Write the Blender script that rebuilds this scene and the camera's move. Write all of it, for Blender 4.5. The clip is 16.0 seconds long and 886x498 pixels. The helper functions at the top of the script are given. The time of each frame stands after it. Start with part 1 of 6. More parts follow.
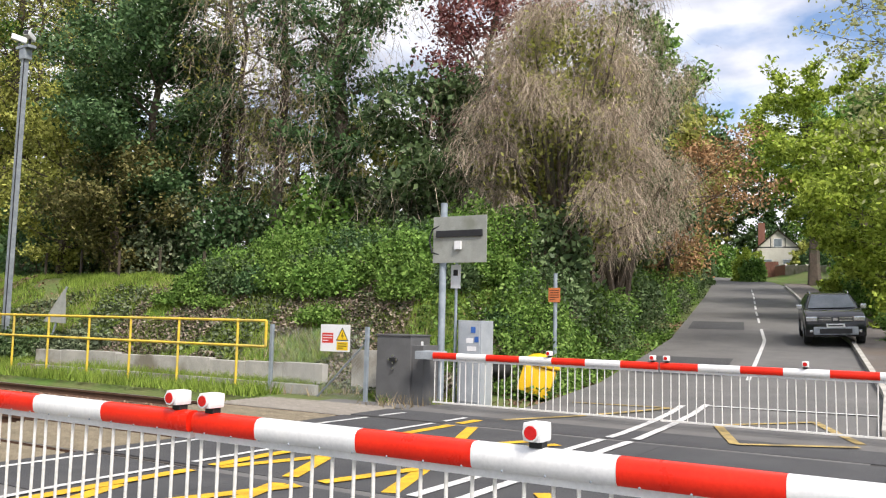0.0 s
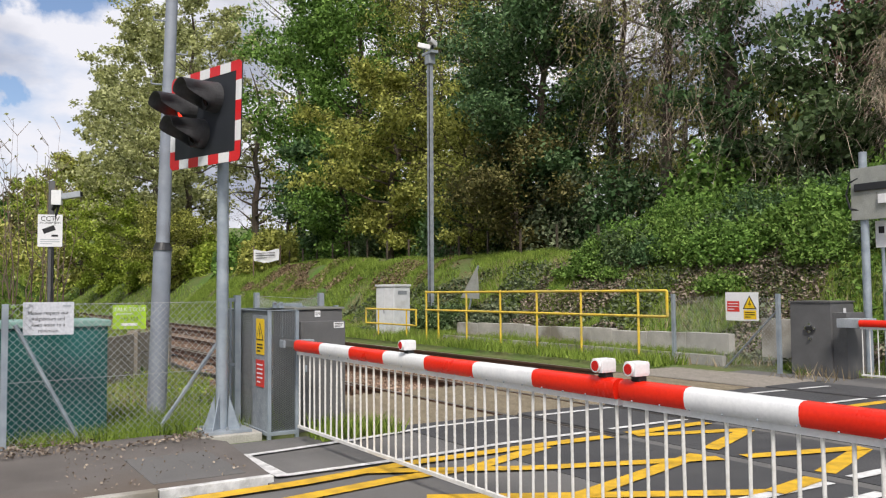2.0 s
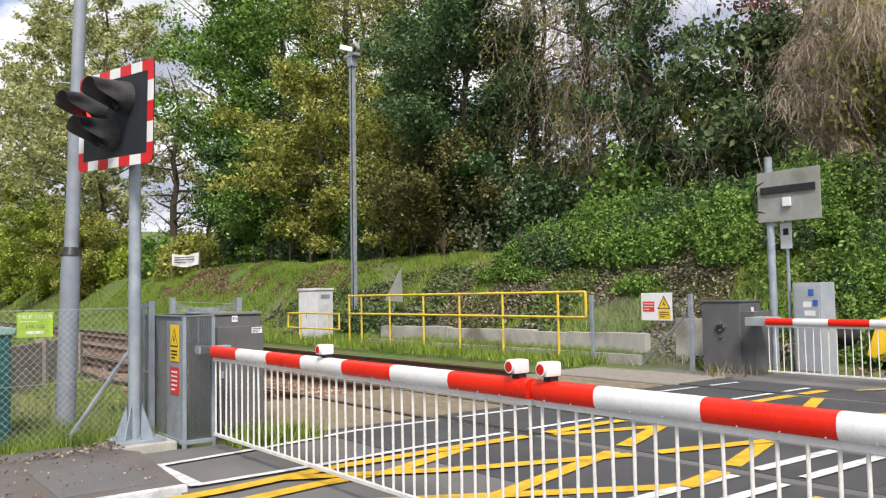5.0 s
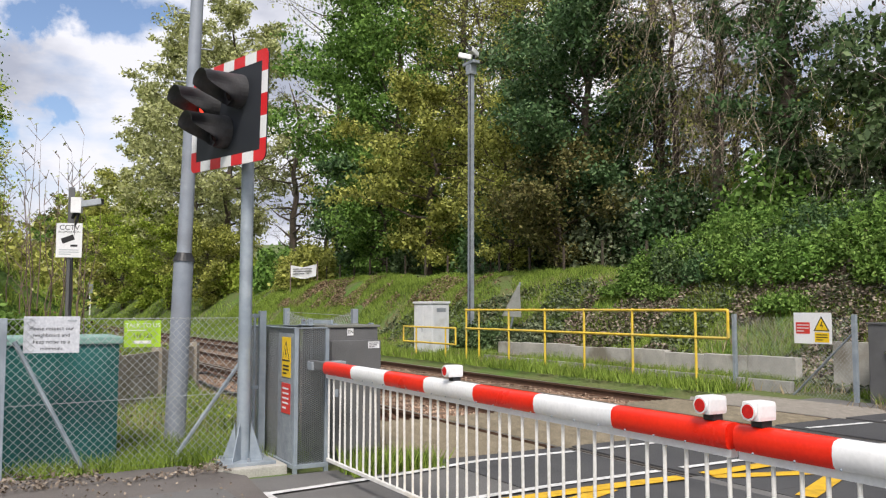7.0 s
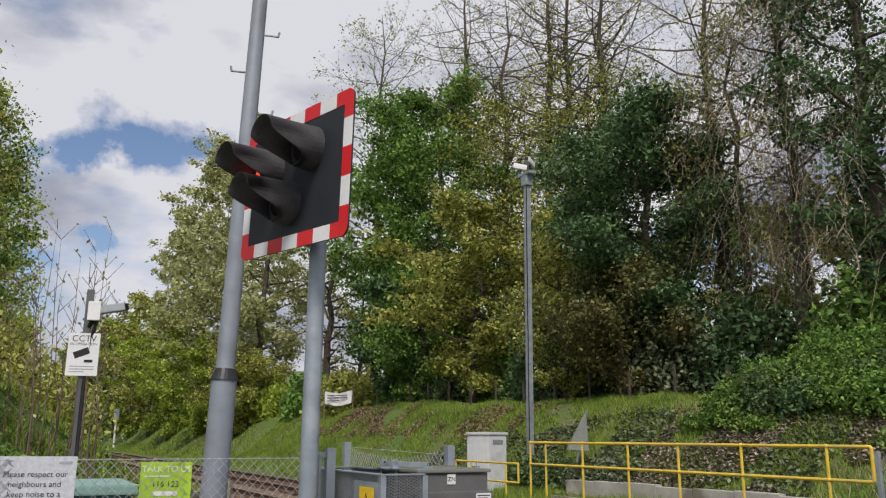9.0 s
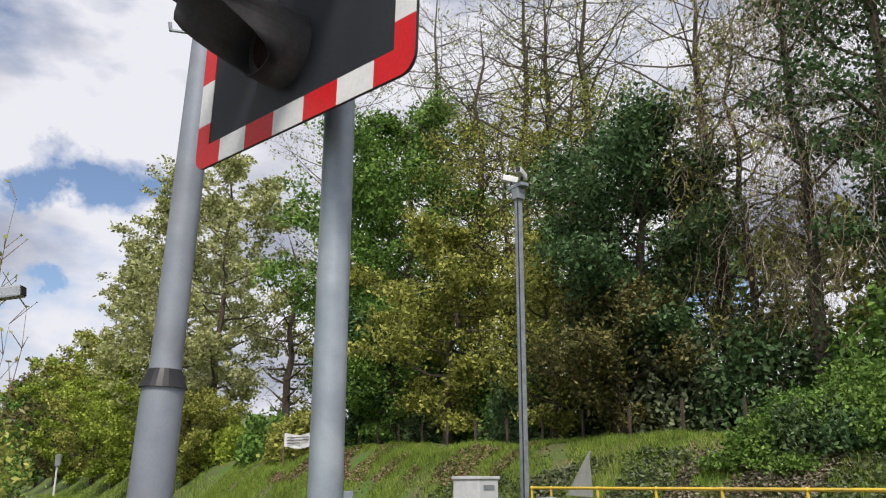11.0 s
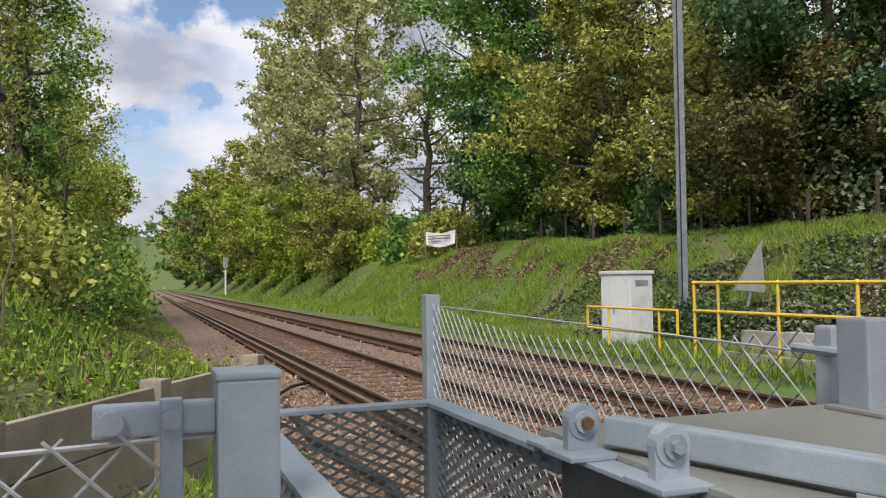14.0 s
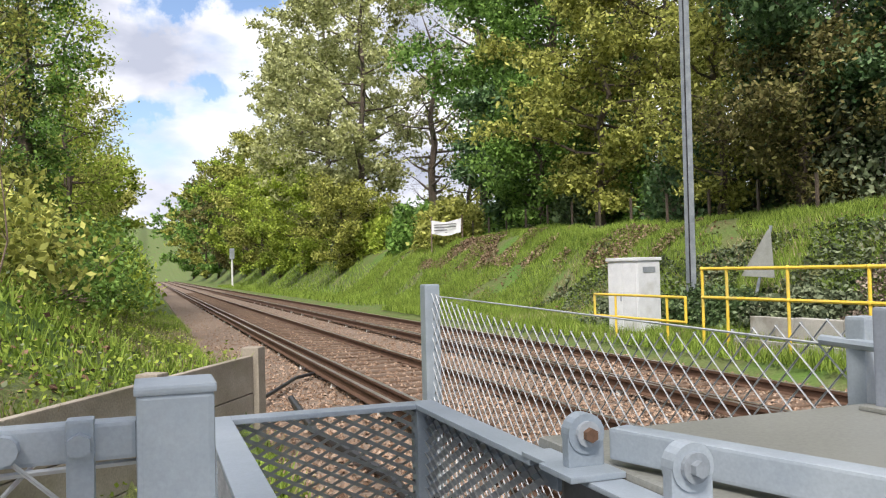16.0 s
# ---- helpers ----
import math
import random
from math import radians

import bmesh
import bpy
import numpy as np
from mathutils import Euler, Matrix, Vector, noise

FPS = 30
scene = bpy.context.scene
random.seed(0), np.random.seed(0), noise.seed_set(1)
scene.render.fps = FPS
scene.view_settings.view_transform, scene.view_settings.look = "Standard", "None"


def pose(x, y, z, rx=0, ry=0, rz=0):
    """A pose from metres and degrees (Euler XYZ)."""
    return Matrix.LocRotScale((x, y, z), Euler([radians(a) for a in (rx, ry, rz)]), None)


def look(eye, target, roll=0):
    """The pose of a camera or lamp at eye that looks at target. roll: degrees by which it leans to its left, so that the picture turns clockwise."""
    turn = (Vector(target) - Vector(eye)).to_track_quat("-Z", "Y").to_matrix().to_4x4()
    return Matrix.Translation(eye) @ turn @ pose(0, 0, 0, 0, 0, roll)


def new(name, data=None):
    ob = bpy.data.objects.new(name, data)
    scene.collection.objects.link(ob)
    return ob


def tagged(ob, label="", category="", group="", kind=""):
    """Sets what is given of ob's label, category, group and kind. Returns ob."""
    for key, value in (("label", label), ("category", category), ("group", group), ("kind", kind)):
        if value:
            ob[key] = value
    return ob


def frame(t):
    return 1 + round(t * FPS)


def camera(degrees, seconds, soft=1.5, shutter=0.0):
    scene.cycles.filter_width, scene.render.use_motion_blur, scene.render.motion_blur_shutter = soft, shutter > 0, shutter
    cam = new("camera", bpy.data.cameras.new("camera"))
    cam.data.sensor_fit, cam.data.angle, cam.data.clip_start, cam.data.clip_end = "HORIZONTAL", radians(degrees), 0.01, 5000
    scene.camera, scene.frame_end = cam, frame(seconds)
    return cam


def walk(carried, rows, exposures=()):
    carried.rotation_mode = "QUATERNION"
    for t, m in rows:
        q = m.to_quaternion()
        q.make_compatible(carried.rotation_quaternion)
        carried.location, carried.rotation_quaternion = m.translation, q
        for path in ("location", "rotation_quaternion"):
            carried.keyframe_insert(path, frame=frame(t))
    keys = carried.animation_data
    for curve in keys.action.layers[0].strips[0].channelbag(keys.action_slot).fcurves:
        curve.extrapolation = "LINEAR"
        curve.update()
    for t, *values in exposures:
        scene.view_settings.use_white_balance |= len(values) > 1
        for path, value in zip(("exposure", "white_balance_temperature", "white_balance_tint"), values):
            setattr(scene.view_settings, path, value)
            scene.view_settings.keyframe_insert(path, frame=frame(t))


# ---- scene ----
cam = camera(56.9, 16.0, soft=1.2)
PATH = [
    (0, (1.160, -0.922, 1.569), (0.134, 0.785, 1.748), 1.3),
    (0.5, (1.044, -1.040, 1.545), (-0.265, 0.466, 1.685), 1.0),
    (1, (1.007, -1.069, 1.537), (-0.575, 0.149, 1.641), 0.2),
    (1.5, (0.988, -1.021, 1.546), (-0.734, -0.008, 1.646), 0.0),
    (2, (1.020, -0.987, 1.551), (-0.670, 0.077, 1.654), -0.5),
    (2.5, (1.054, -0.954, 1.548), (-0.583, 0.190, 1.655), -1.0),
    (3, (1.101, -0.973, 1.547), (-0.504, 0.215, 1.655), -0.9),
    (3.5, (1.096, -0.979, 1.553), (-0.490, 0.234, 1.661), -1.0),
    (4, (1.094, -0.974, 1.552), (-0.490, 0.243, 1.660), -1.1),
    (6.5, (0.594, -0.702, 1.544), (-1.018, 0.477, 1.650), -0.5),
    (7, (0.119, -0.541, 1.540), (-1.616, 0.443, 1.687), -0.0),
    (7.5, (-0.450, -0.398, 1.578), (-2.226, 0.494, 1.803), 0.2),
    (8, (-1.051, -0.321, 1.602), (-2.817, 0.573, 1.888), 0.1),
    (8.5, (-1.643, -0.194, 1.603), (-3.397, 0.696, 1.961), 0.5),
    (9, (-2.249, -0.148, 1.600), (-3.977, 0.751, 2.052), 0.4),
    (11.3, (-5.513, 0.721, 1.609), (-7.167, 1.705, 2.158), 0.2),
    (11.5, (-5.730, 0.808, 1.608), (-7.384, 1.822, 2.094), -0.2),
    (12, (-6.239, 1.100, 1.602), (-7.885, 2.184, 1.942), -0.4),
    (12.5, (-6.697, 1.366, 1.581), (-8.324, 2.509, 1.796), -0.5),
    (13, (-7.037, 1.605, 1.615), (-8.663, 2.758, 1.775), -0.8),
    (13.5, (-7.268, 1.869, 1.633), (-9.051, 2.765, 1.757), -0.6),
    (14, (-7.444, 1.980, 1.622), (-9.318, 2.673, 1.700), -0.8),
    (14.5, (-7.532, 2.023, 1.630), (-9.437, 2.631, 1.688), -0.9),
    (15, (-7.577, 2.046, 1.626), (-9.483, 2.650, 1.680), -1.1),
    (15.5, (-7.588, 2.057, 1.626), (-9.493, 2.663, 1.686), -1.6),
    (16, (-7.591, 2.073, 1.623), (-9.472, 2.751, 1.674), -1.4),
]
walk(cam, [(t, look(eye, target, roll)) for t, eye, target, roll in PATH], exposures=[(0, 0.3, 6220, 15), (0.5, 0.22, 6220, 15), (1, 0.24, 6220, 15), (1.5, -0.05, 6220, 15), (2, -0.16, 6220, 15), (3, 0.13, 6220, 15), (6.5, 0.07, 6220, 15), (7.5, -0.32, 6220, 15), (8, -0.58, 6220, 15), (8.5, -0.48, 6220, 15), (9, -0.5, 6220, 15), (11.5, -0.2, 6220, 15), (12, -0.06, 6220, 15), (12.5, 0.34, 6220, 15), (13, 0.10, 6220, 15), (13.7, -0.1, 6220, 15), (14.5, -0.26, 6220, 15), (15, 0.28, 6220, 15), (16, 0.30, 6220, 15)])

# ---- sky, sun ----
world = bpy.data.worlds.new("sky")
scene.world = world
world.use_nodes = True
wn, wl = world.node_tree.nodes, world.node_tree.links
wn.clear()
SUN_EL, SUN_AZ = 50.0, 122.0
sky = wn.new("ShaderNodeTexSky")
sky.sky_type = "NISHITA"
sky.sun_disc = False
sky.sun_elevation, sky.sun_rotation = radians(SUN_EL), radians(SUN_AZ)
bg_blue = wn.new("ShaderNodeBackground")
bg_blue.inputs["Strength"].default_value = 0.15
wl.new(sky.outputs[0], bg_blue.inputs["Color"])
coord = wn.new("ShaderNodeTexCoord")
stretch = wn.new("ShaderNodeMapping")
stretch.inputs["Scale"].default_value = (1.0, 1.0, 2.2)
stretch.inputs["Location"].default_value = (0.3, 1.7, 0.2)
wl.new(coord.outputs["Generated"], stretch.inputs["Vector"])
cl = wn.new("ShaderNodeTexNoise")
cl.inputs["Scale"].default_value, cl.inputs["Detail"].default_value, cl.inputs["Roughness"].default_value = 2.6, 9.0, 0.52
wl.new(stretch.outputs[0], cl.inputs["Vector"])
cover = wn.new("ShaderNodeValToRGB")
cover.color_ramp.elements[0].position, cover.color_ramp.elements[1].position = 0.34, 0.45
thin = cl.outputs["Fac"]
ragged = wn.new("ShaderNodeTexNoise")
ragged.inputs["Scale"].default_value, ragged.inputs["Detail"].default_value, ragged.inputs["Roughness"].default_value = 7.0, 8.0, 0.6
wl.new(coord.outputs["Generated"], ragged.inputs["Vector"])
bend = wn.new("ShaderNodeVectorMath")
bend.operation = "MULTIPLY_ADD"
bend.inputs[1].default_value = (0.30, 0.30, 0.16)
wl.new(ragged.outputs["Color"], bend.inputs[0])
wl.new(coord.outputs["Generated"], bend.inputs[2])
for way, wide, amount in (((-0.942, 0.080, 0.322), 0.115, 0.24), ((-0.953, 0.020, 0.302), 0.08, 0.18), ((-0.976, 0.066, 0.207), 0.045, 0.18), ((-0.984, -0.026, 0.176), 0.05, 0.16)):
    flat = wn.new("ShaderNodeVectorMath")
    flat.operation = "MULTIPLY"
    flat.inputs[1].default_value = (1.0, 1.0, 2.6)
    wl.new(bend.outputs[0], flat.inputs[0])
    near = wn.new("ShaderNodeVectorMath")
    near.operation = "DISTANCE"
    near.inputs[1].default_value = (way[0] + 0.15, way[1] + 0.15, 2.6 * (way[2] + 0.08))
    wl.new(flat.outputs[0], near.inputs[0])
    gap = wn.new("ShaderNodeMapRange")
    gap.inputs["From Min"].default_value, gap.inputs["From Max"].default_value = wide, 0.0
    gap.inputs["To Min"].default_value, gap.inputs["To Max"].default_value = 0.0, amount
    wl.new(near.outputs["Value"], gap.inputs["Value"])
    less = wn.new("ShaderNodeMath")
    less.operation = "SUBTRACT"
    wl.new(thin, less.inputs[0])
    wl.new(gap.outputs[0], less.inputs[1])
    thin = less.outputs[0]
wl.new(thin, cover.inputs[0])
cl2 = wn.new("ShaderNodeTexNoise")
cl2.inputs["Scale"].default_value, cl2.inputs["Detail"].default_value = 3.4, 7.0
wl.new(stretch.outputs[0], cl2.inputs["Vector"])
tone = wn.new("ShaderNodeValToRGB")
tone.color_ramp.elements[0].position, tone.color_ramp.elements[1].position = 0.36, 0.50
tone.color_ramp.elements[0].color, tone.color_ramp.elements[1].color = (0.50, 0.53, 0.60, 1), (1.0, 1.0, 1.0, 1)
wl.new(cl2.outputs["Fac"], tone.inputs[0])
bg_cloud = wn.new("ShaderNodeBackground")
bg_cloud.inputs["Strength"].default_value = 1.0
wl.new(tone.outputs[0], bg_cloud.inputs["Color"])
mixw = wn.new("ShaderNodeMixShader")
wl.new(cover.outputs[0], mixw.inputs[0])
wl.new(bg_blue.outputs[0], mixw.inputs[1])
wl.new(bg_cloud.outputs[0], mixw.inputs[2])
outw = wn.new("ShaderNodeOutputWorld")
wl.new(mixw.outputs[0], outw.inputs[0])

sun = new("sun", bpy.data.lights.new("sun", "SUN"))
sun.data.energy, sun.data.angle, sun.data.color = 4.4, radians(16), (1.0, 0.93, 0.80)
az, el = radians(SUN_AZ), radians(SUN_EL)
sun_dir = Vector((math.sin(az) * math.cos(el), math.cos(az) * math.cos(el), math.sin(el)))
sun.matrix_world = look((0, 0, 30), Vector((0, 0, 30)) - sun_dir)


# ---- materials ----
def nodes_of(name):
    m = bpy.data.materials.new(name)
    m.use_nodes = True
    return m, m.node_tree.nodes, m.node_tree.links, m.node_tree.nodes["Principled BSDF"]


def surface(name, a, b, scale=8.0, rough=0.6, metal=0.0, bump=0.2, fine=120.0, c=None, dist=0.01, contrast=0.22, spec=0.4, grain=0.35):
    """Two-scale surface: broad stains between a and b, fine grain, relief."""
    m, n, l, p = nodes_of(name)
    tc = n.new("ShaderNodeTexCoord")
    n1 = n.new("ShaderNodeTexNoise")
    n1.inputs["Scale"].default_value, n1.inputs["Detail"].default_value, n1.inputs["Roughness"].default_value = scale, 6, 0.62
    l.new(tc.outputs["Object"], n1.inputs["Vector"])
    r = n.new("ShaderNodeValToRGB")
    r.color_ramp.elements[0].position, r.color_ramp.elements[1].position = 0.5 - contrast, 0.5 + contrast
    r.color_ramp.elements[0].color, r.color_ramp.elements[1].color = (*a, 1), (*b, 1)
    l.new(n1.outputs["Fac"], r.inputs[0])
    n2 = n.new("ShaderNodeTexNoise")
    n2.inputs["Scale"].default_value, n2.inputs["Detail"].default_value = fine, 3
    l.new(tc.outputs["Object"], n2.inputs["Vector"])
    mx = n.new("ShaderNodeMix")
    mx.data_type, mx.blend_type = "RGBA", "OVERLAY"
    mx.inputs["Factor"].default_value = grain
    l.new(r.outputs[0], mx.inputs[6])
    l.new(n2.outputs["Fac"], mx.inputs[7])
    col = mx.outputs[2]
    if c:
        n3 = n.new("ShaderNodeTexNoise")
        n3.inputs["Scale"].default_value, n3.inputs["Detail"].default_value = scale * 0.37, 8
        l.new(tc.outputs["Object"], n3.inputs["Vector"])
        r3 = n.new("ShaderNodeValToRGB")
        r3.color_ramp.elements[0].position, r3.color_ramp.elements[1].position = 0.52, 0.66
        l.new(n3.outputs["Fac"], r3.inputs[0])
        m3 = n.new("ShaderNodeMix")
        m3.data_type = "RGBA"
        l.new(r3.outputs[0], m3.inputs["Factor"])
        l.new(col, m3.inputs[6])
        m3.inputs[7].default_value = (*c, 1)
        col = m3.outputs[2]
    l.new(col, p.inputs["Base Color"])
    p.inputs["Metallic"].default_value = metal
    p.inputs["Specular IOR Level"].default_value = spec
    rr = n.new("ShaderNodeMapRange")
    rr.inputs["To Min"].default_value, rr.inputs["To Max"].default_value = max(rough - 0.12, 0.05), min(rough + 0.12, 1)
    l.new(n1.outputs["Fac"], rr.inputs["Value"])
    l.new(rr.outputs[0], p.inputs["Roughness"])
    if bump:
        bp = n.new("ShaderNodeBump")
        bp.inputs["Strength"].default_value, bp.inputs["Distance"].default_value = bump, dist
        l.new(n2.outputs["Fac"], bp.inputs["Height"])
        l.new(bp.outputs[0], p.inputs["Normal"])
    return m


def leafy(name, a, b, c, gloss=0.45, through_light=0.3):
    """Leaves: each island takes a tone between a, b and c."""
    a, b, c = [tuple(0.93 * v + 0.07 * (0.45 * q[0] + 0.55 * q[1]) * w for v, w in zip(q, (1.12, 0.92, 1.0))) for q in (a, b, c)]
    # wider tone range: deeper lows and raised highs imitate shaded and lit foliage
    a, c, through_light = tuple(0.55 * v for v in a), tuple(1.06 * v for v in c), 0.75 * through_light
    m, n, l, p = nodes_of(name)
    g = n.new("ShaderNodeNewGeometry")
    r = n.new("ShaderNodeValToRGB")
    r.color_ramp.elements[0].color, r.color_ramp.elements[1].color = (*a, 1), (*c, 1)
    e = r.color_ramp.elements.new(0.5)
    e.color = (*b, 1)
    l.new(g.outputs["Random Per Island"], r.inputs[0])
    tc = n.new("ShaderNodeTexCoord")
    n1 = n.new("ShaderNodeTexNoise")
    n1.inputs["Scale"].default_value, n1.inputs["Detail"].default_value = 0.7, 3
    l.new(tc.outputs["Object"], n1.inputs["Vector"])
    mx = n.new("ShaderNodeMix")
    mx.data_type, mx.blend_type = "RGBA", "OVERLAY"
    mx.inputs["Factor"].default_value = 0.55
    l.new(r.outputs[0], mx.inputs[6])
    l.new(n1.outputs["Fac"], mx.inputs[7])
    l.new(mx.outputs[2], p.inputs["Base Color"])
    p.inputs["Roughness"].default_value, p.inputs["Specular IOR Level"].default_value = gloss + 0.1, 0.14
    tr = n.new("ShaderNodeBsdfTranslucent")
    l.new(mx.outputs[2], tr.inputs["Color"])
    ms = n.new("ShaderNodeMixShader")
    ms.inputs[0].default_value = through_light
    l.new(p.outputs[0], ms.inputs[1])
    l.new(tr.outputs[0], ms.inputs[2])
    l.new(ms.outputs[0], n["Material Output"].inputs["Surface"])
    return m


M = {}
M["asphalt"] = surface("worn asphalt", (0.10, 0.098, 0.096), (0.17, 0.166, 0.16), 0.9, 0.85, 0, 0.5, 160, (0.135, 0.132, 0.128))
M["asphalt_dark"] = surface("fresh asphalt", (0.045, 0.046, 0.050), (0.078, 0.078, 0.080), 1.4, 0.8, 0, 0.5, 170)
M["asphalt_path"] = surface("old footway asphalt", (0.095, 0.085, 0.078), (0.16, 0.145, 0.135), 1.2, 0.9, 0, 0.6, 140, (0.13, 0.105, 0.085))
M["white_line"] = surface("worn white road paint", (0.42, 0.42, 0.41), (0.74, 0.74, 0.73), 7, 0.7, 0, 0.3, 150, contrast=0.15)
M["yellow_line"] = surface("worn yellow road paint", (0.44, 0.27, 0.02), (0.78, 0.47, 0.02), 6, 0.65, 0, 0.3, 150, contrast=0.18)
M["yellow_faded"] = surface("faded yellow road paint", (0.20, 0.16, 0.08), (0.50, 0.36, 0.12), 5, 0.75, 0, 0.3, 150, contrast=0.14)
M["red"] = surface("red reflective film", (0.68, 0.018, 0.006), (0.78, 0.030, 0.010), 3, 0.30, 0, 0.05, 60, spec=0.3)
M["red_board"] = surface("crimson reflective border", (0.56, 0.010, 0.014), (0.66, 0.018, 0.022), 3, 0.35, 0, 0.05, 60)
M["white"] = surface("white paint", (0.66, 0.67, 0.68), (0.80, 0.80, 0.80), 4, 0.38, 0, 0.05, 60)
M["white_rod"] = surface("white coated rod", (0.58, 0.57, 0.54), (0.78, 0.77, 0.74), 12, 0.45, 0, 0.05, 60)
M["galv"] = surface("galvanised steel", (0.252, 0.298, 0.345), (0.358, 0.405, 0.450), 5.0, 0.44, 0.25, 0.03, 240, (0.235, 0.272, 0.310), contrast=0.15, grain=0.14)
M["galv_rough"] = surface("weathered galvanised steel", (0.20, 0.23, 0.26), (0.36, 0.39, 0.42), 6, 0.6, 0.3, 0.1, 90)
M["pole_grey"] = surface("dull grey pole paint", (0.21, 0.235, 0.28), (0.30, 0.33, 0.375), 4, 0.55, 0.15, 0.06, 160, (0.20, 0.21, 0.235), grain=0.2)
M["cab_dark"] = surface("dark grey cabinet paint", (0.095, 0.096, 0.098), (0.135, 0.135, 0.137), 3, 0.45, 0, 0.05, 90)
M["cab_lid"] = surface("weathered grey cabinet lid", (0.165, 0.17, 0.155), (0.215, 0.22, 0.20), 2.5, 0.36, 0, 0.02, 200, (0.18, 0.185, 0.165))
M["cab_light"] = surface("pale grey locker paint", (0.30, 0.33, 0.36), (0.40, 0.43, 0.46), 4, 0.5, 0.1, 0.05, 90)
M["cab_white"] = surface("chalky white cabinet paint", (0.54, 0.56, 0.58), (0.70, 0.72, 0.74), 3, 0.6, 0, 0.1, 60, (0.44, 0.44, 0.42))
M["green_box"] = surface("dark green cabinet plastic", (0.006, 0.075, 0.07), (0.012, 0.10, 0.092), 2.5, 0.5, 0, 0.1, 50, (0.022, 0.135, 0.13))
M["green_lid"] = surface("pale green lid", (0.16, 0.30, 0.26), (0.25, 0.40, 0.36), 4, 0.5, 0, 0.1, 50)
M["rail_yellow"] = surface("yellow handrail paint", (0.64, 0.44, 0.035), (0.80, 0.58, 0.08), 6, 0.45, 0, 0.08, 70, (0.56, 0.42, 0.09))
M["grit_yellow"] = surface("yellow plastic grit bin", (0.72, 0.42, 0.01), (0.82, 0.52, 0.015), 3, 0.4, 0, 0.05, 60)
M["concrete"] = surface("weathered concrete", (0.33, 0.32, 0.29), (0.50, 0.48, 0.44), 3, 0.85, 0, 0.4, 70, (0.22, 0.20, 0.16))
M["concrete_old"] = surface("stained concrete panel", (0.22, 0.19, 0.15), (0.38, 0.34, 0.28), 2, 0.9, 0, 0.5, 60, (0.16, 0.15, 0.09))
M["deck"] = surface("grey crossing panel", (0.23, 0.21, 0.18), (0.34, 0.31, 0.27), 5, 0.85, 0, 0.3, 120)
M["rubber"] = surface("brown-black rubber panel", (0.05, 0.045, 0.04), (0.085, 0.075, 0.065), 4, 0.8, 0, 0.3, 120)
M["timber"] = surface("grey weathered timber", (0.17, 0.145, 0.10), (0.31, 0.265, 0.19), 4, 0.85, 0, 0.5, 60)
M["rail_rust"] = surface("rusty rail web", (0.075, 0.042, 0.028), (0.14, 0.08, 0.05), 6, 0.8, 0.2, 0.3, 80)
M["rail_top"] = surface("worn bright rail head", (0.30, 0.27, 0.25), (0.46, 0.43, 0.41), 8, 0.35, 0.8, 0.05, 80)
M["sleeper"] = surface("brown dirty sleeper", (0.085, 0.055, 0.036), (0.17, 0.115, 0.08), 5, 0.9, 0, 0.5, 60)
M["ballast"] = surface("brown stone ballast", (0.12, 0.085, 0.06), (0.30, 0.235, 0.185), 14, 0.95, 0, 1.0, 30, (0.17, 0.11, 0.07), dist=0.04)
M["black"] = surface("black satin metal", (0.012, 0.013, 0.015), (0.03, 0.03, 0.033), 6, 0.5, 0, 0.05, 60)
M["board_black"] = surface("matt blue-black board", (0.012, 0.015, 0.020), (0.022, 0.025, 0.032), 3, 0.6, 0, 0.05, 60)
M["hood"] = surface("weathered black hood", (0.035, 0.035, 0.038), (0.075, 0.075, 0.078), 5, 0.55, 0, 0.1, 50)
M["sign_white"] = surface("white sign face", (0.68, 0.69, 0.70), (0.78, 0.78, 0.79), 2, 0.4, 0, 0.02, 40)
M["sign_grey"] = surface("weathered pale grey notice", (0.44, 0.46, 0.50), (0.56, 0.58, 0.62), 2, 0.45, 0, 0.02, 40)
M["sign_yellow"] = surface("yellow sign face", (0.74, 0.48, 0.01), (0.80, 0.55, 0.02), 2, 0.4, 0, 0.02, 40)
M["sign_red"] = surface("red sign face", (0.55, 0.03, 0.025), (0.62, 0.05, 0.035), 2, 0.4, 0, 0.02, 40)
M["sign_green"] = surface("lime green sign face", (0.30, 0.50, 0.02), (0.38, 0.58, 0.04), 2, 0.4, 0, 0.02, 40)
M["sign_orange"] = surface("faded orange sign", (0.50, 0.13, 0.04), (0.62, 0.20, 0.07), 4, 0.5, 0, 0.02, 40)
M["sign_back"] = surface("dull grey sign back", (0.26, 0.27, 0.25), (0.36, 0.37, 0.34), 5, 0.6, 0.2, 0.05, 60, (0.22, 0.23, 0.19))
M["blue"] = surface("blue label", (0.03, 0.10, 0.35), (0.05, 0.14, 0.42), 3, 0.5, 0, 0.02, 40)
M["ink"] = surface("black sign print", (0.012, 0.012, 0.013), (0.02, 0.02, 0.022), 3, 0.5, 0, 0.0, 40)
M["wire"] = surface("galvanised fence wire", (0.36, 0.38, 0.40), (0.52, 0.54, 0.55), 20, 0.5, 0.4, 0.0, 60)
M["bark"] = surface("grey-brown bark", (0.055, 0.042, 0.032), (0.13, 0.10, 0.078), 3, 0.9, 0, 0.8, 24, (0.06, 0.065, 0.035), dist=0.05)
M["twig"] = surface("brown twig", (0.14, 0.10, 0.075), (0.24, 0.18, 0.14), 5, 0.9, 0, 0.2, 40)
M["soil"] = surface("grassy earth", (0.08, 0.14, 0.024), (0.135, 0.135, 0.055), 1.3, 0.95, 0, 0.9, 14, (0.085, 0.165, 0.024), dist=0.06)
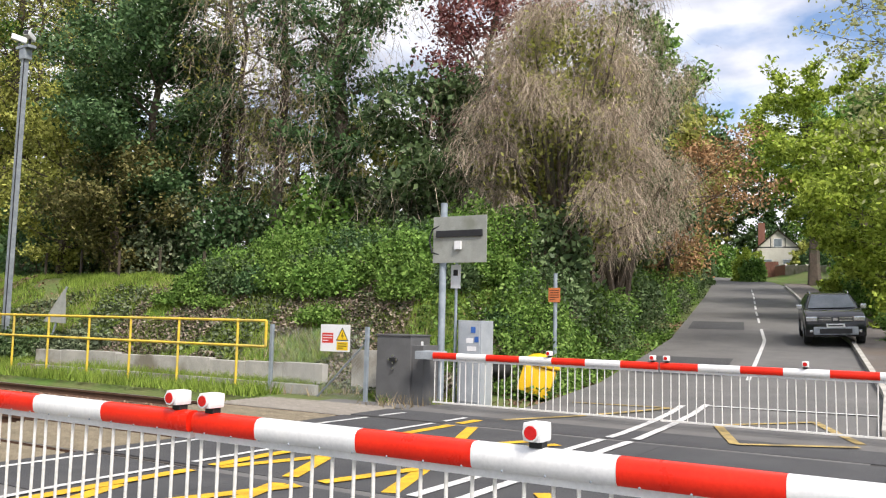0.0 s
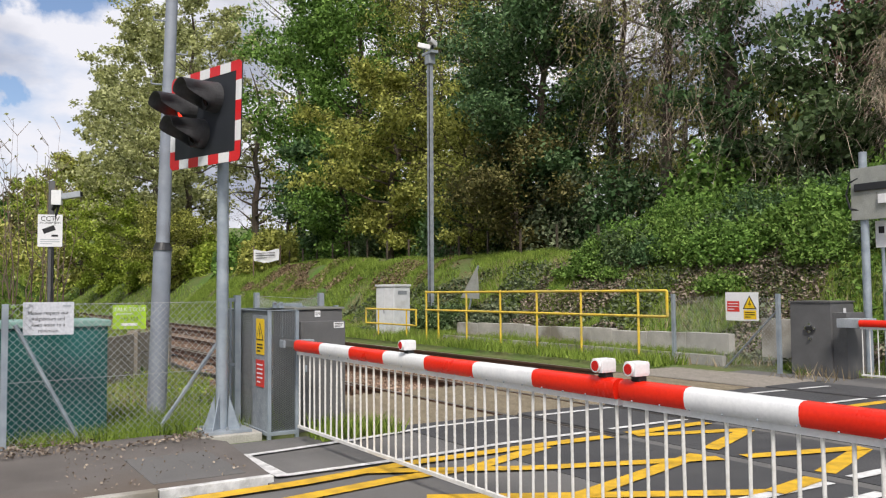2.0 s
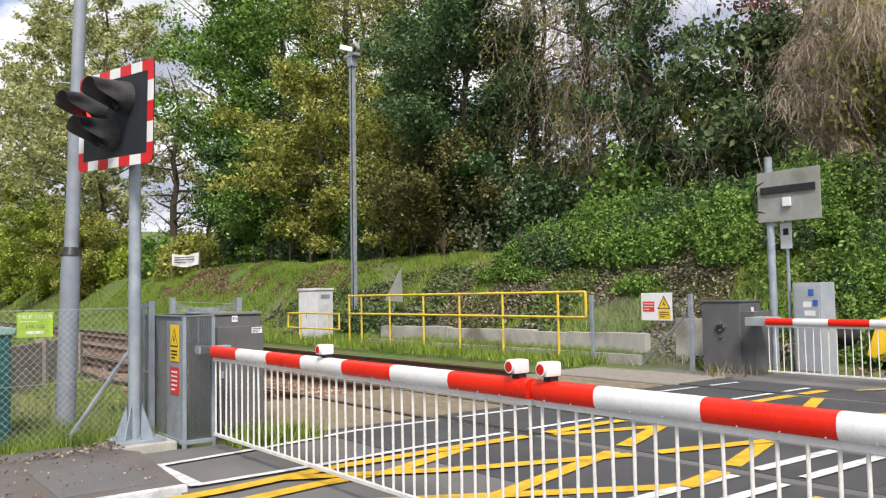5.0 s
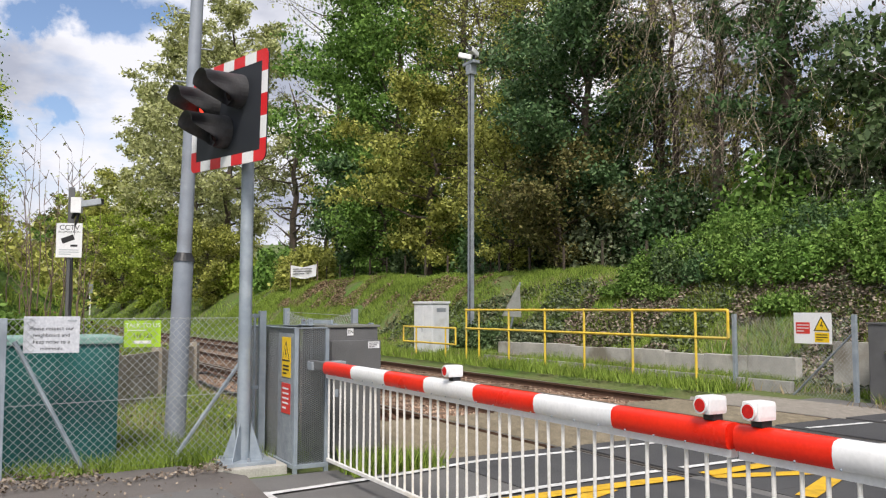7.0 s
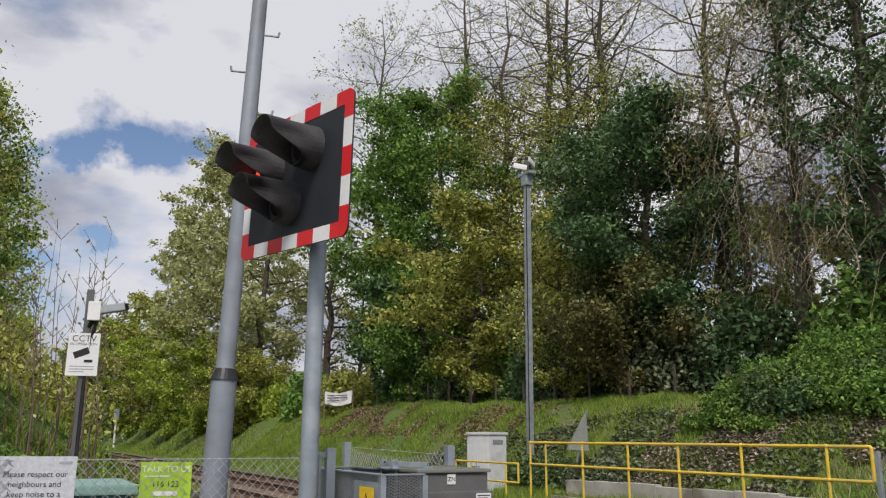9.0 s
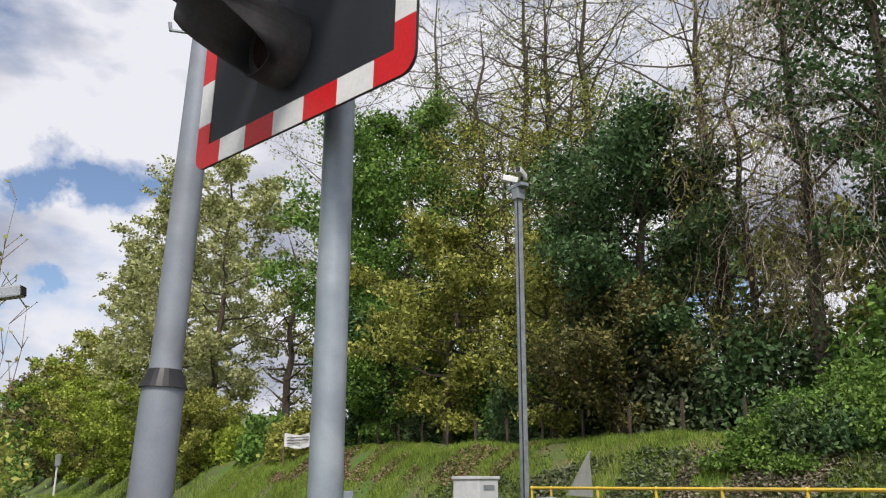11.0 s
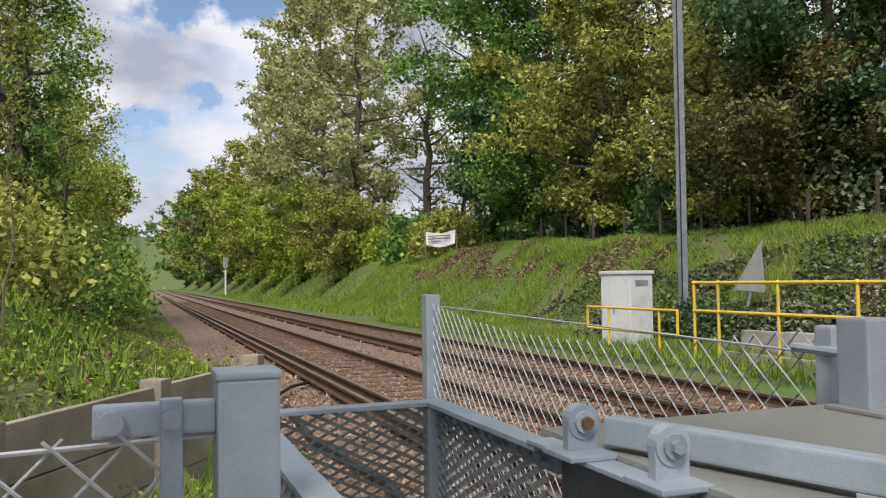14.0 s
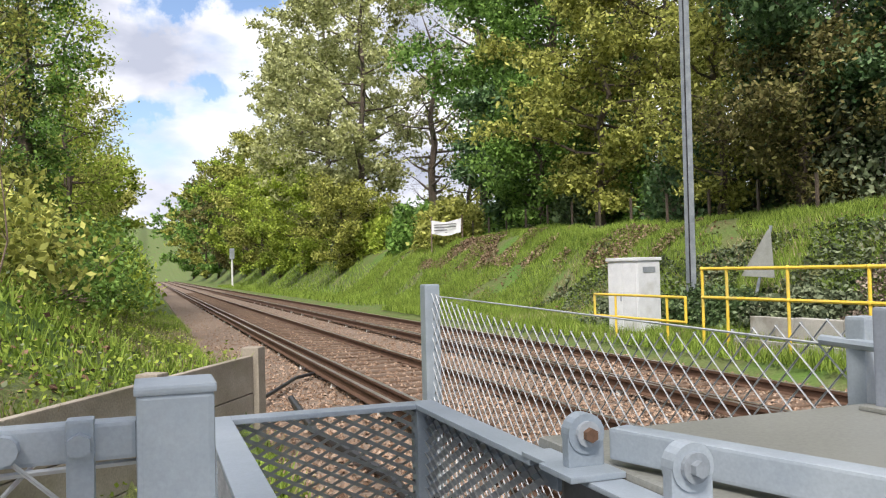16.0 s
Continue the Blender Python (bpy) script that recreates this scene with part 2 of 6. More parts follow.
M["brick"] = surface("dull red brick", (0.16, 0.07, 0.05), (0.26, 0.12, 0.085), 3, 0.85, 0, 0.4, 40)
M["render"] = surface("cream house render", (0.60, 0.57, 0.50), (0.74, 0.71, 0.64), 1, 0.8, 0, 0.2, 30)
M["roof"] = surface("brown roof tiles", (0.10, 0.075, 0.06), (0.17, 0.125, 0.10), 3, 0.85, 0, 0.6, 12)
M["car"] = surface("black car lacquer", (0.008, 0.009, 0.012), (0.014, 0.015, 0.018), 2, 0.14, 0, 0.0, 40, spec=0.6)
M["tyre"] = surface("black tyre rubber", (0.015, 0.015, 0.015), (0.03, 0.03, 0.03), 8, 0.85, 0, 0.2, 60)
M["chrome"] = surface("bright metal trim", (0.52, 0.53, 0.55), (0.66, 0.67, 0.68), 6, 0.22, 0.9, 0.0, 40)
# pale mottled base colour: the sky's reflection is painted into the glass
M["carglass"] = surface("car glass with painted sky reflection", (0.16, 0.19, 0.22), (0.30, 0.34, 0.38), 1.5, 0.05, 0, 0.0, 30, spec=0.8)
M["lens_red"] = surface("red lamp lens", (0.45, 0.012, 0.012), (0.60, 0.02, 0.02), 8, 0.18, 0, 0.1, 60)
M["lens_dark"] = surface("dark lamp lens", (0.02, 0.012, 0.012), (0.04, 0.02, 0.02), 8, 0.15, 0, 0.1, 60)
m_, n_, l_, p_ = nodes_of("lit red lamp")
p_.inputs["Base Color"].default_value = (0.6, 0.02, 0.01, 1)
p_.inputs["Emission Color"].default_value = (1.0, 0.05, 0.02, 1)
p_.inputs["Emission Strength"].default_value = 2.2
M["lamp_lit"] = m_

L = {}
L["holly"] = leafy("dark holly leaves", (0.034, 0.085, 0.030), (0.080, 0.165, 0.056), (0.170, 0.270, 0.110), 0.28, 0.30)
L["fresh"] = leafy("fresh green leaves", (0.065, 0.150, 0.024), (0.145, 0.285, 0.044), (0.27, 0.44, 0.085), 0.42, 0.45)
L["lime"] = leafy("spring lime leaves", (0.190, 0.285, 0.022), (0.315, 0.425, 0.036), (0.46, 0.55, 0.066), 0.5, 0.45)
L["olive"] = leafy("yellow olive leaves", (0.160, 0.195, 0.034), (0.325, 0.355, 0.060), (0.54, 0.55, 0.125), 0.5, 0.48)
L["pale"] = leafy("pale young leaves", (0.27, 0.31, 0.10), (0.43, 0.46, 0.175), (0.60, 0.62, 0.31), 0.5, 0.45)
L["bronze"] = leafy("bronze maple leaves", (0.070, 0.082, 0.022), (0.145, 0.145, 0.040), (0.25, 0.22, 0.075), 0.5, 0.3)
L["orange"] = leafy("copper orange leaves", (0.30, 0.150, 0.06), (0.44, 0.250, 0.11), (0.54, 0.35, 0.18), 0.5, 0.35)
L["plum"] = leafy("plum red blossom leaves", (0.18, 0.05, 0.055), (0.30, 0.11, 0.10), (0.42, 0.21, 0.18), 0.5, 0.35)
L["ivy"] = leafy("dark ivy leaves", (0.042, 0.082, 0.030), (0.092, 0.155, 0.054), (0.180, 0.255, 0.105), 0.28, 0.30)
L["ivy_pale"] = leafy("grey-green ivy leaves", (0.060, 0.088, 0.042), (0.118, 0.155, 0.078), (0.225, 0.262, 0.150), 0.4, 0.18)
L["bramble"] = leafy("bramble leaves", (0.060, 0.130, 0.020), (0.135, 0.255, 0.036), (0.260, 0.400, 0.080), 0.45, 0.42)
L["grass"] = leafy("spring grass", (0.125, 0.210, 0.022), (0.215, 0.330, 0.034), (0.330, 0.435, 0.065), 0.5, 0.35)
L["straw"] = leafy("dry straw grass", (0.208, 0.163, 0.091), (0.338, 0.273, 0.156), (0.468, 0.390, 0.247), 0.7, 0.2)
L["dead"] = leafy("dead brown leaves", (0.091, 0.052, 0.033), (0.195, 0.111, 0.065), (0.338, 0.221, 0.143), 0.7, 0.1)
L["litter"] = leafy("pale dry leaf litter", (0.13, 0.10, 0.075), (0.23, 0.185, 0.14), (0.38, 0.32, 0.245), 0.7, 0.1)
L["bracken"] = leafy("dead bracken", (0.14, 0.095, 0.055), (0.26, 0.18, 0.11), (0.40, 0.30, 0.20), 0.8, 0.1)
L["vine"] = leafy("dry hanging vine", (0.26, 0.20, 0.14), (0.42, 0.34, 0.25), (0.58, 0.49, 0.38), 0.8, 0.1)
L["twigs"] = leafy("bare twigs", (0.060, 0.042, 0.034), (0.108, 0.078, 0.060), (0.168, 0.126, 0.102), 0.8, 0.0)


# ---- mesh helpers ----
def box(bm, x0, x1, y0, y1, z0, z1, bevel=0.0):
    r = bmesh.ops.create_cube(bm, size=1.0, matrix=Matrix.Translation(((x0 + x1) / 2, (y0 + y1) / 2, (z0 + z1) / 2)) @ Matrix.Diagonal((x1 - x0, y1 - y0, z1 - z0, 1)))
    if bevel:
        es = list({e for v in r["verts"] for e in v.link_edges})
        bmesh.ops.bevel(bm, geom=es, offset=bevel, segments=2, affect="EDGES", profile=0.7)


def tube(bm, p0, p1, r0, r1=None, seg=10):
    p0, p1 = Vector(p0), Vector(p1)
    d = p1 - p0
    m = Matrix.Translation((p0 + p1) / 2) @ d.to_track_quat("Z", "Y").to_matrix().to_4x4()
    bmesh.ops.create_cone(bm, cap_ends=True, segments=seg, radius1=r0, radius2=r0 if r1 is None else r1, depth=d.length, matrix=m)


def plate(bm, pts, depth):
    """A flat outline given in the xz plane, pushed back along y by depth."""
    f = bm.faces.new([bm.verts.new((x, 0, z)) for x, z in pts])
    g = bmesh.ops.extrude_face_region(bm, geom=[f])
    bmesh.ops.translate(bm, verts=[v for v in g["geom"] if isinstance(v, bmesh.types.BMVert)], vec=(0, depth, 0))
    bmesh.ops.recalc_face_normals(bm, faces=bm.faces)


def part(name, bm, material, parent=None, label="", m=None, smooth=False):
    if smooth:
        for e in bm.edges:
            e.smooth = len(e.link_faces) == 2 and e.calc_face_angle() < 0.7
    me = bpy.data.meshes.new(name)
    bm.to_mesh(me)
    bm.free()
    if smooth:
        for p in me.polygons:
            p.use_smooth = True
    me.materials.append(material)
    ob = new(name, me)
    if parent:
        ob.parent = parent
    if m is not None:
        ob.matrix_basis = m
    if label:
        ob["label"] = label
    return ob


def fast_mesh(name, verts, k, material, smooth=False):
    """A mesh of loose faces, each of k corners, from an array of corners."""
    verts = np.asarray(verts, dtype=np.float32).reshape(-1, 3)
    nf = len(verts) // k
    me = bpy.data.meshes.new(name)
    me.vertices.add(len(verts))
    me.vertices.foreach_set("co", verts.ravel())
    me.loops.add(len(verts))
    me.loops.foreach_set("vertex_index", np.arange(len(verts), dtype=np.int32))
    me.polygons.add(nf)
    me.polygons.foreach_set("loop_start", np.arange(nf, dtype=np.int32) * k)
    me.update(calc_edges=True)
    me.materials.append(material)
    return me


def thing(name, label, category, m=None, group="", kind=""):
    ob = new(name)
    ob.empty_display_size = 0.1
    if m is not None:
        ob.matrix_basis = m
    return tagged(ob, label, category, group, kind)


def B():
    return bmesh.new()


def boxes(*dims, bevel=0.0):
    bm = B()
    for d in dims:
        box(bm, *d, bevel=bevel)
    return bm


def pipe(pts, r, seg=8):
    bm = B()
    for a, b in zip(pts, pts[1:]):
        tube(bm, a, b, r, seg=seg)
    for p in pts[1:-1]:
        bmesh.ops.create_uvsphere(bm, u_segments=seg, v_segments=6, radius=r, matrix=Matrix.Translation(p))
    return bm


def lettering(text, size, parent, m, material, name="lettering"):
    """Text with the built-in font, turned into a mesh; faces -y, upright, centred."""
    cu = bpy.data.curves.new(name, "FONT")
    cu.body, cu.size, cu.align_x, cu.align_y, cu.extrude = text, size, "CENTER", "CENTER", 0.0004
    tmp = bpy.data.objects.new("tmp", cu)
    scene.collection.objects.link(tmp)
    me = bpy.data.meshes.new_from_object(tmp.evaluated_get(bpy.context.evaluated_depsgraph_get()))
    bpy.data.objects.remove(tmp)
    me.materials.clear()
    me.materials.append(material)
    ob = new(name, me)
    ob.parent = parent
    ob.matrix_basis = m @ pose(0, 0, 0, 90, 0, 0)
    return ob


# ---- lie of the land ----
def S(t):
    t = min(max(t, 0.0), 1.0)
    return t * t * (3 - 2 * t)


def lerp(v, pts):
    if v <= pts[0][0]:
        return pts[0][1]
    for (a, p), (b, q) in zip(pts, pts[1:]):
        if v <= b:
            return p + (q - p) * (v - a) / (b - a)
    return pts[-1][1]


ROAD_X = [(-60, -1.0), (-10, -2.4), (13, -2.5), (18, -2.7), (29.6, -4.2), (45, -7.2), (60, -10.0), (76, -13.2), (84, -15.6), (92, -18.8), (100, -22.5), (130, -42.0)]
ROAD_Z = [(12.5, 0.0), (14, 0.03), (18, 0.25), (22, 0.55), (29.5, 1.15), (45, 2.5), (60, 3.95), (80, 5.95), (95, 7.3), (110, 8.7), (200, 15.0)]
HALF = 2.95


BANK = [(-60, 3.2), (-38, 3.15), (-30, 2.85), (-20, 2.75), (-14, 3.0), (-8, 3.3)]


def road_x(y):
    return lerp(y, ROAD_X)


def rise(y):
    return lerp(y, ROAD_Z)


def land(x, y):
    """Height of the ground."""
    xl = road_x(y) - HALF
    xr = road_x(y) + HALF
    nz = 0.22 * noise.noise((x * 0.35, y * 0.35, 0.0)) + 0.07 * noise.noise((x * 1.3, y * 1.3, 3.0))
    z = -0.10
    if y > 11.2:
        r = rise(y)
        away = S((xl - 0.7 - x) / 3.4)
        if x < xl:
            bank = lerp(x, BANK) * S((y - 13.3) / 5.0) + 0.05 * max(y - 18.0, 0)
            low = -0.08 + (0.12 if y > 12.4 else 0)
            z = (r - 0.10) * (1 - away) + max(low + bank, r + 2.3 * S((y - 18) / 9)) * away + nz * S((y - 13.6) / 2) * away
        elif x > xr:
            z = r - 0.12 + 1.1 * S((x - xr - 2.2) / 4) + nz * S((x - xr - 2.4) / 2)
        else:
            z = r - 0.15
    elif y < 4.2:
        z = -0.07
        # bank on the near side, left of the retaining wall
        side = (-0.59 * (x + 15.6) + 3.0 - 0.12) - y if x > -15.6 else 2.9 - y
        side = side * (0.86 if x > -15.6 else 1.0)
        if x < -9.2 and side > 0:
            k = S((-9.2 - x) / 1.5)
            z = -0.07 + k * ((0.66 if x > -16.2 else 0.0) + 3.9 * S(side / 7.0) + 0.25 * nz * 4 * S(side / 2))
        if x < -9.2 and side <= 0:
            z = -0.12 - 0.15 * S((y - 2.95) / 0.3) * S((-9.6 - x) / 1.2)
    else:
        z = -0.30
        if x > -10.6 and x < 6:
            z = -0.34
        edge = min((y - 4.2) / 0.7 if x > -10.6 else 1.0, (11.2 - y) / 0.6)
        z = -0.12 + (z + 0.12) * S(edge)
    if x < -300:
        z += 42 * S((-300 - x) / 450)
    return z


def grid_axis(stops):
    out = []
    for (a, step), (b, _) in zip(stops, stops[1:]):
        out += list(np.arange(a, b, step))
    return out + [stops[-1][0]]


xs = grid_axis([(-900, 60), (-240, 12), (-120, 3), (-60, 1.0), (-30, 0.5), (10, 1.5), (40, 15), (100, 60), (400, 1)])
ys = grid_axis([(-300, 40), (-60, 5), (-12, 0.8), (0, 0.35), (26, 0.8), (50, 2.5), (130, 40), (900, 1)])
gv = [(x, y, land(x, y)) for y in ys for x in xs]
nx = len(xs)
gf = [(j * nx + i, j * nx + i + 1, (j + 1) * nx + i + 1, (j + 1) * nx + i) for j in range(len(ys) - 1) for i in range(nx - 1)]
me = bpy.data.meshes.new("ground")
me.from_pydata(gv, [], gf)
for p in me.polygons:
    p.use_smooth = True
me.materials.append(M["soil"])
tagged(new("ground", me), "grassy earth banks beside road and railway", "ground", kind="structure")


def ribbon(name, pts, w0, w1, material, label, zoff=0.0, step=None, kind="structure", category="road"):
    """A strip that follows a line; offsets w0 and w1 are measured to the right of it; lies on the road's height."""
    vs, fs = [], []
    for i, (x, y) in enumerate(pts):
        a, b = pts[max(i - 1, 0)], pts[min(i + 1, len(pts) - 1)]
        d = Vector((b[0] - a[0], b[1] - a[1])).normalized()
        n = Vector((d.y, -d.x))
        for w in (w0, w1):
            vs.append((x + n.x * w, y + n.y * w, rise(y) + zoff))
    for i in range(len(pts) - 1):
        fs.append((2 * i, 2 * i + 1, 2 * i + 3, 2 * i + 2))
    me = bpy.data.meshes.new(name)
    me.from_pydata(vs, [], fs)
    me.materials.append(material)
    ob = new(name, me)
    if label:
        tagged(ob, label, category, kind=kind)
    return ob


line = [(road_x(y), y) for y in [-60, -20, -8, 0, 4, 8, 11.5, 13, 14, 15, 16, 18, 20, 23, 26, 30, 35, 40, 45, 50, 56, 62, 66, 70, 74, 78, 82, 87, 92, 110, 130]]
ribbon("road", line, -HALF, HALF, M["asphalt"], "grey worn asphalt road rising past the crossing")

# ---- railway ----
RAIL_Y = [5.25, 6.755, 8.68, 10.185]
RAIL_TOP = -0.02
X0, X1 = -420.0, 60.0


def rail_mesh(bm, y, x0, x1, top, foot=0.14):
    prof = [(-0.035, 0), (0.035, 0), (0.035, -0.035), (0.009, -0.05), (0.009, -0.125), (0.065, -0.145), (0.065, -0.155), (-0.065, -0.155), (-0.065, -0.145), (-0.009, -0.125), (-0.009, -0.05), (-0.035, -0.035)]
    vs = [[bm.verts.new((x, y + a, top + b)) for a, b in prof] for x in (x0, x1)]
    n = len(prof)
    for i in range(n):
        bm.faces.new((vs[0][i], vs[0][(i + 1) % n], vs[1][(i + 1) % n], vs[1][i]))
    bm.faces.new(vs[0][::-1])
    bm.faces.new(vs[1])


for k, y in enumerate(RAIL_Y):
    track = thing("running_rail", "rusty steel running rail with worn head on sleepers", "rail", group="rails")
    bm = B()
    rail_mesh(bm, y, X0, X1, RAIL_TOP)
    part("rail_body", bm, M["rail_rust"], track)
    part("rail_head", boxes((X0, X1, y - 0.030, y + 0.030, RAIL_TOP + 0.0005, RAIL_TOP + 0.003)), M["rail_top"], track, "worn bright head")
for y, lab in ((4.80, "near"), (9.10 - 0.84, "far")):
    cr = thing("conductor_rail", "rusty electric conductor rail on white insulators", "rail", group="conductor rails")
    bm = B()
    rail_mesh(bm, y, X0, -10.9, 0.055)
    part("rail_body", bm, M["rail_rust"], cr)
    part("rail_head", boxes((X0, -10.9, y - 0.03, y + 0.03, 0.0555, 0.058)), M["rail_top"], cr, "worn bright head")
    bm = B()
    tube(bm, (-10.9, y, -0.02), (-10.1, y, -0.16), 0.05, 0.03, 6)
    part("ramp_end", bm, M["rail_rust"], cr)
    for i in range(18):
        x = -12 - i * 2.8
        bm = B()
        tube(bm, (x, y, -0.24), (x, y, -0.10), 0.06, 0.045, 8)
        part("insulator", bm, M["white_rod"], cr)

bed = thing("track_bed", "brown stone ballast bed under two tracks", "ballast", kind="structure")
bm = B()
for x0, x1 in ((X0, -10.6), (6.0, X1)):
    box(bm, x0, x1, 3.25, 11.3, -0.6, -0.20)
box(bm, -11.6, -8.58, 2.2, 3.55, -0.4, -0.055)
part("ballast_bed", bm, M["ballast"], bed)
rng = np.random.default_rng(5)
n = 34000
sx = -8.8 - np.abs(rng.exponential(9.0, n)) - rng.uniform(0, 2, n)
sy = rng.uniform(3.1, 11.3, n)
sz = -0.20 + rng.uniform(-0.01, 0.035, n)
sr = rng.uniform(0.018, 0.042, n)
octa = np.array([(1, 0, 0), (0, 1, 0), (-1, 0, 0), (0, -1, 0), (0, 0, 1)], dtype=float)
tri = [(0, 1, 4), (1, 2, 4), (2, 3, 4), (3, 0, 4)]
ang = rng.uniform(0, 6.28, n)
pts = octa[None] * sr[:, None, None] * rng.uniform(0.6, 1.2, (n, 5, 1))
ca, sa = np.cos(ang)[:, None], np.sin(ang)[:, None]
px = pts[..., 0] * ca - pts[..., 1] * sa + sx[:, None]
py = pts[..., 0] * sa + pts[..., 1] * ca + sy[:, None]
pz = pts[..., 2] * 0.8 + sz[:, None]
P = np.stack([px, py, pz], -1)
stone = fast_mesh("ballast_stones", P[:, np.array(tri)].reshape(-1, 3), 3, leafy("ballast stones", (0.13, 0.075, 0.045), (0.24, 0.155, 0.100), (0.40, 0.30, 0.22), 0.9, 0.0))
ob = new("ballast_stones", stone)
ob.parent = bed
tagged(ob, kind="stuff")
bm = B()
box(bm, -0.12, 0.12, 0, 2.5, -0.30, -0.175, 0.012)
sl_me = bpy.data.meshes.new("sleeper")
bm.to_mesh(sl_me)
bm.free()
sl_me.materials.append(M["sleeper"])
for y0 in (4.75, 8.18):
    for i in range(130):
        ob = new("sleeper", sl_me)
        ob.parent = bed
        ob.matrix_basis = pose(-10.4 - i * 0.68 + 0.03 * random.random(), y0 + 0.05 * random.random(), 0.01 * random.random(), 0, 0, random.uniform(-0.6, 0.6))

# crossing surface
deck = thing("crossing_deck", "dark asphalt and rubber panels between the rails", "crossing deck", kind="structure")
for y0, y1 in ((3.6, 5.17), (5.34, 6.68), (6.83, 8.60), (8.76, 10.10), (10.26, 11.4)):
    for k in range(5):
        x0 = -7.3 + k * 2.66
        part("deck_panel", boxes((x0, x0 + 2.655, y0, y1, -0.4, 0.006)), M["asphalt_dark"], deck)
for y in RAIL_Y:
    for o in (-0.10, 0.10):
        part("rail_filler", boxes((-7.3, 6.0, y + o - 0.055, y + o + 0.055, -0.4, -0.012)), M["rubber"], deck, "black rubber strip beside rail")


def slats(name, x0, x1, y0, y1, n, label, material, z=0.0):
    """Anti-trespass panel: ridged strips that run along the track."""
    g = thing(name, label, "trespass guard", group="trespass guards")
    w = (y1 - y0) / n
    bm = B()
    box(bm, x0, x1, y0, y1, z - 0.16, z - 0.07)
    part("panel_base", bm, M["rubber"], g)
    for i in range(n):
        bm = B()
        y = y0 + i * w
        vs = [bm.verts.new(p) for p in ((x0, y, z - 0.07), (x0, y + w * 0.72, z - 0.07), (x0, y + w * 0.36, z + 0.01), (x1, y, z - 0.07), (x1, y + w * 0.72, z - 0.07), (x1, y + w * 0.36, z + 0.01))]
        for f in ((0, 1, 2), (3, 5, 4), (0, 3, 4, 1), (1, 4, 5, 2), (2, 5, 3, 0)):
            bm.faces.new([vs[j] for j in f])
        part("slat", bm, material, g)
    return g


slats("trespass_guard", -10.3, -7.35, 3.35, 5.1, 11, "pale grey ridged anti-trespass panel beside rail", M["timber"])
slats("trespass_guard", -10.3, -7.35, 5.42, 6.6, 9, "pale grey ridged anti-trespass panel between rails", M["timber"])
slats("trespass_guard", -10.3, -7.35, 6.9, 8.5, 11, "pale grey ridged anti-trespass panel between tracks", M["timber"])
slats("trespass_guard", -10.3, -7.35, 8.85, 10.0, 9, "pale grey ridged anti-trespass panel between rails", M["timber"])
slats("trespass_guard", -10.4, -7.35, 10.4, 11.7, 10, "pale grey ridged anti-trespass panel by the gate", M["deck"])


apron = thing("crossing_apron", "worn asphalt apron beside the crossing", "road", kind="structure")
for d in ((-7.35, -5.40, 1.40, 3.60), (0.40, 5.0, -14.0, 3.60), (-7.15, -5.42, 11.4, 13.1), (0.40, 3.2, 11.4, 13.0), (-9.6, -7.15, 11.7, 12.3)):
    part("apron_slab", boxes((*d, -0.3, -0.004)), M["asphalt"], apron)


# ---- road markings ----
LAYER = [0]


def stroke(name, pts, w, material, label, z=0.010):
    LAYER[0] += 1
    z += 0.0007 * (LAYER[0] % 14)
    vs, fs = [], []
    for i, (x, y) in enumerate(pts):
        a, b = pts[max(i - 1, 0)], pts[min(i + 1, len(pts) - 1)]
        d = Vector((b[0] - a[0], b[1] - a[1])).normalized()
        n = Vector((d.y, -d.x)) * w / 2
        zz = rise(y) + z
        vs += [(x - n.x, y - n.y, zz), (x + n.x, y + n.y, zz)]
    for i in range(len(pts) - 1):
        fs.append((2 * i, 2 * i + 1, 2 * i + 3, 2 * i + 2))
    me = bpy.data.meshes.new(name)
    me.from_pydata(vs, [], fs)
    me.materials.append(material)
    ob = new(name, me)
    return tagged(ob, label, "road marking", kind="structure")


def cut(pts, gaps=((5.14, 5.36), (6.65, 6.86), (8.57, 8.79), (10.08, 10.29))):
    """Splits a line into pieces that leave the rails free."""
    out, piece = [], []
    dense = []
    for (a, b), (c, d) in zip(pts, pts[1:]):
        k = max(int(math.hypot(c - a, d - b) / 0.06), 1)
        dense += [(a + (c - a) * i / k, b + (d - b) * i / k) for i in range(k)]
    dense.append(pts[-1])
    for p in dense:
        if any(g0 < p[1] < g1 for g0, g1 in gaps):
            if len(piece) > 1:
                out.append(piece)
            piece = []
        else:
            piece.append(p)
    if len(piece) > 1:
        out.append(piece)
    return out


def mark(name, pts, w, material, label, z=0.012):
    for piece in cut(pts):
        stroke(name, [piece[i] for i in range(0, len(piece), 4)] + [piece[-1]], w, material, label, z)


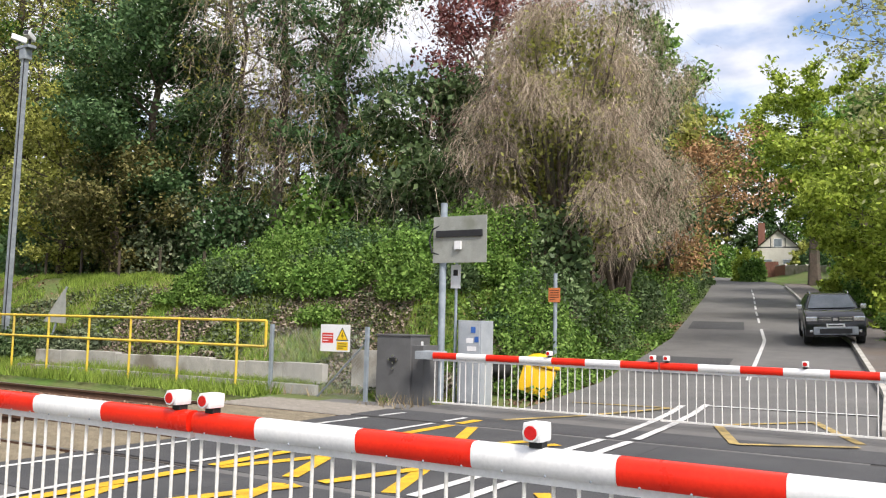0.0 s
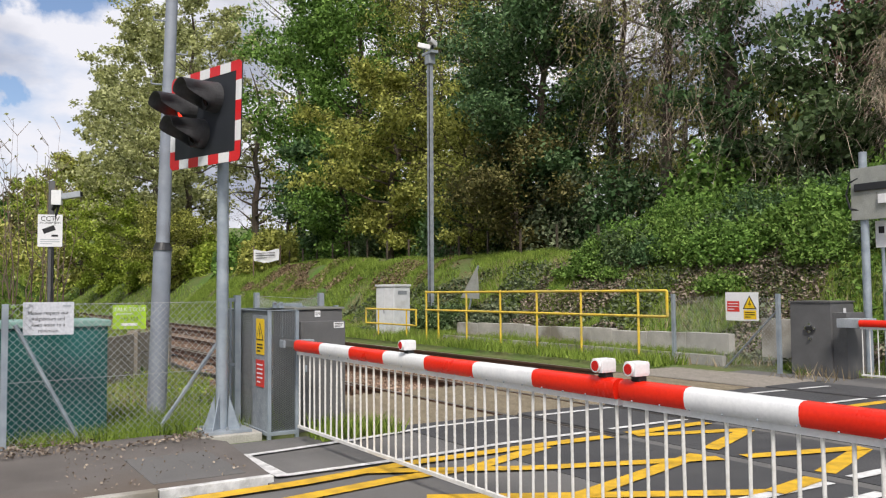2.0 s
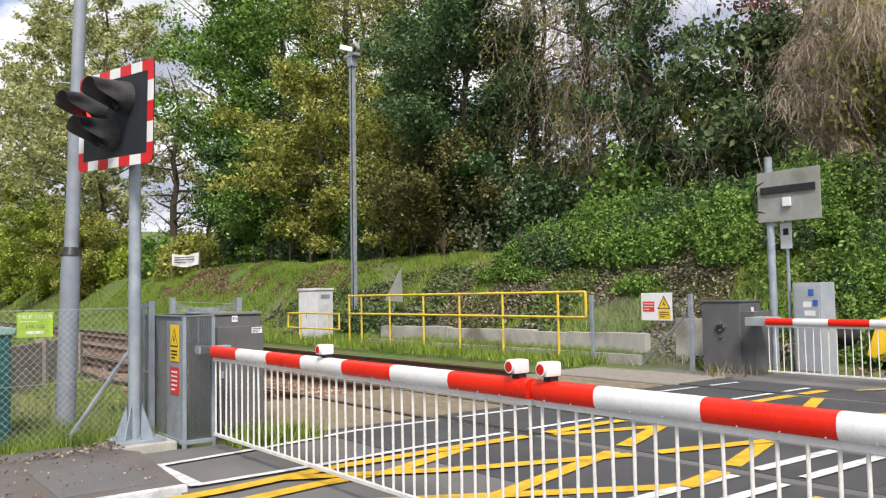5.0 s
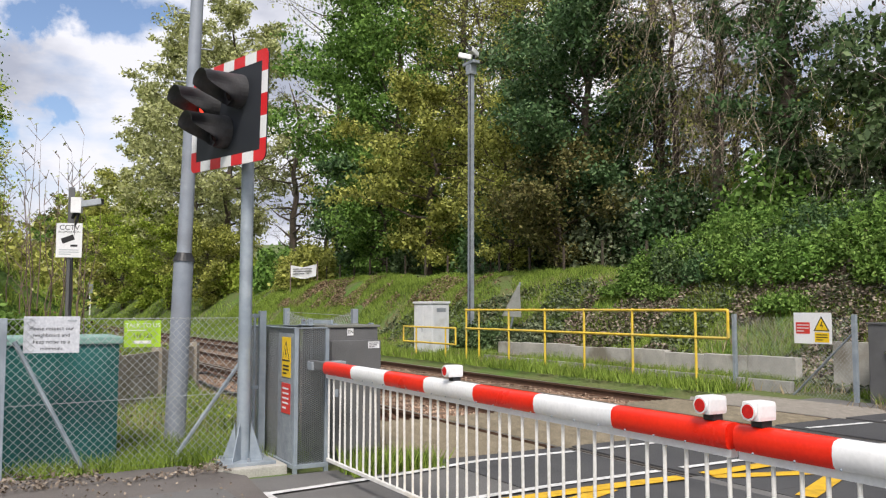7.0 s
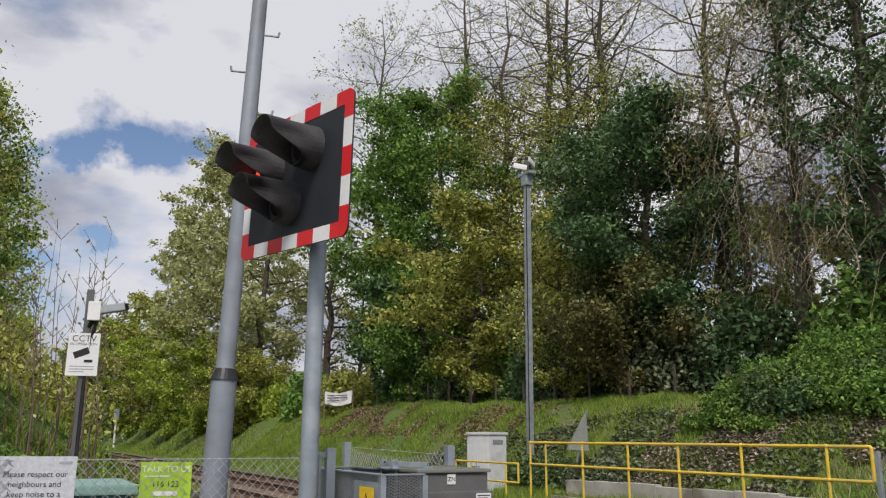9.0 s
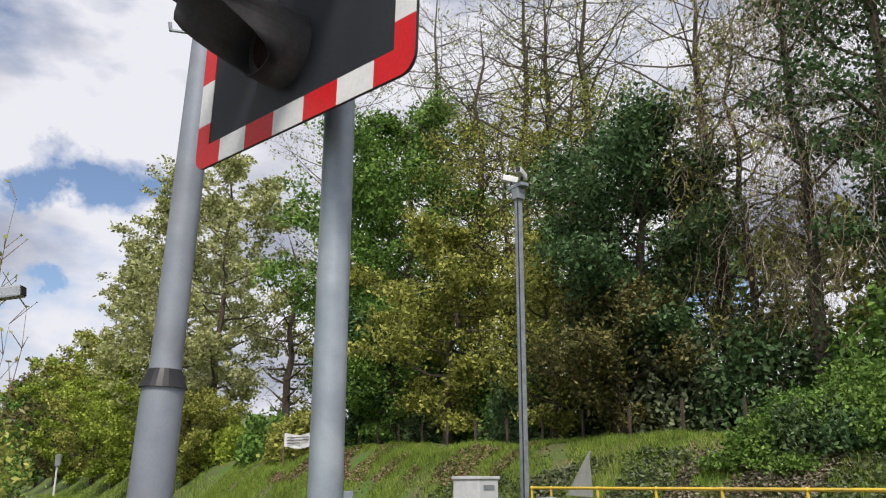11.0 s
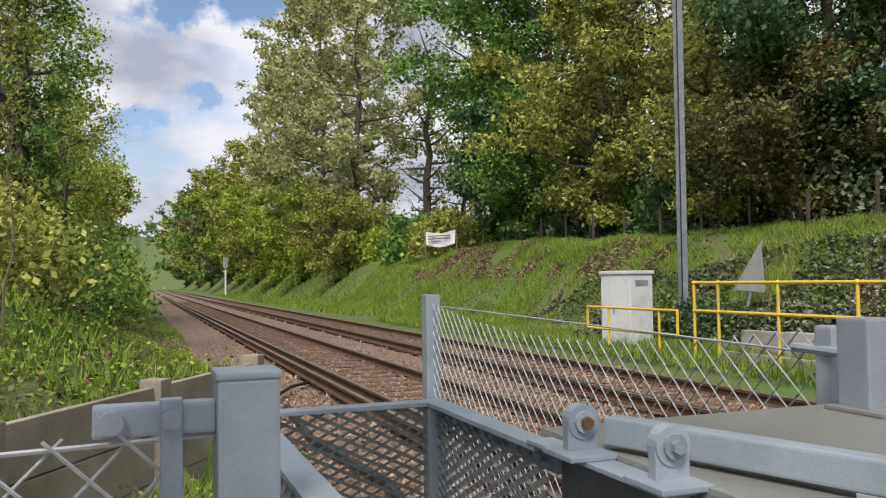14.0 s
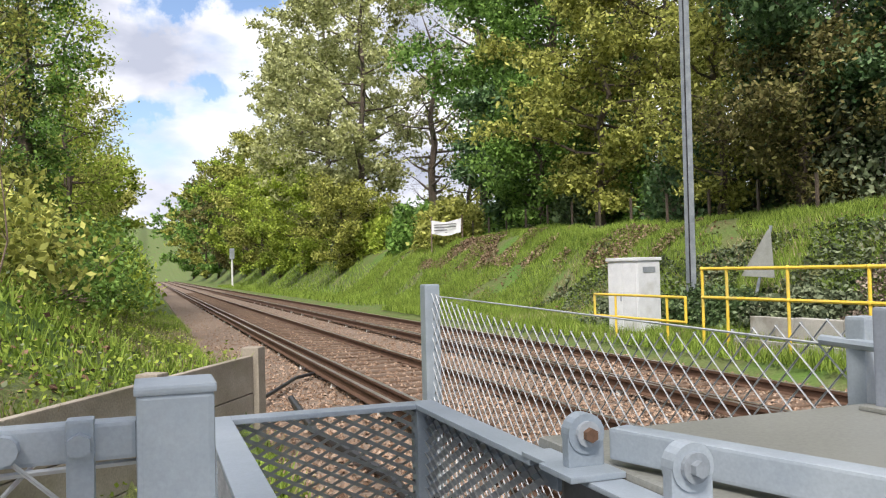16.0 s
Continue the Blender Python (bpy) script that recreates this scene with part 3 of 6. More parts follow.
WL, YL, YF = M["white_line"], M["yellow_line"], M["yellow_faded"]
mark("footway_line", [(-6.62, 1.56), (-6.80, 2.9), (-7.02, 3.9), (-6.98, 5.35), (-6.95, 7.6), (-6.7, 11.0)], 0.09, WL, "thin white footway edge line")
mark("footway_line", [(-5.60, 1.56), (-5.62, 2.8), (-5.72, 4.1), (-5.73, 6.2), (-5.6, 8.3), (-5.5, 11.0)], 0.09, WL, "thin white footway edge line")
mark("footway_line", [(-6.66, 1.56), (-5.56, 1.56)], 0.12, WL, "thin white footway start line")
yb_l = "yellow box junction line on dark asphalt"
for pts_ in ([(-5.2, 0.2), (-5.25, 1.6), (-5.42, 2.7), (-5.42, 4.3), (-5.38, 5.2), (-5.42, 6.3), (-5.28, 7.7), (-5.2, 10.9)],
             [(-4.75, 0.9), (-4.97, 2.4), (-4.95, 3.06), (-5.36, 4.2)],
             [(-5.36, 5.2), (-4.87, 6.57), (-4.30, 7.7), (-3.5, 9.3)],
             [(-3.55, 2.6), (-3.76, 3.43), (-4.25, 5.17), (-4.84, 6.6), (-5.26, 7.8)],
             [(-5.35, 2.2), (-4.62, 3.52), (-3.96, 5.25), (-3.55, 6.65), (-3.02, 7.61)],
             [(-2.94, 4.43), (-3.05, 5.1), (-3.54, 6.59), (-3.94, 7.72), (-4.9, 10.2)],
             [(-4.3, 2.2), (-3.32, 3.85), (-2.98, 4.43)],
             [(-4.62, 6.89), (-4.02, 7.74), (-3.1, 9.2)]):
    mark("box_line", pts_, 0.17, YL, yb_l)
mark("box_line", [(-2.05, 3.0), (-2.05, 4.9)], 0.16, YL, yb_l)
mark("box_line", [(-2.05, 6.95), (-2.05, 8.3)], 0.22, YL, yb_l)
mark("box_line", [(-2.0, 3.6), (0.2, 6.3)], 0.16, YL, yb_l)
mark("box_line", [(0.2, 3.4), (-2.0, 6.2)], 0.16, YL, yb_l)
for a, b in (((-1.9, 12.9), (-1.2, 10.8)), ((-1.2, 10.8), (0.25, 11.6)), ((-1.9, 12.9), (-0.6, 14.2)), ((-0.6, 14.2), (0.25, 12.0)), ((-4.9, 11.2), (-3.1, 14.6)), ((-3.1, 14.6), (-5.0, 14.4))):
    stroke("box_line", [a, ((a[0] + b[0]) / 2, (a[1] + b[1]) / 2), b], 0.14, YF, "faded yellow box junction line", 0.012)
mark("centre_line", [(-2.95, 3.4), (-2.80, 10.8), (-3.0, 15.0)], 0.12, WL, "double white centre line on the road")
mark("centre_line", [(-2.50, 3.4), (-2.42, 10.5), (-2.62, 15.3)], 0.12, WL, "double white centre line on the road")
stroke("stop_line", [(-2.6, 15.2), (0.3, 15.4)], 0.16, WL, "white stop line across the lane", 0.012)
cl_pts = [(road_x(y) + 0.25, y) for y in np.arange(16.5, 70, 1.5)]
stroke("centre_line", cl_pts[2:13], 0.11, WL, "solid white centre line on the rising road", 0.012)
for i in range(14, len(cl_pts) - 3, 3):
    stroke("centre_line", cl_pts[i:i + 3], 0.10, WL, "white centre line dash on the road", 0.012)

# footway, kerbs on the near side
foot = thing("pavement", "old patched asphalt footway with pale kerb", "pavement", kind="structure")
bm = B()
v = [(-5.52, -14), (-5.62, 0.3), (-5.55, 1.45), (-7.3, 1.62), (-8.05, 1.2), (-8.05, -14)]
top = [bm.verts.new((x, y, 0.042)) for x, y in v]
bot = [bm.verts.new((x, y, -0.2)) for x, y in v]
bm.faces.new(top)
for i in range(len(v)):
    j = (i + 1) % len(v)
    bm.faces.new((bot[i], bot[j], top[j], top[i]))
bmesh.ops.recalc_face_normals(bm, faces=bm.faces)
part("footway_surface", bm, M["asphalt_path"], foot)
bm = B()
box(bm, -6.9, -5.75, 0.55, 1.3, 0.03, 0.047)
part("patch", bm, M["asphalt"], foot, "paler repair patch")
for i in range(14):
    y1 = 1.45 - i * 0.92
    bm = B()
    box(bm, -5.60 if i else -5.565, -5.49, y1 - 0.91, y1, -0.2, 0.050, 0.008)
    part("kerbstone", bm, M["white_line"] if i == 0 else M["concrete"], foot, "white painted kerbstone" if i == 0 else "")

# ---- barriers ----


def barrier(name, y, x_pivot, x_tip, lamps, label, z=1.05, first_red=True, bands=None, lens_dir=-1):
    """A lowered boom along x with a hanging fence of rods."""
    g = thing(name, label, "barrier", group="lowered crossing barriers")
    s = 1 if x_tip > x_pivot else -1
    n = len(bands) - 1
    for i in range(n):
        a, b = sorted((bands[i], bands[i + 1]))
        prof = [(-0.036, -0.113), (-0.049, -0.098), (-0.056, -0.060), (-0.052, -0.024), (-0.038, -0.007), (-0.014, 0.0), (0.014, 0.0), (0.038, -0.007), (0.052, -0.024), (0.056, -0.060), (0.049, -0.098), (0.036, -0.113)]
        bm = B()
        va = [bm.verts.new((a + 0.001, y + u, z + w)) for u, w in prof]
        vb = [bm.verts.new((b - 0.001, y + u, z + w)) for u, w in prof]
        k = len(prof)
        for j in range(k):
            bm.faces.new((va[j], va[(j + 1) % k], vb[(j + 1) % k], vb[j]))
        bm.faces.new(va[::-1])
        bm.faces.new(vb)
        bmesh.ops.recalc_face_normals(bm, faces=bm.faces)
        red = (i % 2 == 0) == first_red
        part("boom_section", bm, M["red"] if red else M["white"], g, "red boom section" if red else "white boom section", smooth=True)
    lo, hi = sorted((x_pivot, x_tip))
    part("top_channel", boxes((lo, hi, y - 0.02, y + 0.02, z - 0.150, z - 0.116)), M["white"], g)
    part("bottom_rail", boxes((lo, hi, y - 0.014, y + 0.014, z - 0.915, z - 0.885), bevel=0.004), M["white_rod"], g)
    bm = B()
    tube(bm, (0, 0, z - 0.90), (0, 0, z - 0.13), 0.0095, seg=8)
    rod = part("rod", bm, M["white_rod"], g)
    rod.location = (lo + 0.03, y, 0)
    for i in range(1, int((hi - lo - 0.05) / 0.13) + 1):
        o = rod.copy()
        scene.collection.objects.link(o)
        o.parent = g
        o.location = (lo + 0.03 + i * 0.13, y, 0)
        o.rotation_euler = (random.uniform(-0.008, 0.008), random.uniform(-0.010, 0.010), 0)
    for lx in lamps:
        lamp(g, lx, y, z, lens_dir)
    # rivets of the top channel, too small to pick apart
    bm = B()
    for i in range(int((hi - lo) / 0.20)):
        bmesh.ops.create_icosphere(bm, subdivisions=1, radius=0.006, matrix=Matrix.Translation((lo + 0.1 + i * 0.2, y - 0.052, z - 0.108)))
    tagged(part("rivet_row", bm, M["galv"], g), kind="stuff")
    return g


def lamp(g, x, y, z, d):
    """A boom lamp: white hooded case with a red lens that faces -y (d=-1)."""
    bm = B()
    box(bm, x - 0.030, x + 0.030, y - 0.03, y + 0.03, z - 0.002, z + 0.028, 0.005)
    part("lamp_bracket", bm, M["black"], g, "black lamp bracket")
    bm = B()
    box(bm, x - 0.044, x + 0.044, y - 0.07, y + 0.045, z + 0.026, z + 0.108, 0.018)
    case = part("lamp_case", bm, M["white"], g, "white lamp case")
    bm = B()
    yy = y - 0.07
    tube(bm, (x, yy, z + 0.067), (x, yy - 0.012, z + 0.067), 0.039, 0.037, 20)
    part("bezel", bm, M["white"], case)
    bm = B()
    tube(bm, (x, yy - 0.008, z + 0.067), (x, yy - 0.015, z + 0.067), 0.032, 0.028, 20)
    part("lens", bm, M["lens_red"], case, "red lens")


NB = 2.33
barrier("level_crossing_barrier", NB, -7.12, -2.385, (-4.78, -2.50), "lowered red and white barrier with hanging white rods", bands=[-7.12, -6.47, -5.80, -5.14, -4.46, -3.79, -3.12, -2.385])
barrier("level_crossing_barrier", NB, 3.3, -2.345, (-2.24, -0.30), "lowered red and white barrier across the near lane", bands=[-2.345, -1.88, -1.23, -0.60, 0.06, 0.69, 1.34, 2.0, 2.65, 3.3])
FB = 12.0
barrier("level_crossing_barrier", FB, -6.75, -2.60, (-4.45, -2.68), "lowered red and white barrier beyond the tracks", z=1.02, bands=[-6.75, -6.25, -5.65, -5.0, -4.4, -3.8, -3.2, -2.60])
barrier("level_crossing_barrier", FB, 1.6, -2.56, (-2.46, -0.45), "lowered red and white barrier across the far lane", z=1.02, bands=[-2.56, -1.97, -1.35, -0.75, -0.13, 0.5, 1.1, 1.6])


# ---- small pieces for signs ----
def triangle_warning(parent, m, s):
    """Yellow triangle with black border and a bolt."""
    bm = B()
    plate(bm, [(-0.5 * s, 0), (0.5 * s, 0), (0, 0.88 * s)], -0.003)
    part("warning_border", bm, M["ink"], parent, "black warning border", m)
    bm = B()
    plate(bm, [(-0.40 * s, 0.06 * s), (0.40 * s, 0.06 * s), (0, 0.76 * s)], -0.005)
    part("warning_triangle", bm, M["sign_yellow"], parent, "yellow warning triangle", m)
    bm = B()
    plate(bm, [(0.02 * s, 0.12 * s), (0.05 * s, 0.30 * s), (-0.09 * s, 0.27 * s), (0.03 * s, 0.56 * s), (0.07 * s, 0.54 * s), (0.01 * s, 0.34 * s), (0.13 * s, 0.37 * s)], -0.007)
    part("bolt", bm, M["ink"], parent, "black lightning bolt", m)


def bars(parent, m, rows, material, x0, x1, z0, z1, h=0.5):
    """Lines of unreadable print."""
    step = (z1 - z0) / rows
    for i in range(rows):
        bm = B()
        zz = z1 - (i + 0.5) * step
        w = (x1 - x0) * (1.0 if i < rows - 1 else 0.6)
        box(bm, x0, x0 + w, -0.006, -0.004, zz - step * h / 2, zz + step * h / 2)
        part("print_bar", bm, material, parent, "", m)


# ---- near machine cabinet and its guard ----
GZ = -0.07
cab = thing("barrier_machine", "dark grey steel barrier machine cabinet with weathered lid", "cabinet", pose(-0.08, -0.03, 0.012))
part("upper_body", boxes((-8.58, -7.88, 2.66, 3.26, 1.02, 1.335), bevel=0.012), M["cab_dark"], cab)
part("lid", boxes((-8.61, -7.86, 2.64, 3.28, 1.336, 1.362), bevel=0.008), M["cab_lid"], cab, "weathered grey-green lid")
part("lower_body", boxes((-8.58, -7.88, 2.66, 3.26, GZ - 0.05, 1.018), bevel=0.010), M["cab_dark"], cab)
door = part("door", boxes((-7.879, -7.800, 2.70, 3.26, 0.06, 1.200), bevel=0.010), M["cab_dark"], cab)
part("lock", boxes((-7.799, -7.785, 2.73, 2.77, 0.62, 0.70), bevel=0.003), M["galv"], door, "metal lock")
for z in (0.30, 1.06):
    bm = B()
    tube(bm, (-7.86, 2.690, z - 0.04), (-7.86, 2.690, z + 0.04), 0.012, seg=10)
    part("hinge", bm, M["black"], door, "black hinge")
lid_post = part("lid_post", boxes((-8.545, -8.475, 3.225, 3.290, 1.363, 1.532), bevel=0.005), M["pole_grey"], cab, "short dull grey steel post")
part("post_foot", boxes((-8.56, -8.43, 3.205, 3.278, 1.3625, 1.370), bevel=0.002), M["cab_lid"], lid_post)
part("lid_hinge", boxes((-8.13, -8.07, 3.255, 3.30, 1.3625, 1.378), bevel=0.003), M["galv"], cab, "galvanised lid hinge")
part("lid_seam", boxes((-7.877, -7.874, 2.70, 3.20, 1.322, 1.328)), M["black"], cab)
pl = part("name_plate", boxes((-7.879, -7.873, 2.902, 2.972, 1.250, 1.325)), M["sign_white"], cab, "white plate with black letters")
lettering("ZN", 0.046, pl, pose(-7.871, 2.937, 1.287, 0, 0, 90), M["ink"])
mp = part("maker_plate", boxes((-7.799, -7.795, 3.11, 3.24, 1.115, 1.185)), M["sign_white"], cab, "pale maker's plate")
for i in range(3):
    part("print_bar", boxes((-7.7945, -7.793, 3.12, 3.23 - 0.02 * i, 1.165 - i * 0.02, 1.173 - i * 0.02)), M["ink"], mp)
part("pivot_arm", boxes((-7.50, -7.03, 2.325, 2.395, 0.95, 1.03), bevel=0.01), M["cab_dark"], cab, "grey boom socket")
part("pivot_shaft", boxes((-7.45, -7.32, 2.30, 2.66, 0.94, 1.02), bevel=0.01), M["galv_rough"], cab)


def mesh_panel(name, x0, y0, x1, y1, z0, z1, parent, w=0.046, h=0.023, r=0.0046):
    """Expanded metal: crossing strands in an upright plane from (x0, y0) to (x1, y1)."""
    length = math.hypot(x1 - x0, y1 - y0)
    ux, uy = (x1 - x0) / length, (y1 - y0) / length
    nx_, ny_ = -uy, ux
    quads = []
    slope = h / w
    for sgn in (1, -1):
        k0 = int(-(length * slope + (z1 - z0)) / h) - 2
        for k in range(k0, -k0):
            c = k * h
            # z = z0 + c + sgn * slope * s
            s_a, s_b = 0.0, length
            lo_s = (0 - c) / (sgn * slope)
            hi_s = ((z1 - z0) - c) / (sgn * slope)
            a, b = min(lo_s, hi_s), max(lo_s, hi_s)
            a, b = max(a, s_a), min(b, s_b)
            if b - a < 0.005:
                continue
            za, zb = z0 + c + sgn * slope * a, z0 + c + sgn * slope * b
            o = 0.0025 * sgn
            for off, tilt in ((0.0, 1), ):
                ra = r
                pa = [(x0 + ux * a + nx_ * (o + d), y0 + uy * a + ny_ * (o + d), za + e) for d, e in ((-0.004, ra), (0.004, -ra))]
                pb = [(x0 + ux * b + nx_ * (o + d), y0 + uy * b + ny_ * (o + d), zb + e) for d, e in ((0.004, -ra), (-0.004, ra))]
                quads += pa + pb
    ob = new(name, fast_mesh(name, quads, 4, M["wire"]))
    ob.parent = parent
    return tagged(ob, kind="stuff")


guard = thing("machine_guard", "galvanised steel guard of expanded mesh beside the cabinet", "guard")
GX0, GX1, GY0, GY1, GT = -9.15, -7.62, 2.19, 2.585, 1.36
GYE = 2.51
part("side_sheet", boxes((-8.14, GX1 - 0.05, GY0 - 0.006, GY0 - 0.003, GZ + 0.1, GT - 0.06)), M["galv_rough"], guard, "plain grey sheet")
for x, y in ((GX0, GY0), (GX1, GY0), (GX0, GY1), (GX1, GYE)):
    part("corner_post", boxes((x - 0.02, x + 0.02, y - 0.02, y + 0.02, GZ - 0.02, GT - 0.012), bevel=0.003), M["galv"], guard)
for d in ((GX0 - 0.025, GX1 + 0.025, GY0 - 0.025, GY0 + 0.022), (GX0 - 0.025, -8.62, GY1 - 0.022, GY1 + 0.025), (GX0 - 0.025, GX0 + 0.022, GY0 + 0.022, GY1 - 0.022), (GX1 - 0.022, GX1 + 0.025, GY0 + 0.022, GYE)):
    part("top_rail", boxes((*d, GT - 0.010, GT), bevel=0.002), M["galv"], guard)
    part("bottom_rail", boxes((*d, GZ + 0.06, GZ + 0.10), bevel=0.003), M["galv"], guard)
part("back_lip", boxes((GX0, -8.62, GY1 + 0.02, GY1 + 0.027, GT - 0.05, GT - 0.011)), M["galv"], guard)
mesh_panel("mesh_panel", GX0, GY0, GX1, GY0, GZ + 0.1, GT - 0.01, guard)
mesh_panel("mesh_panel", GX0, GY0, GX0, GY1, GZ + 0.1, GT - 0.01, guard)
mesh_panel("mesh_panel", GX0, GY1, -8.62, GY1, GZ + 0.1, GT - 0.01, guard)
mesh_panel("mesh_panel", GX1, GY0, GX1, GYE, GZ + 0.1, GT - 0.01, guard, 0.04, 0.02, 0.0048)
# hinged bar with two lugs across the cabinet lid
bar = part("hinge_bar", boxes((0.0, 0.42, -0.018, 0.018, -0.019, 0.020), bevel=0.004), M["galv"], guard, "long galvanised hinge bar", pose(-8.49, 2.625, 1.402, 0, 0, 18))
part("end_foot", boxes((0.36, 0.45, -0.018, 0.058, -0.030, -0.0195), bevel=0.002), M["galv"], bar)
bm = B()
tube(bm, (0.428, 0.036, -0.0195), (0.428, 0.036, -0.008), 0.014, seg=6)
part("end_bolt", bm, M["galv_rough"], bar)
for x, y in ((-8.50, 2.580), (-8.305, 2.592)):
    lug = B()
    box(lug, x - 0.008, x + 0.008, y - 0.025, y + 0.025, 1.375, 1.416, 0.002)
    tube(lug, (x - 0.0105, y, 1.416), (x + 0.0105, y, 1.416), 0.025, seg=20)
    lg = part("lug", lug, M["galv"], guard, "rounded lug with bolt")
    part("lug_foot", boxes((x - 0.035, x + 0.05, y - 0.045, y + 0.030, 1.3675, 1.3755), bevel=0.002), M["galv"], lg)
    bm = B()
    tube(bm, (x + 0.0105, y, 1.416), (x + 0.0165, y, 1.416), 0.016, seg=16)
    part("washer", bm, M["galv_rough"], lg)
    bm = B()
    tube(bm, (x + 0.0165, y, 1.416), (x + 0.025, y, 1.416), 0.009, seg=6)
    part("bolt", bm, M["rail_rust"] if x < -8.4 else M["galv_rough"], lg, "rusty bolt head" if x < -8.4 else "")
part("flange", boxes((-8.64, -8.27, 2.560, 2.606, 1.360, 1.367), bevel=0.002), M["galv"], guard, "galvanised flange")
part("hinge_strap", boxes((-8.325, -8.285, 2.598, 2.608, 1.0, 1.359), bevel=0.002), M["galv"], guard)
for z0, z1, mat_, lab in ((0.86, 1.26, "sign_yellow", "yellow danger notice with warning triangle"), (0.50, 0.80, "sign_red", "faded red notice on steel guard")):
    nt = thing("notice", lab, "sign", pose(-7.88, GY0 - 0.010, 0))
    part("face", boxes((-0.13, 0.13, -0.003, 0.002, z0, z1)), M[mat_], nt)
    if mat_ == "sign_yellow":
        triangle_warning(nt, pose(0, -0.003, z0 + 0.16), 0.23)
        bars(nt, pose(0, 0, 0), 3, M["ink"], -0.09, 0.09, z0 + 0.02, z0 + 0.13, 0.45)
    else:
        bars(nt, pose(0, 0, 0), 5, M["sign_white"], -0.09, 0.09, z0 + 0.03, z1 - 0.03, 0.35)


# ---- fences ----
def chain_link(name, a, b, z0, z1, parent, pitch=0.075, r=0.0022, sag=0.0):
    """Diamond wire mesh between two plan points."""
    (x0, y0), (x1, y1) = a, b
    length = math.hypot(x1 - x0, y1 - y0)
    ux, uy = (x1 - x0) / length, (y1 - y0) / length
    quads = []
    for sgn in (1, -1):
        k = int((length + (z1 - z0)) / pitch) + 2
        for i in range(-k, k):
            c = i * pitch
            s0, s1 = sorted(((0 - c) * sgn, ((z1 - z0) - c) * sgn))
            s0, s1 = max(s0, 0), min(s1, length)
            if s1 - s0 < 0.01:
                continue
            ends = []
            for s in (s0, s1):
                zz = z0 + c + sgn * s
                dip = sag * 4 * (s / length) * (1 - s / length) * (zz - z0) / (z1 - z0)
                ends.append(Vector((x0 + ux * s, y0 + uy * s, zz - dip)))
            p, q = ends
            o = Vector((-uy, ux, 0)) * 0.003 * sgn
            up = Vector((ux, uy, -sgn)).normalized() * r
            th = Vector((-uy, ux, 0)) * r
            for w in (up, th):
                quads += [p + o + w, q + o + w, q + o - w, p + o - w]
    ob = new(name, fast_mesh(name, [tuple(v) for v in quads], 4, M["wire"]))
    ob.parent = parent
    return tagged(ob, kind="stuff")


def steel_post(parent, x, y, z0, z1, w=0.06, d=0.05, name="post"):
    return part(name, boxes((x - w / 2, x + w / 2, y - d / 2, y + d / 2, z0, z1), bevel=0.006), M["galv"], parent)


fence = thing("chain_link_fence", "chain-link fence with galvanised posts and braces", "fence", group="fences")
FA = (-8.12, -0.34)
steel_post(fence, *FA, GZ - 0.05, 1.46, 0.07, 0.06)
bm = B()
box(bm, -8.460, -8.390, 2.06, 2.13, GZ - 0.05, 1.516, 0.006)
ep = part("end_post", bm, M["galv"], fence)
part("post_cap", boxes((-8.462, -8.388, 2.058, 2.132, 1.514, 1.523), bevel=0.003), M["galv"], ep)
chain_link("wire_mesh", FA, (-8.415, 2.02), GZ + 0.02, 1.46, fence, 0.075)
for z in (0.05, 0.68, 1.45):
    bm = B()
    tube(bm, (*FA, z), (-8.42, 2.06, z), 0.003, seg=5)
    part("line_wire", bm, M["wire"], fence)
bm = B()
tube(bm, (-8.15, -0.25, 1.25), (-8.22, 0.42, GZ), 0.022, seg=6)
part("brace", bm, M["galv"], fence)
bm = B()
tube(bm, (-8.44, 1.95, 1.10), (-8.40, 1.12, GZ), 0.022, seg=6)
part("brace", bm, M["galv"], fence)
part("stretcher_bar", boxes((-8.427, -8.405, 2.000, 2.024, GZ, 1.495), bevel=0.003), M["galv"], fence)
for z in (1.455, 0.7, 0.15):
    part("clamp_band", boxes((-8.440, -8.410, 1.930, 2.06, z, z + 0.035), bevel=0.004), M["galv"], fence)
    bm = B()
    tube(bm, (-8.410, 1.950, z + 0.018), (-8.397, 1.950, z + 0.018), 0.013, seg=12)
    part("clamp_bolt", bm, M["galv"], fence)
    bm = B()
    tube(bm, (-8.405, 2.012, z + 0.018), (-8.392, 2.012, z + 0.018), 0.011, seg=6)
    part("clamp_nut", bm, M["galv"], fence)
pal = thing("palisade_fence", "galvanised palisade fence pales beside the footway", "fence", group="fences")
for i in range(8):
    y = -0.52 - i * 0.20
    part("pale", boxes((-8.13, -8.10, y - 0.035, y + 0.035, GZ - 0.02, 1.42 + 0.02 * (i % 2)), bevel=0.006), M["galv"], pal)
for z in (0.3, 1.15):
    part("rail", boxes((-8.155, -8.131, -2.2, -0.38, z, z + 0.05), bevel=0.004), M["galv"], pal)

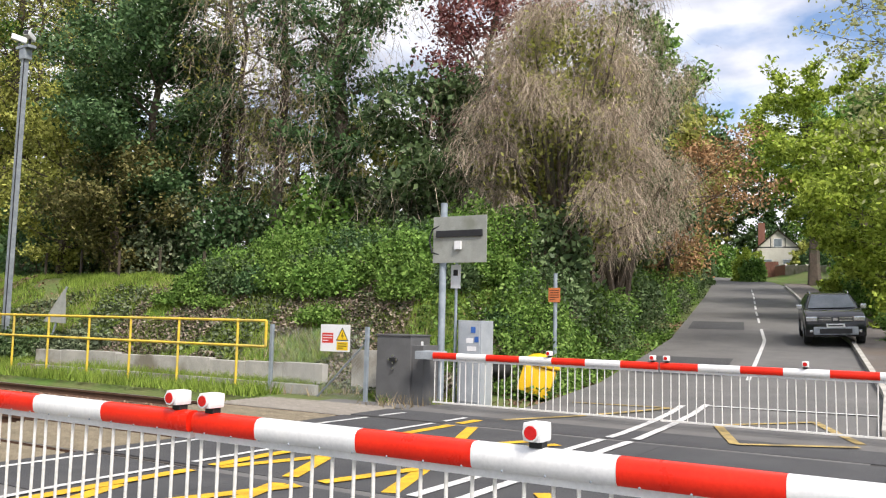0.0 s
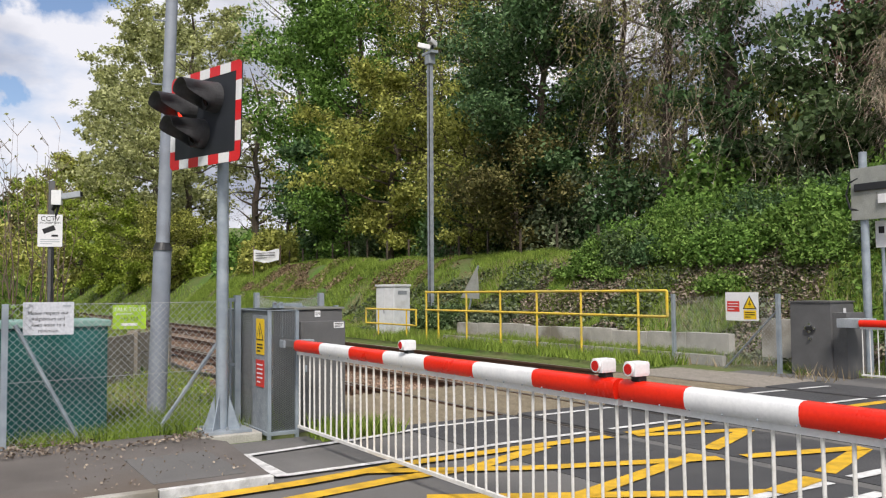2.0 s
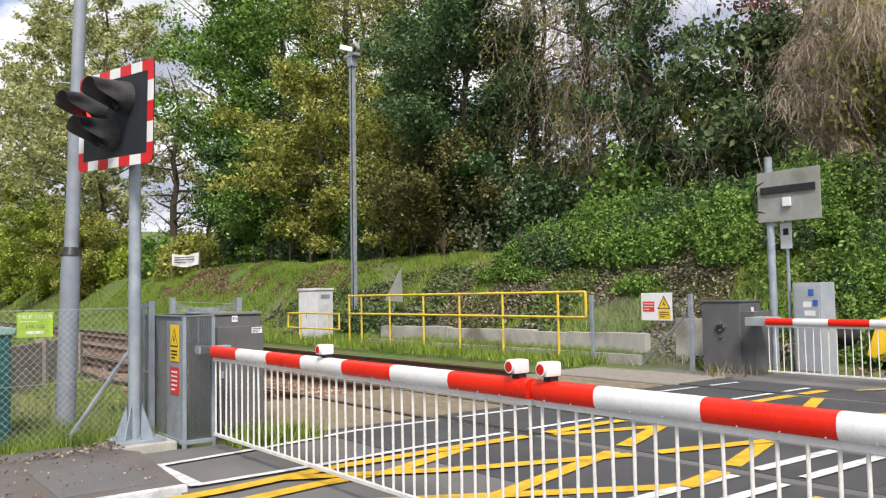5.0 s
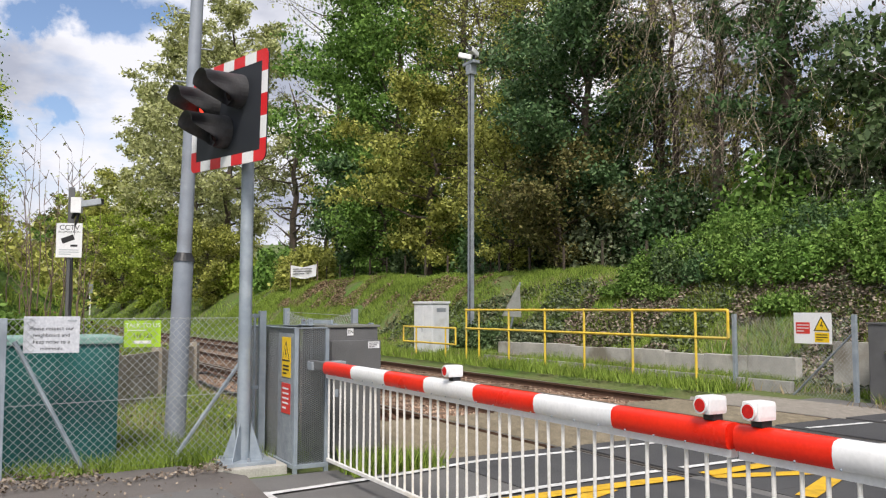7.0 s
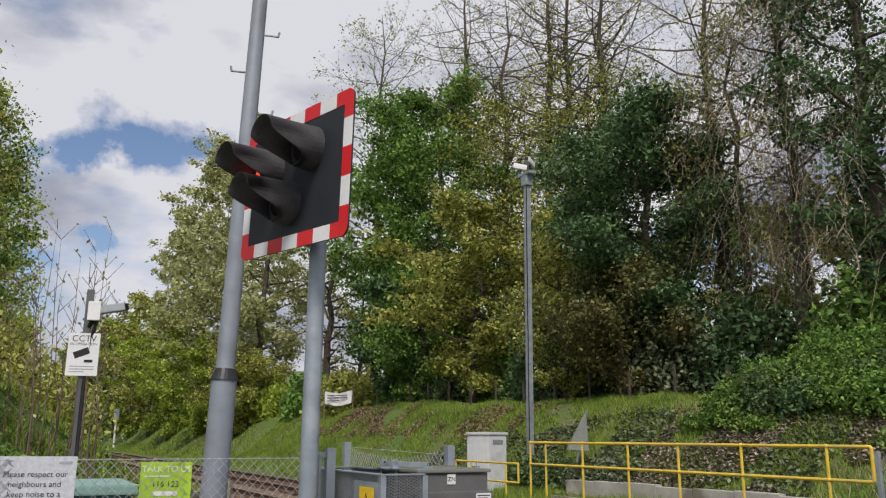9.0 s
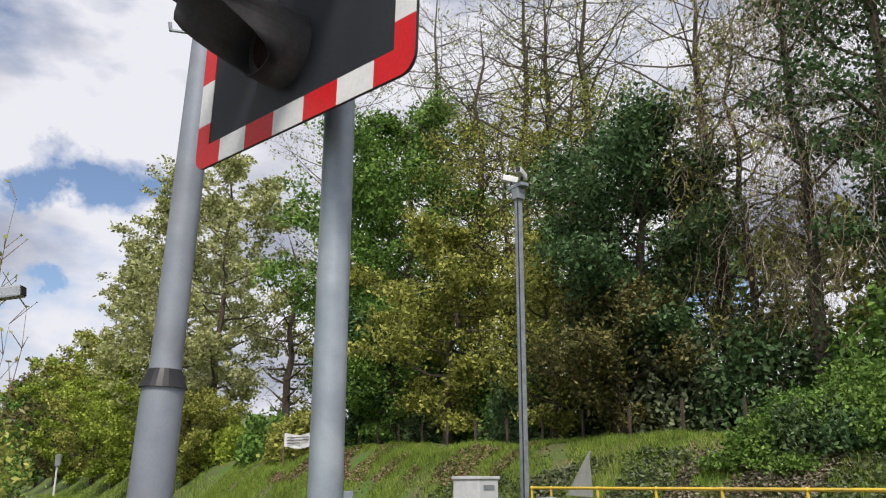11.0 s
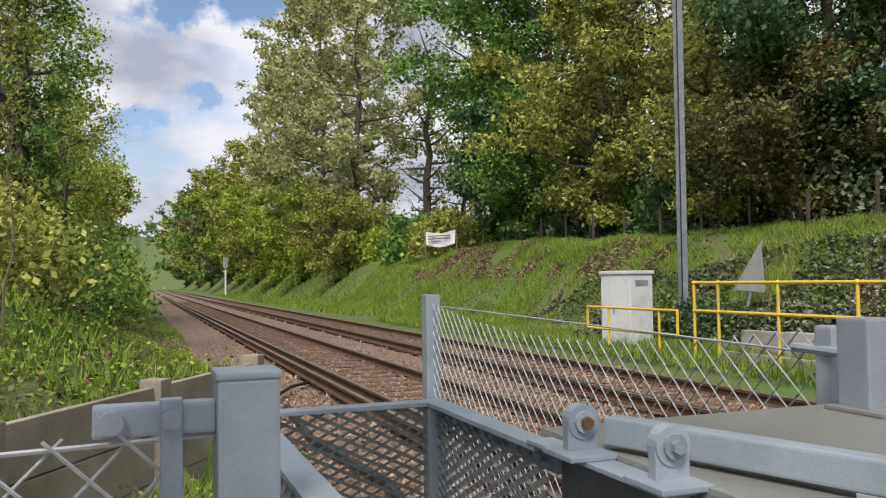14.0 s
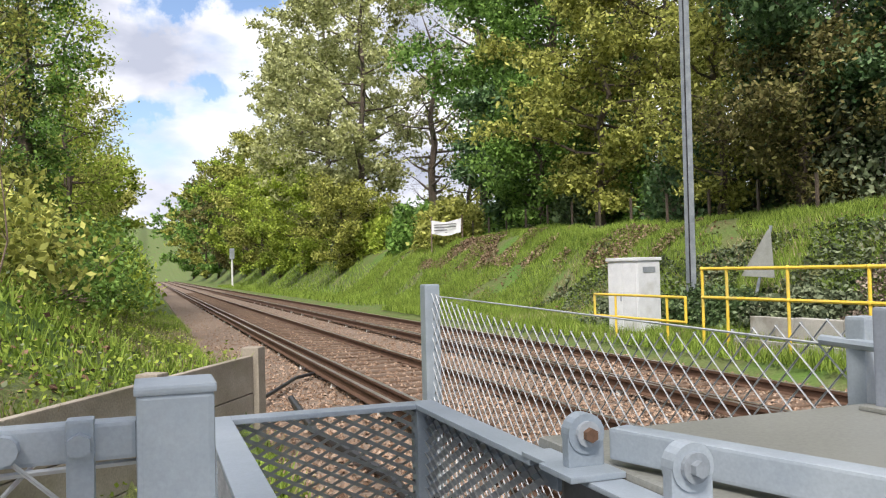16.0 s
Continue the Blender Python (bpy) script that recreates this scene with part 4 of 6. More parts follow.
fence2 = thing("chain_link_fence", "sagging chain-link fence with galvanised posts along the track", "fence", group="fences")
steel_post(fence2, -11.31, 3.34, -0.35, 1.555, 0.075, 0.075)
steel_post(fence2, -8.74, 3.30, GZ - 0.1, 1.52, 0.045, 0.045)
chain_link("wire_mesh", (-11.28, 3.34), (-8.77, 3.305), 0.05, 1.52, fence2, 0.07, 0.0024, 0.10)
bm = B()
tube(bm, (-11.2, 3.34, 1.50), (-8.74, 3.30, 1.46), 0.003, seg=5)
part("line_wire", bm, M["wire"], fence2)
bm = B()
tube(bm, (-8.60, 3.25, 1.47), (-8.84, 3.30, 1.47), 0.010, seg=8)
part("tension_clamp", bm, M["galv"], fence2)


def sign_on_fence(name, label, x, y, rz, w, h, z, face, lines, ink, size):
    g = thing(name, label, "sign", pose(x, y, z, 0, 0, rz))
    part("face", boxes((-w / 2, w / 2, -0.004, 0.0, -h / 2, h / 2), bevel=0.0015), face, g)
    for i, (txt, zz, sz) in enumerate(lines):
        lettering(txt, sz, g, pose(0, -0.0055, zz), ink)
    return g


# fence runs along y: signs face the road (+x)
sr_ = sign_on_fence("notice_board", "white notice with black lettering on chain-link fence", -8.12, 0.05, 75, 0.47, 0.33, 1.31, M["sign_grey"], [("Please respect our", 0.055, 0.050), ("neighbours and", -0.005, 0.050), ("keep noise to a", -0.065, 0.050), ("minimum", -0.125, 0.050)], M["ink"], 0.05)
part("logo_bar", boxes((0.13, 0.21, -0.0065, -0.0045, 0.12, 0.135)), M["cab_light"], sr_)
ts = sign_on_fence("helpline_sign", "lime green sign with white and black lettering on fence", -8.33, 0.87, 75, 0.34, 0.26, 1.30, M["sign_green"], [("TALK TO US", 0.082, 0.058)], M["sign_white"], 0.05)
lettering("116 123", 0.055, ts, pose(0, -0.0055, -0.02), M["ink"])
bars(ts, pose(0, 0, 0), 1, M["sign_white"], -0.14, 0.14, 0.025, 0.045, 0.4)
part("logo_bar", boxes((-0.08, 0.08, -0.0065, -0.0045, -0.095, -0.065), bevel=0.0), M["sign_white"], ts)

gb = thing("green_cabinet", "dark green plastic cabinet with pale lid behind the fence", "cabinet")
part("body", boxes((-9.55, -8.60, -0.42, 0.70, GZ - 0.05, 1.20), bevel=0.02), M["green_box"], gb)
part("lid", boxes((-9.58, -8.57, -0.45, 0.73, 1.20, 1.27), bevel=0.015), M["green_lid"], gb, "pale green lid")
for y in (-0.42 + 0.03, 0.67):
    part("door_edge", boxes((-8.602, -8.592, y - 0.015, y + 0.015, 0.02, 1.17)), M["green_box"], gb)
part("door_edge", boxes((-8.602, -8.592, 0.125, 0.145, 0.02, 1.17)), M["green_box"], gb)


# ---- poles ----
lp = thing("traffic_signal", "level crossing light signal on galvanised pole", "traffic signal", pose(-8.09, 1.815, 0))
bm = B()
tube(bm, (0, 0, 0.05), (0, 0, 3.5), 0.068, 0.063, 28)
part("pole", bm, M["galv"], lp, smooth=True)
bm = B()
box(bm, -0.26, 0.26, -0.26, 0.26, 0.02, 0.05, 0.004)
for a in range(4):
    gus = B()
    plate(gus, [(0.07, 0.0), (0.22, 0.0), (0.085, 0.36)], 0.012)
    part("gusset", gus, M["galv"], lp, "", pose(0, 0, 0.05, 0, 0, 45 + 90 * a))
part("base_plate", bm, M["galv"], lp)
part("plinth", boxes((-0.36, 0.36, -0.34, 0.34, -0.15, 0.02), bevel=0.015), M["concrete"], lp)
for a in range(4):
    bm = B()
    tube(bm, (0.2, 0, 0.05), (0.2, 0, 0.085), 0.018, seg=6)
    part("bolt", bm, M["galv_rough"], lp, "", pose(0, 0, 0, 0, 0, 90 * a))

BW, BH, bw = 1.50, 1.075, 0.108
pts_ = []
for cx, cz, a0 in ((BW / 2 - 0.07, BH / 2 - 0.07, 0), (-BW / 2 + 0.07, BH / 2 - 0.07, 90), (-BW / 2 + 0.07, -BH / 2 + 0.07, 180), (BW / 2 - 0.07, -BH / 2 + 0.07, 270)):
    for k in range(6):
        a_ = radians(a0 + 18 * k)
        pts_.append((cx + 0.07 * math.cos(a_), cz + 0.07 * math.sin(a_)))
bm = B()
plate(bm, pts_, 0.012)
head = part("backing_board", bm, M["board_black"], lp, "black board with red and white border")
head.matrix_basis = pose(0.06, -0.235, 3.505, 0, 1.8, 14)


def corner_piece(sx_, sz_, w, h):
    r, q = 0.07, []
    x0, z0 = sx_ * BW / 2, sz_ * BH / 2
    for k in range(6):
        a_ = radians(18 * k)
        q.append((x0 - sx_ * (r - r * math.cos(a_)), z0 - sz_ * (r - r * math.sin(a_))))
    q += [(x0 - sx_ * w, z0), (x0 - sx_ * w, z0 - sz_ * bw), (x0 - sx_ * bw, z0 - sz_ * bw), (x0 - sx_ * bw, z0 - sz_ * h), (x0, z0 - sz_ * h)]
    bm = B()
    plate(bm, q, 0.003)
    part("border_piece", bm, M["red_board"], head, "red border piece", pose(0, -0.0035, 0))


cw_, ch_ = BW / 7, BH / 5
for sx_ in (-1, 1):
    for sz_ in (-1, 1):
        corner_piece(sx_, sz_, cw_, ch_)


def border_piece(x0, x1, z0, z1, red):
    part("border_piece", boxes((x0, x1, -0.0035, -0.0005, z0, z1)), M["red_board"] if red else M["white"], head, "red border piece" if red else "white border piece")


for k in range(1, 6):
    x0 = -BW / 2 + k * cw_
    for z0 in (-BH / 2, BH / 2 - bw):
        border_piece(x0, x0 + cw_, z0, z0 + bw, k % 2 == 0)
for k in range(1, 4):
    z0 = -BH / 2 + k * ch_
    for x0 in (-BW / 2, BW / 2 - bw):
        border_piece(x0, x0 + bw, z0, z0 + ch_, k % 2 == 0)
part("board_rib", boxes((-0.50, 0.50, 0.0125, 0.05, -0.03, 0.03)), M["black"], head)


def signal_lamp(x, z, lens):
    bm = B()
    tube(bm, (0, -0.001, 0), (0, -0.09, 0), 0.168, 0.164, 28)
    body = part("lamp_body", bm, M["hood"], head, "black round lamp housing", pose(x, 0, z), smooth=False)
    bm = B()
    tube(bm, (0, -0.09, 0), (0, -0.097, 0), 0.115, 0.11, 24)
    part("lens", bm, lens, body, "red lens")
    bm = B()
    seg = 36
    inner, outer = [], []
    for i in range(seg + 1):
        a = radians(-90 + 360 * i / seg)
        lift = min(max((math.sin(a) + 0.80) / 1.05, 0.0), 1.0)
        ln = 0.06 + 0.29 * lift * lift * (3 - 2 * lift)
        c, s_ = math.cos(a), math.sin(a)
        for r, lst in ((0.156, inner), (0.162, outer)):
            lst.append((bm.verts.new((c * r, -0.085, s_ * r)), bm.verts.new((c * r * 0.96, -0.085 - ln, s_ * r * 0.96 - 0.01 * ln))))
    for lst in (inner, outer):
        for p, q in zip(lst, lst[1:]):
            bm.faces.new((p[0], q[0], q[1], p[1]))
    for (i0, i1), (o0, o1), (i2, i3), (o2, o3) in zip(inner, outer, inner[1:], outer[1:]):
        bm.faces.new((i1, i3, o3, o1))
    part("hood", bm, M["hood"], body, "long black sun hood", smooth=True)


signal_lamp(-0.31, 0.12, M["lamp_lit"])
signal_lamp(0.24, 0.19, M["lens_dark"])
signal_lamp(-0.04, -0.18, M["lens_dark"])
part("head_bracket", boxes((-0.05, 0.05, -0.02, 0.10, -0.05, 0.05)), M["galv_rough"], lp, "", pose(0.0, -0.11, 3.30))

tp = thing("radio_mast", "tall dull grey steel pole with step pegs", "pole", pose(-9.72, 1.48, 0, -1.6, 0, 0))
bm = B()
tube(bm, (0, 0, -0.1), (0, 0, 2.12), 0.118, 0.112, 24)
part("lower_tube", bm, M["pole_grey"], tp, smooth=True)
bm = B()
tube(bm, (0, 0, 2.10), (0, 0, 2.20), 0.128, 0.088, 24)
part("collar", bm, M["black"], tp, "dark tapered collar")
bm = B()
tube(bm, (0, 0, 2.2), (0, 0, 11.0), 0.086, 0.055, 20)
part("upper_tube", bm, M["pole_grey"], tp, smooth=True)
part("base_flange", boxes((-0.28, 0.28, -0.28, 0.28, -0.09, -0.04), bevel=0.01), M["galv_rough"], tp)
for i in range(10):
    z = 4.25 + i * 0.42
    s_ = 1 if i % 2 else -1
    part("step_peg", pipe([(0, 0, z), (0.06 * s_, 0.20 * s_, z), (0.06 * s_, 0.21 * s_, z + 0.05)], 0.011, 6), M["galv_rough"], tp)

cp = thing("camera_mast", "slim grey square mast with two white cameras", "camera mast", pose(-23.7, 14.05, 0.0, 0, 0.4, 0))
part("mast", boxes((-0.085, 0.085, -0.085, 0.085, 0.1, 10.05), bevel=0.02), M["galv_rough"], cp)
part("cable", pipe([(0.09, -0.09, 0.2), (0.09, -0.09, 4.6), (0.10, -0.10, 5.2), (0.09, -0.09, 9.8)], 0.018, 6), M["black"], cp, "black cable")
part("head_plate", boxes((-0.34, 0.34, -0.14, 0.14, 10.0, 10.1), bevel=0.01), M["galv_rough"], cp)
part("head_taper", boxes((-0.16, 0.16, -0.13, 0.13, 9.65, 10.0), bevel=0.03), M["galv_rough"], cp)
for s_ in (-1, 1):
    cm = part("camera", boxes((-0.09, 0.09, -0.28, 0.18, 0.0, 0.18), bevel=0.03), M["white"], cp, "white camera housing", pose(0.27 * s_, -0.05, 10.27, -12, 0, 30 * s_))
    part("camera_foot", boxes((-0.03, 0.03, -0.03, 0.03, -0.18, 0.0)), M["black"], cm)
    part("camera_front", boxes((-0.07, 0.07, -0.29, -0.281, 0.02, 0.16)), M["black"], cm, "dark camera glass")

cs = thing("cctv_post", "dark post with camera and white notice", "post", pose(-12.4, 0.55, 0))
part("post", boxes((-0.04, 0.04, -0.04, 0.04, 0.3, 3.25), bevel=0.008), M["cab_dark"], cs)
sg = part("notice", boxes((-0.17, 0.17, -0.004, 0, -0.24, 0.24), bevel=0.002), M["sign_white"], cs, "white notice with camera picture", pose(0.06, -0.02, 2.50, 0, 0, 72))
lettering("CCTV", 0.10, sg, pose(0, -0.0055, 0.175), M["ink"])
lettering("IN OPERATION", 0.042, sg, pose(0, -0.0055, 0.115), M["ink"])
part("pictogram", boxes((-0.10, 0.07, -0.0065, -0.0045, -0.03, 0.045)), M["ink"], sg, "black camera picture", pose(0, 0, 0.015, 0, -22, 0))
part("pictogram_arm", boxes((0.02, 0.11, -0.0065, -0.0045, -0.09, -0.06)), M["ink"], sg)
bars(sg, pose(0, 0, 0), 3, M["cab_light"], -0.13, 0.13, -0.21, -0.12, 0.35)
part("junction_box", boxes((-0.07, 0.07, -0.06, 0.06, -0.10, 0.12), bevel=0.012), M["white"], cs, "white junction box", pose(0.10, 0.06, 2.98, 0, 0, 72))
cc = part("camera", boxes((-0.05, 0.05, -0.20, 0.10, -0.045, 0.045), bevel=0.015), M["cab_light"], cs, "grey bullet camera", pose(0.16, 0.20, 3.02, -8, 0, 150))
part("camera_front", boxes((-0.04, 0.04, -0.208, -0.201, -0.035, 0.035)), M["black"], cc, "dark camera glass")
part("conduit", pipe([(0.05, 0.02, 0.4), (0.05, 0.02, 2.2), (0.07, 0.05, 2.7), (0.13, 0.10, 2.95)], 0.02, 6), M["black"], cs, "black cable conduit")
part("camera_arm", pipe([(0, 0, 2.8), (0.10, 0.05, 2.88)], 0.025, 8), M["black"], cs)


# ---- far side equipment ----
fm = thing("barrier_machine", "dark grey steel barrier machine cabinet on concrete", "cabinet")
part("body", boxes((-8.25, -7.46, 12.30, 13.00, -0.05, 1.29), bevel=0.012), M["cab_dark"], fm)
part("lid", boxes((-8.27, -7.44, 12.28, 13.02, 1.291, 1.32), bevel=0.006), M["cab_dark"], fm)
part("side_box", boxes((-7.46, -7.20, 12.35, 12.90, -0.05, 1.12), bevel=0.012), M["cab_dark"], fm)
for dx, dz in ((-0.42, 0.90), (-0.50, 0.84), (-0.34, 0.84), (-0.42, 0.78), (-0.42, 0.66)):
    bm = B()
    tube(bm, (-7.43 + dx, 12.30, dz), (-7.43 + dx, 12.26, dz), 0.03, seg=10)
    part("bolt", bm, M["chrome"], fm, "bright bolt")
part("handle", boxes((-7.92, -7.78, 12.25, 12.27, 0.80, 0.87), bevel=0.004), M["black"], fm)
part("boom_socket", boxes((-7.18, -6.76, 12.02, 12.5, 0.88, 1.03), bevel=0.01), M["cab_light"], fm)
part("vent_plate", boxes((-7.25, -7.2, 12.34, 12.345, 1.12, 1.2)), M["sign_white"], fm)

lc = thing("locker", "pale grey metal locker with blue and white notices", "cabinet", pose(-0.16, 0, 0))
part("body", boxes((-6.72, -6.20, 13.1, 13.6, -0.05, 1.62), bevel=0.012), M["cab_light"], lc)
part("door", boxes((-6.69, -6.23, 13.085, 13.099, 0.05, 1.57), bevel=0.004), M["cab_light"], lc)
for i, (x0, z0, w, h, mt) in enumerate(((-6.42, 1.38, 0.10, 0.12, "blue"), (-6.52, 1.18, 0.15, 0.10, "sign_white"), (-6.34, 1.20, 0.09, 0.11, "blue"), (-6.50, 1.03, 0.20, 0.09, "sign_white"))):
    part("notice", boxes((x0, x0 + w, 13.080, 13.084, z0, z0 + h)), M[mt], lc, "small notice")

sp = thing("road_sign", "back of a grey road sign on a post", "road sign", pose(-0.2, 0, 0))
bm = B()
tube(bm, (-7.0, 13.0, -0.05), (-7.0, 13.0, 3.95), 0.07, seg=16)
part("post", bm, M["galv"], sp, smooth=True)
pn = part("panel", boxes((-7.18, -5.98, 12.90, 12.925, 2.74, 3.66), bevel=0.006), M["sign_back"], sp, "dull grey sign back")
part("stiffener", boxes((-7.1, -6.06, 12.86, 12.90, 3.25, 3.38), bevel=0.01), M["black"], sp, "dark stiffening tube")
part("junction_box", boxes((-6.66, -6.52, 12.84, 12.90, 3.0, 3.16), bevel=0.005), M["sign_white"], sp)
part("cable_loop", pipe([(-7.0, 12.92, 3.5), (-7.2, 12.9, 3.42), (-7.27, 12.9, 3.2), (-7.2, 12.9, 2.95), (-7.0, 12.92, 2.9)], 0.018, 6), M["black"], sp, "black cable loop")
sp2 = thing("small_sign_post", "thin post with small white notice", "sign", pose(-0.18, 0, 0))
bm = B()
tube(bm, (-6.82, 13.2, -0.05), (-6.82, 13.2, 2.75), 0.03, seg=10)
part("post", bm, M["galv"], sp2)
part("panel", boxes((-6.92, -6.70, 13.15, 13.16, 2.25, 2.72)), M["sign_white"], sp2, "white notice with black arrow")
part("arrow", boxes((-6.86, -6.76, 13.145, 13.149, 2.5, 2.62)), M["ink"], sp2)

op = thing("orange_sign_post", "galvanised post with faded orange notice", "sign", pose(-6.15, 16.2, -0.12))
bm = B()
tube(bm, (0, 0, -0.4), (0, 0, 2.85), 0.045, seg=14)
part("post", bm, M["galv"], op, smooth=True)
pn = part("panel", boxes((-0.14, 0.14, -0.065, -0.055, 2.20, 2.52), bevel=0.003), M["sign_orange"], op, "faded orange notice")
bars(op, pose(0, -0.062, 0), 5, M["ink"], -0.11, 0.11, 2.23, 2.49, 0.3)

yb = thing("grit_bin", "bright yellow plastic grit bin tipped open", "grit bin", pose(-6.1, 15.0, land(-6.1, 15.0) + 0.26, 0, 18, 20) @ Matrix.Scale(0.86, 4))
bm = B()
box(bm, -0.40, 0.40, -0.30, 0.30, -0.15, 0.55, 0.10)
part("body", bm, M["grit_yellow"], yb, smooth=True)
bm = B()
bmesh.ops.create_uvsphere(bm, u_segments=24, v_segments=14, radius=0.46)
for v in bm.verts:
    v.co.y *= 0.80
    v.co.z *= 0.62 if v.co.z > 0 else 0.12
part("lid", bm, M["grit_yellow"], yb, "domed yellow lid", pose(0.02, 0.0, 0.58, 0, -6, 0), smooth=True)
bag = thing("rubbish_bag", "dark grey plastic bag slumped beside the grit bin", "bag", pose(-6.95, 15.1, land(-6.95, 15.1) + 0.50))
bm = B()
bmesh.ops.create_icosphere(bm, subdivisions=3, radius=0.27)
for v in bm.verts:
    v.co *= 1 + 0.25 * noise.noise(v.co * 6.0)
    v.co.z *= 0.8
part("sack", bm, M["tyre"], bag, smooth=True)
part("hinge", boxes((-0.4, 0.4, 0.29, 0.33, 0.50, 0.55), bevel=0.01), M["black"], yb)

# yellow handrail
RY, RZ = 12.0, 1.52
hr = thing("handrail", "yellow tubular steel handrail beside the track", "railing")
part("top_rail", pipe([(-20.6, RY, RZ), (-10.92, RY, RZ), (-10.90, RY, RZ - 0.02), (-10.90, RY, RZ - 0.52), (-10.92, RY, RZ - 0.54), (-20.6, RY, RZ - 0.54)], 0.030), M["rail_yellow"], hr)
for x in (-20.6, -19.9, -18.38, -16.75, -15.2, -13.55, -11.72):
    bm = B()
    tube(bm, (x, RY, -0.1), (x, RY, RZ), 0.028, seg=10)
    bmesh.ops.create_uvsphere(bm, u_segments=10, v_segments=8, radius=0.042, matrix=Matrix.Translation((x, RY, RZ)))
    bmesh.ops.create_uvsphere(bm, u_segments=10, v_segments=8, radius=0.042, matrix=Matrix.Translation((x, RY, RZ - 0.54)))
    part("post", bm, M["rail_yellow"], hr)
hr2 = thing("handrail", "short yellow tubular handrail in front of white cabinet", "railing")
part("rail", pipe([(-24.2, 11.75, 0.98), (-20.8, 11.75, 0.98), (-20.8, 11.75, 0.50), (-24.2, 11.75, 0.50), (-24.2, 11.75, 0.98)], 0.028), M["rail_yellow"], hr2)
for x in (-23.3, -21.4):
    bm = B()
    tube(bm, (x, 11.75, -0.1), (x, 11.75, 0.98), 0.026, seg=10)
    part("post", bm, M["rail_yellow"], hr2)

wc = thing("relay_cabinet", "tall chalky white trackside cabinet", "cabinet", pose(-24.1, 12.75, 0, 0, 0, 13))
part("body", boxes((-0.48, 0.48, -0.36, 0.36, -0.12, 1.72), bevel=0.02), M["cab_white"], wc)
part("roof", boxes((-0.51, 0.51, -0.40, 0.40, 1.721, 1.80), bevel=0.02), M["cab_white"], wc)
part("door", boxes((-0.44, -0.01, -0.375, -0.361, 0.05, 1.66), bevel=0.004), M["cab_white"], wc)
part("door", boxes((0.01, 0.44, -0.375, -0.361, 0.05, 1.66), bevel=0.004), M["cab_white"], wc)
part("handle", boxes((-0.06, -0.03, -0.392, -0.377, 0.8, 0.95), bevel=0.003), M["galv_rough"], wc)
part("side_vent", boxes((0.481, 0.49, -0.2, 0.2, 1.45, 1.58)), M["galv_rough"], wc)

# low concrete walls at the foot of the bank
rw = thing("retaining_wall", "low weathered concrete block wall at bank foot", "wall", kind="structure")
for i in range(9):
    x = -20.8 + i * 1.16
    part("block", boxes((x, x + 1.145, 13.25, 13.45, -0.1, 0.56 + 0.02 * (i % 3)), bevel=0.015), M["concrete"], rw)
for i in range(8):
    x = -20.2 + i * 1.3
    part("edging", boxes((x, x + 1.28, 12.35, 12.47, -0.1, 0.22), bevel=0.012), M["concrete"], rw)

# gate panel with danger sign
gp = thing("chain_link_fence", "short chain-link panel between steel posts with brace", "fence", group="fences")
steel_post(gp, -11.05, 12.35, -0.1, 1.45, 0.07, 0.07)
steel_post(gp, -8.42, 12.20, -0.1, 1.45, 0.07, 0.07)
chain_link("wire_mesh", (-11.02, 12.35), (-8.45, 12.20), 0.0, 1.40, gp, 0.075, 0.002)
bm = B()
tube(bm, (-8.45, 12.22, 1.15), (-9.7, 12.28, 0.0), 0.022, seg=6)
part("brace", bm, M["galv_rough"], gp)
ds = thing("danger_sign", "white danger sign with red panel and yellow warning triangle", "sign", pose(-9.18, 12.16, 1.21, 0, 0, 3))
part("face", boxes((-0.36, 0.36, -0.004, 0, -0.27, 0.27), bevel=0.002), M["sign_white"], ds)
part("red_panel", boxes((-0.32, -0.05, -0.007, -0.0045, -0.10, 0.10)), M["sign_red"], ds, "red panel with white print")
bars(ds, pose(0, -0.004, 0), 3, M["sign_white"], -0.30, -0.07, -0.08, 0.08, 0.3)
triangle_warning(ds, pose(0.17, -0.004, -0.05), 0.30)
part("yellow_panel", boxes((0.04, 0.31, -0.007, -0.0045, -0.24, -0.07)), M["sign_yellow"], ds, "yellow panel with black print")
bars(ds, pose(0, -0.004, 0), 3, M["ink"], 0.07, 0.28, -0.22, -0.09, 0.35)
part("concrete_panel", boxes((-9.5, -8.6, 13.15, 13.25, -0.1, 0.95), bevel=0.01), M["concrete"], rw)

# fallen triangular sign on the bank
tri_s = thing("triangular_sign", "grey triangular sign leaning on the ivy bank", "sign", pose(-22.25, 14.75, 0.64, 0, 8, 20))
bm = B()
plate(bm, [(-0.50, 0.62), (0.28, 0.68), (0.07, 1.72), (0.02, 1.72)], 0.02)
part("face", bm, M["sign_back"], tri_s)
bm = B()
tube(bm, (-0.22, 0.05, -0.5), (0.06, 0.05, 1.8), 0.035, seg=8)
part("post", bm, M["galv_rough"], tri_s)

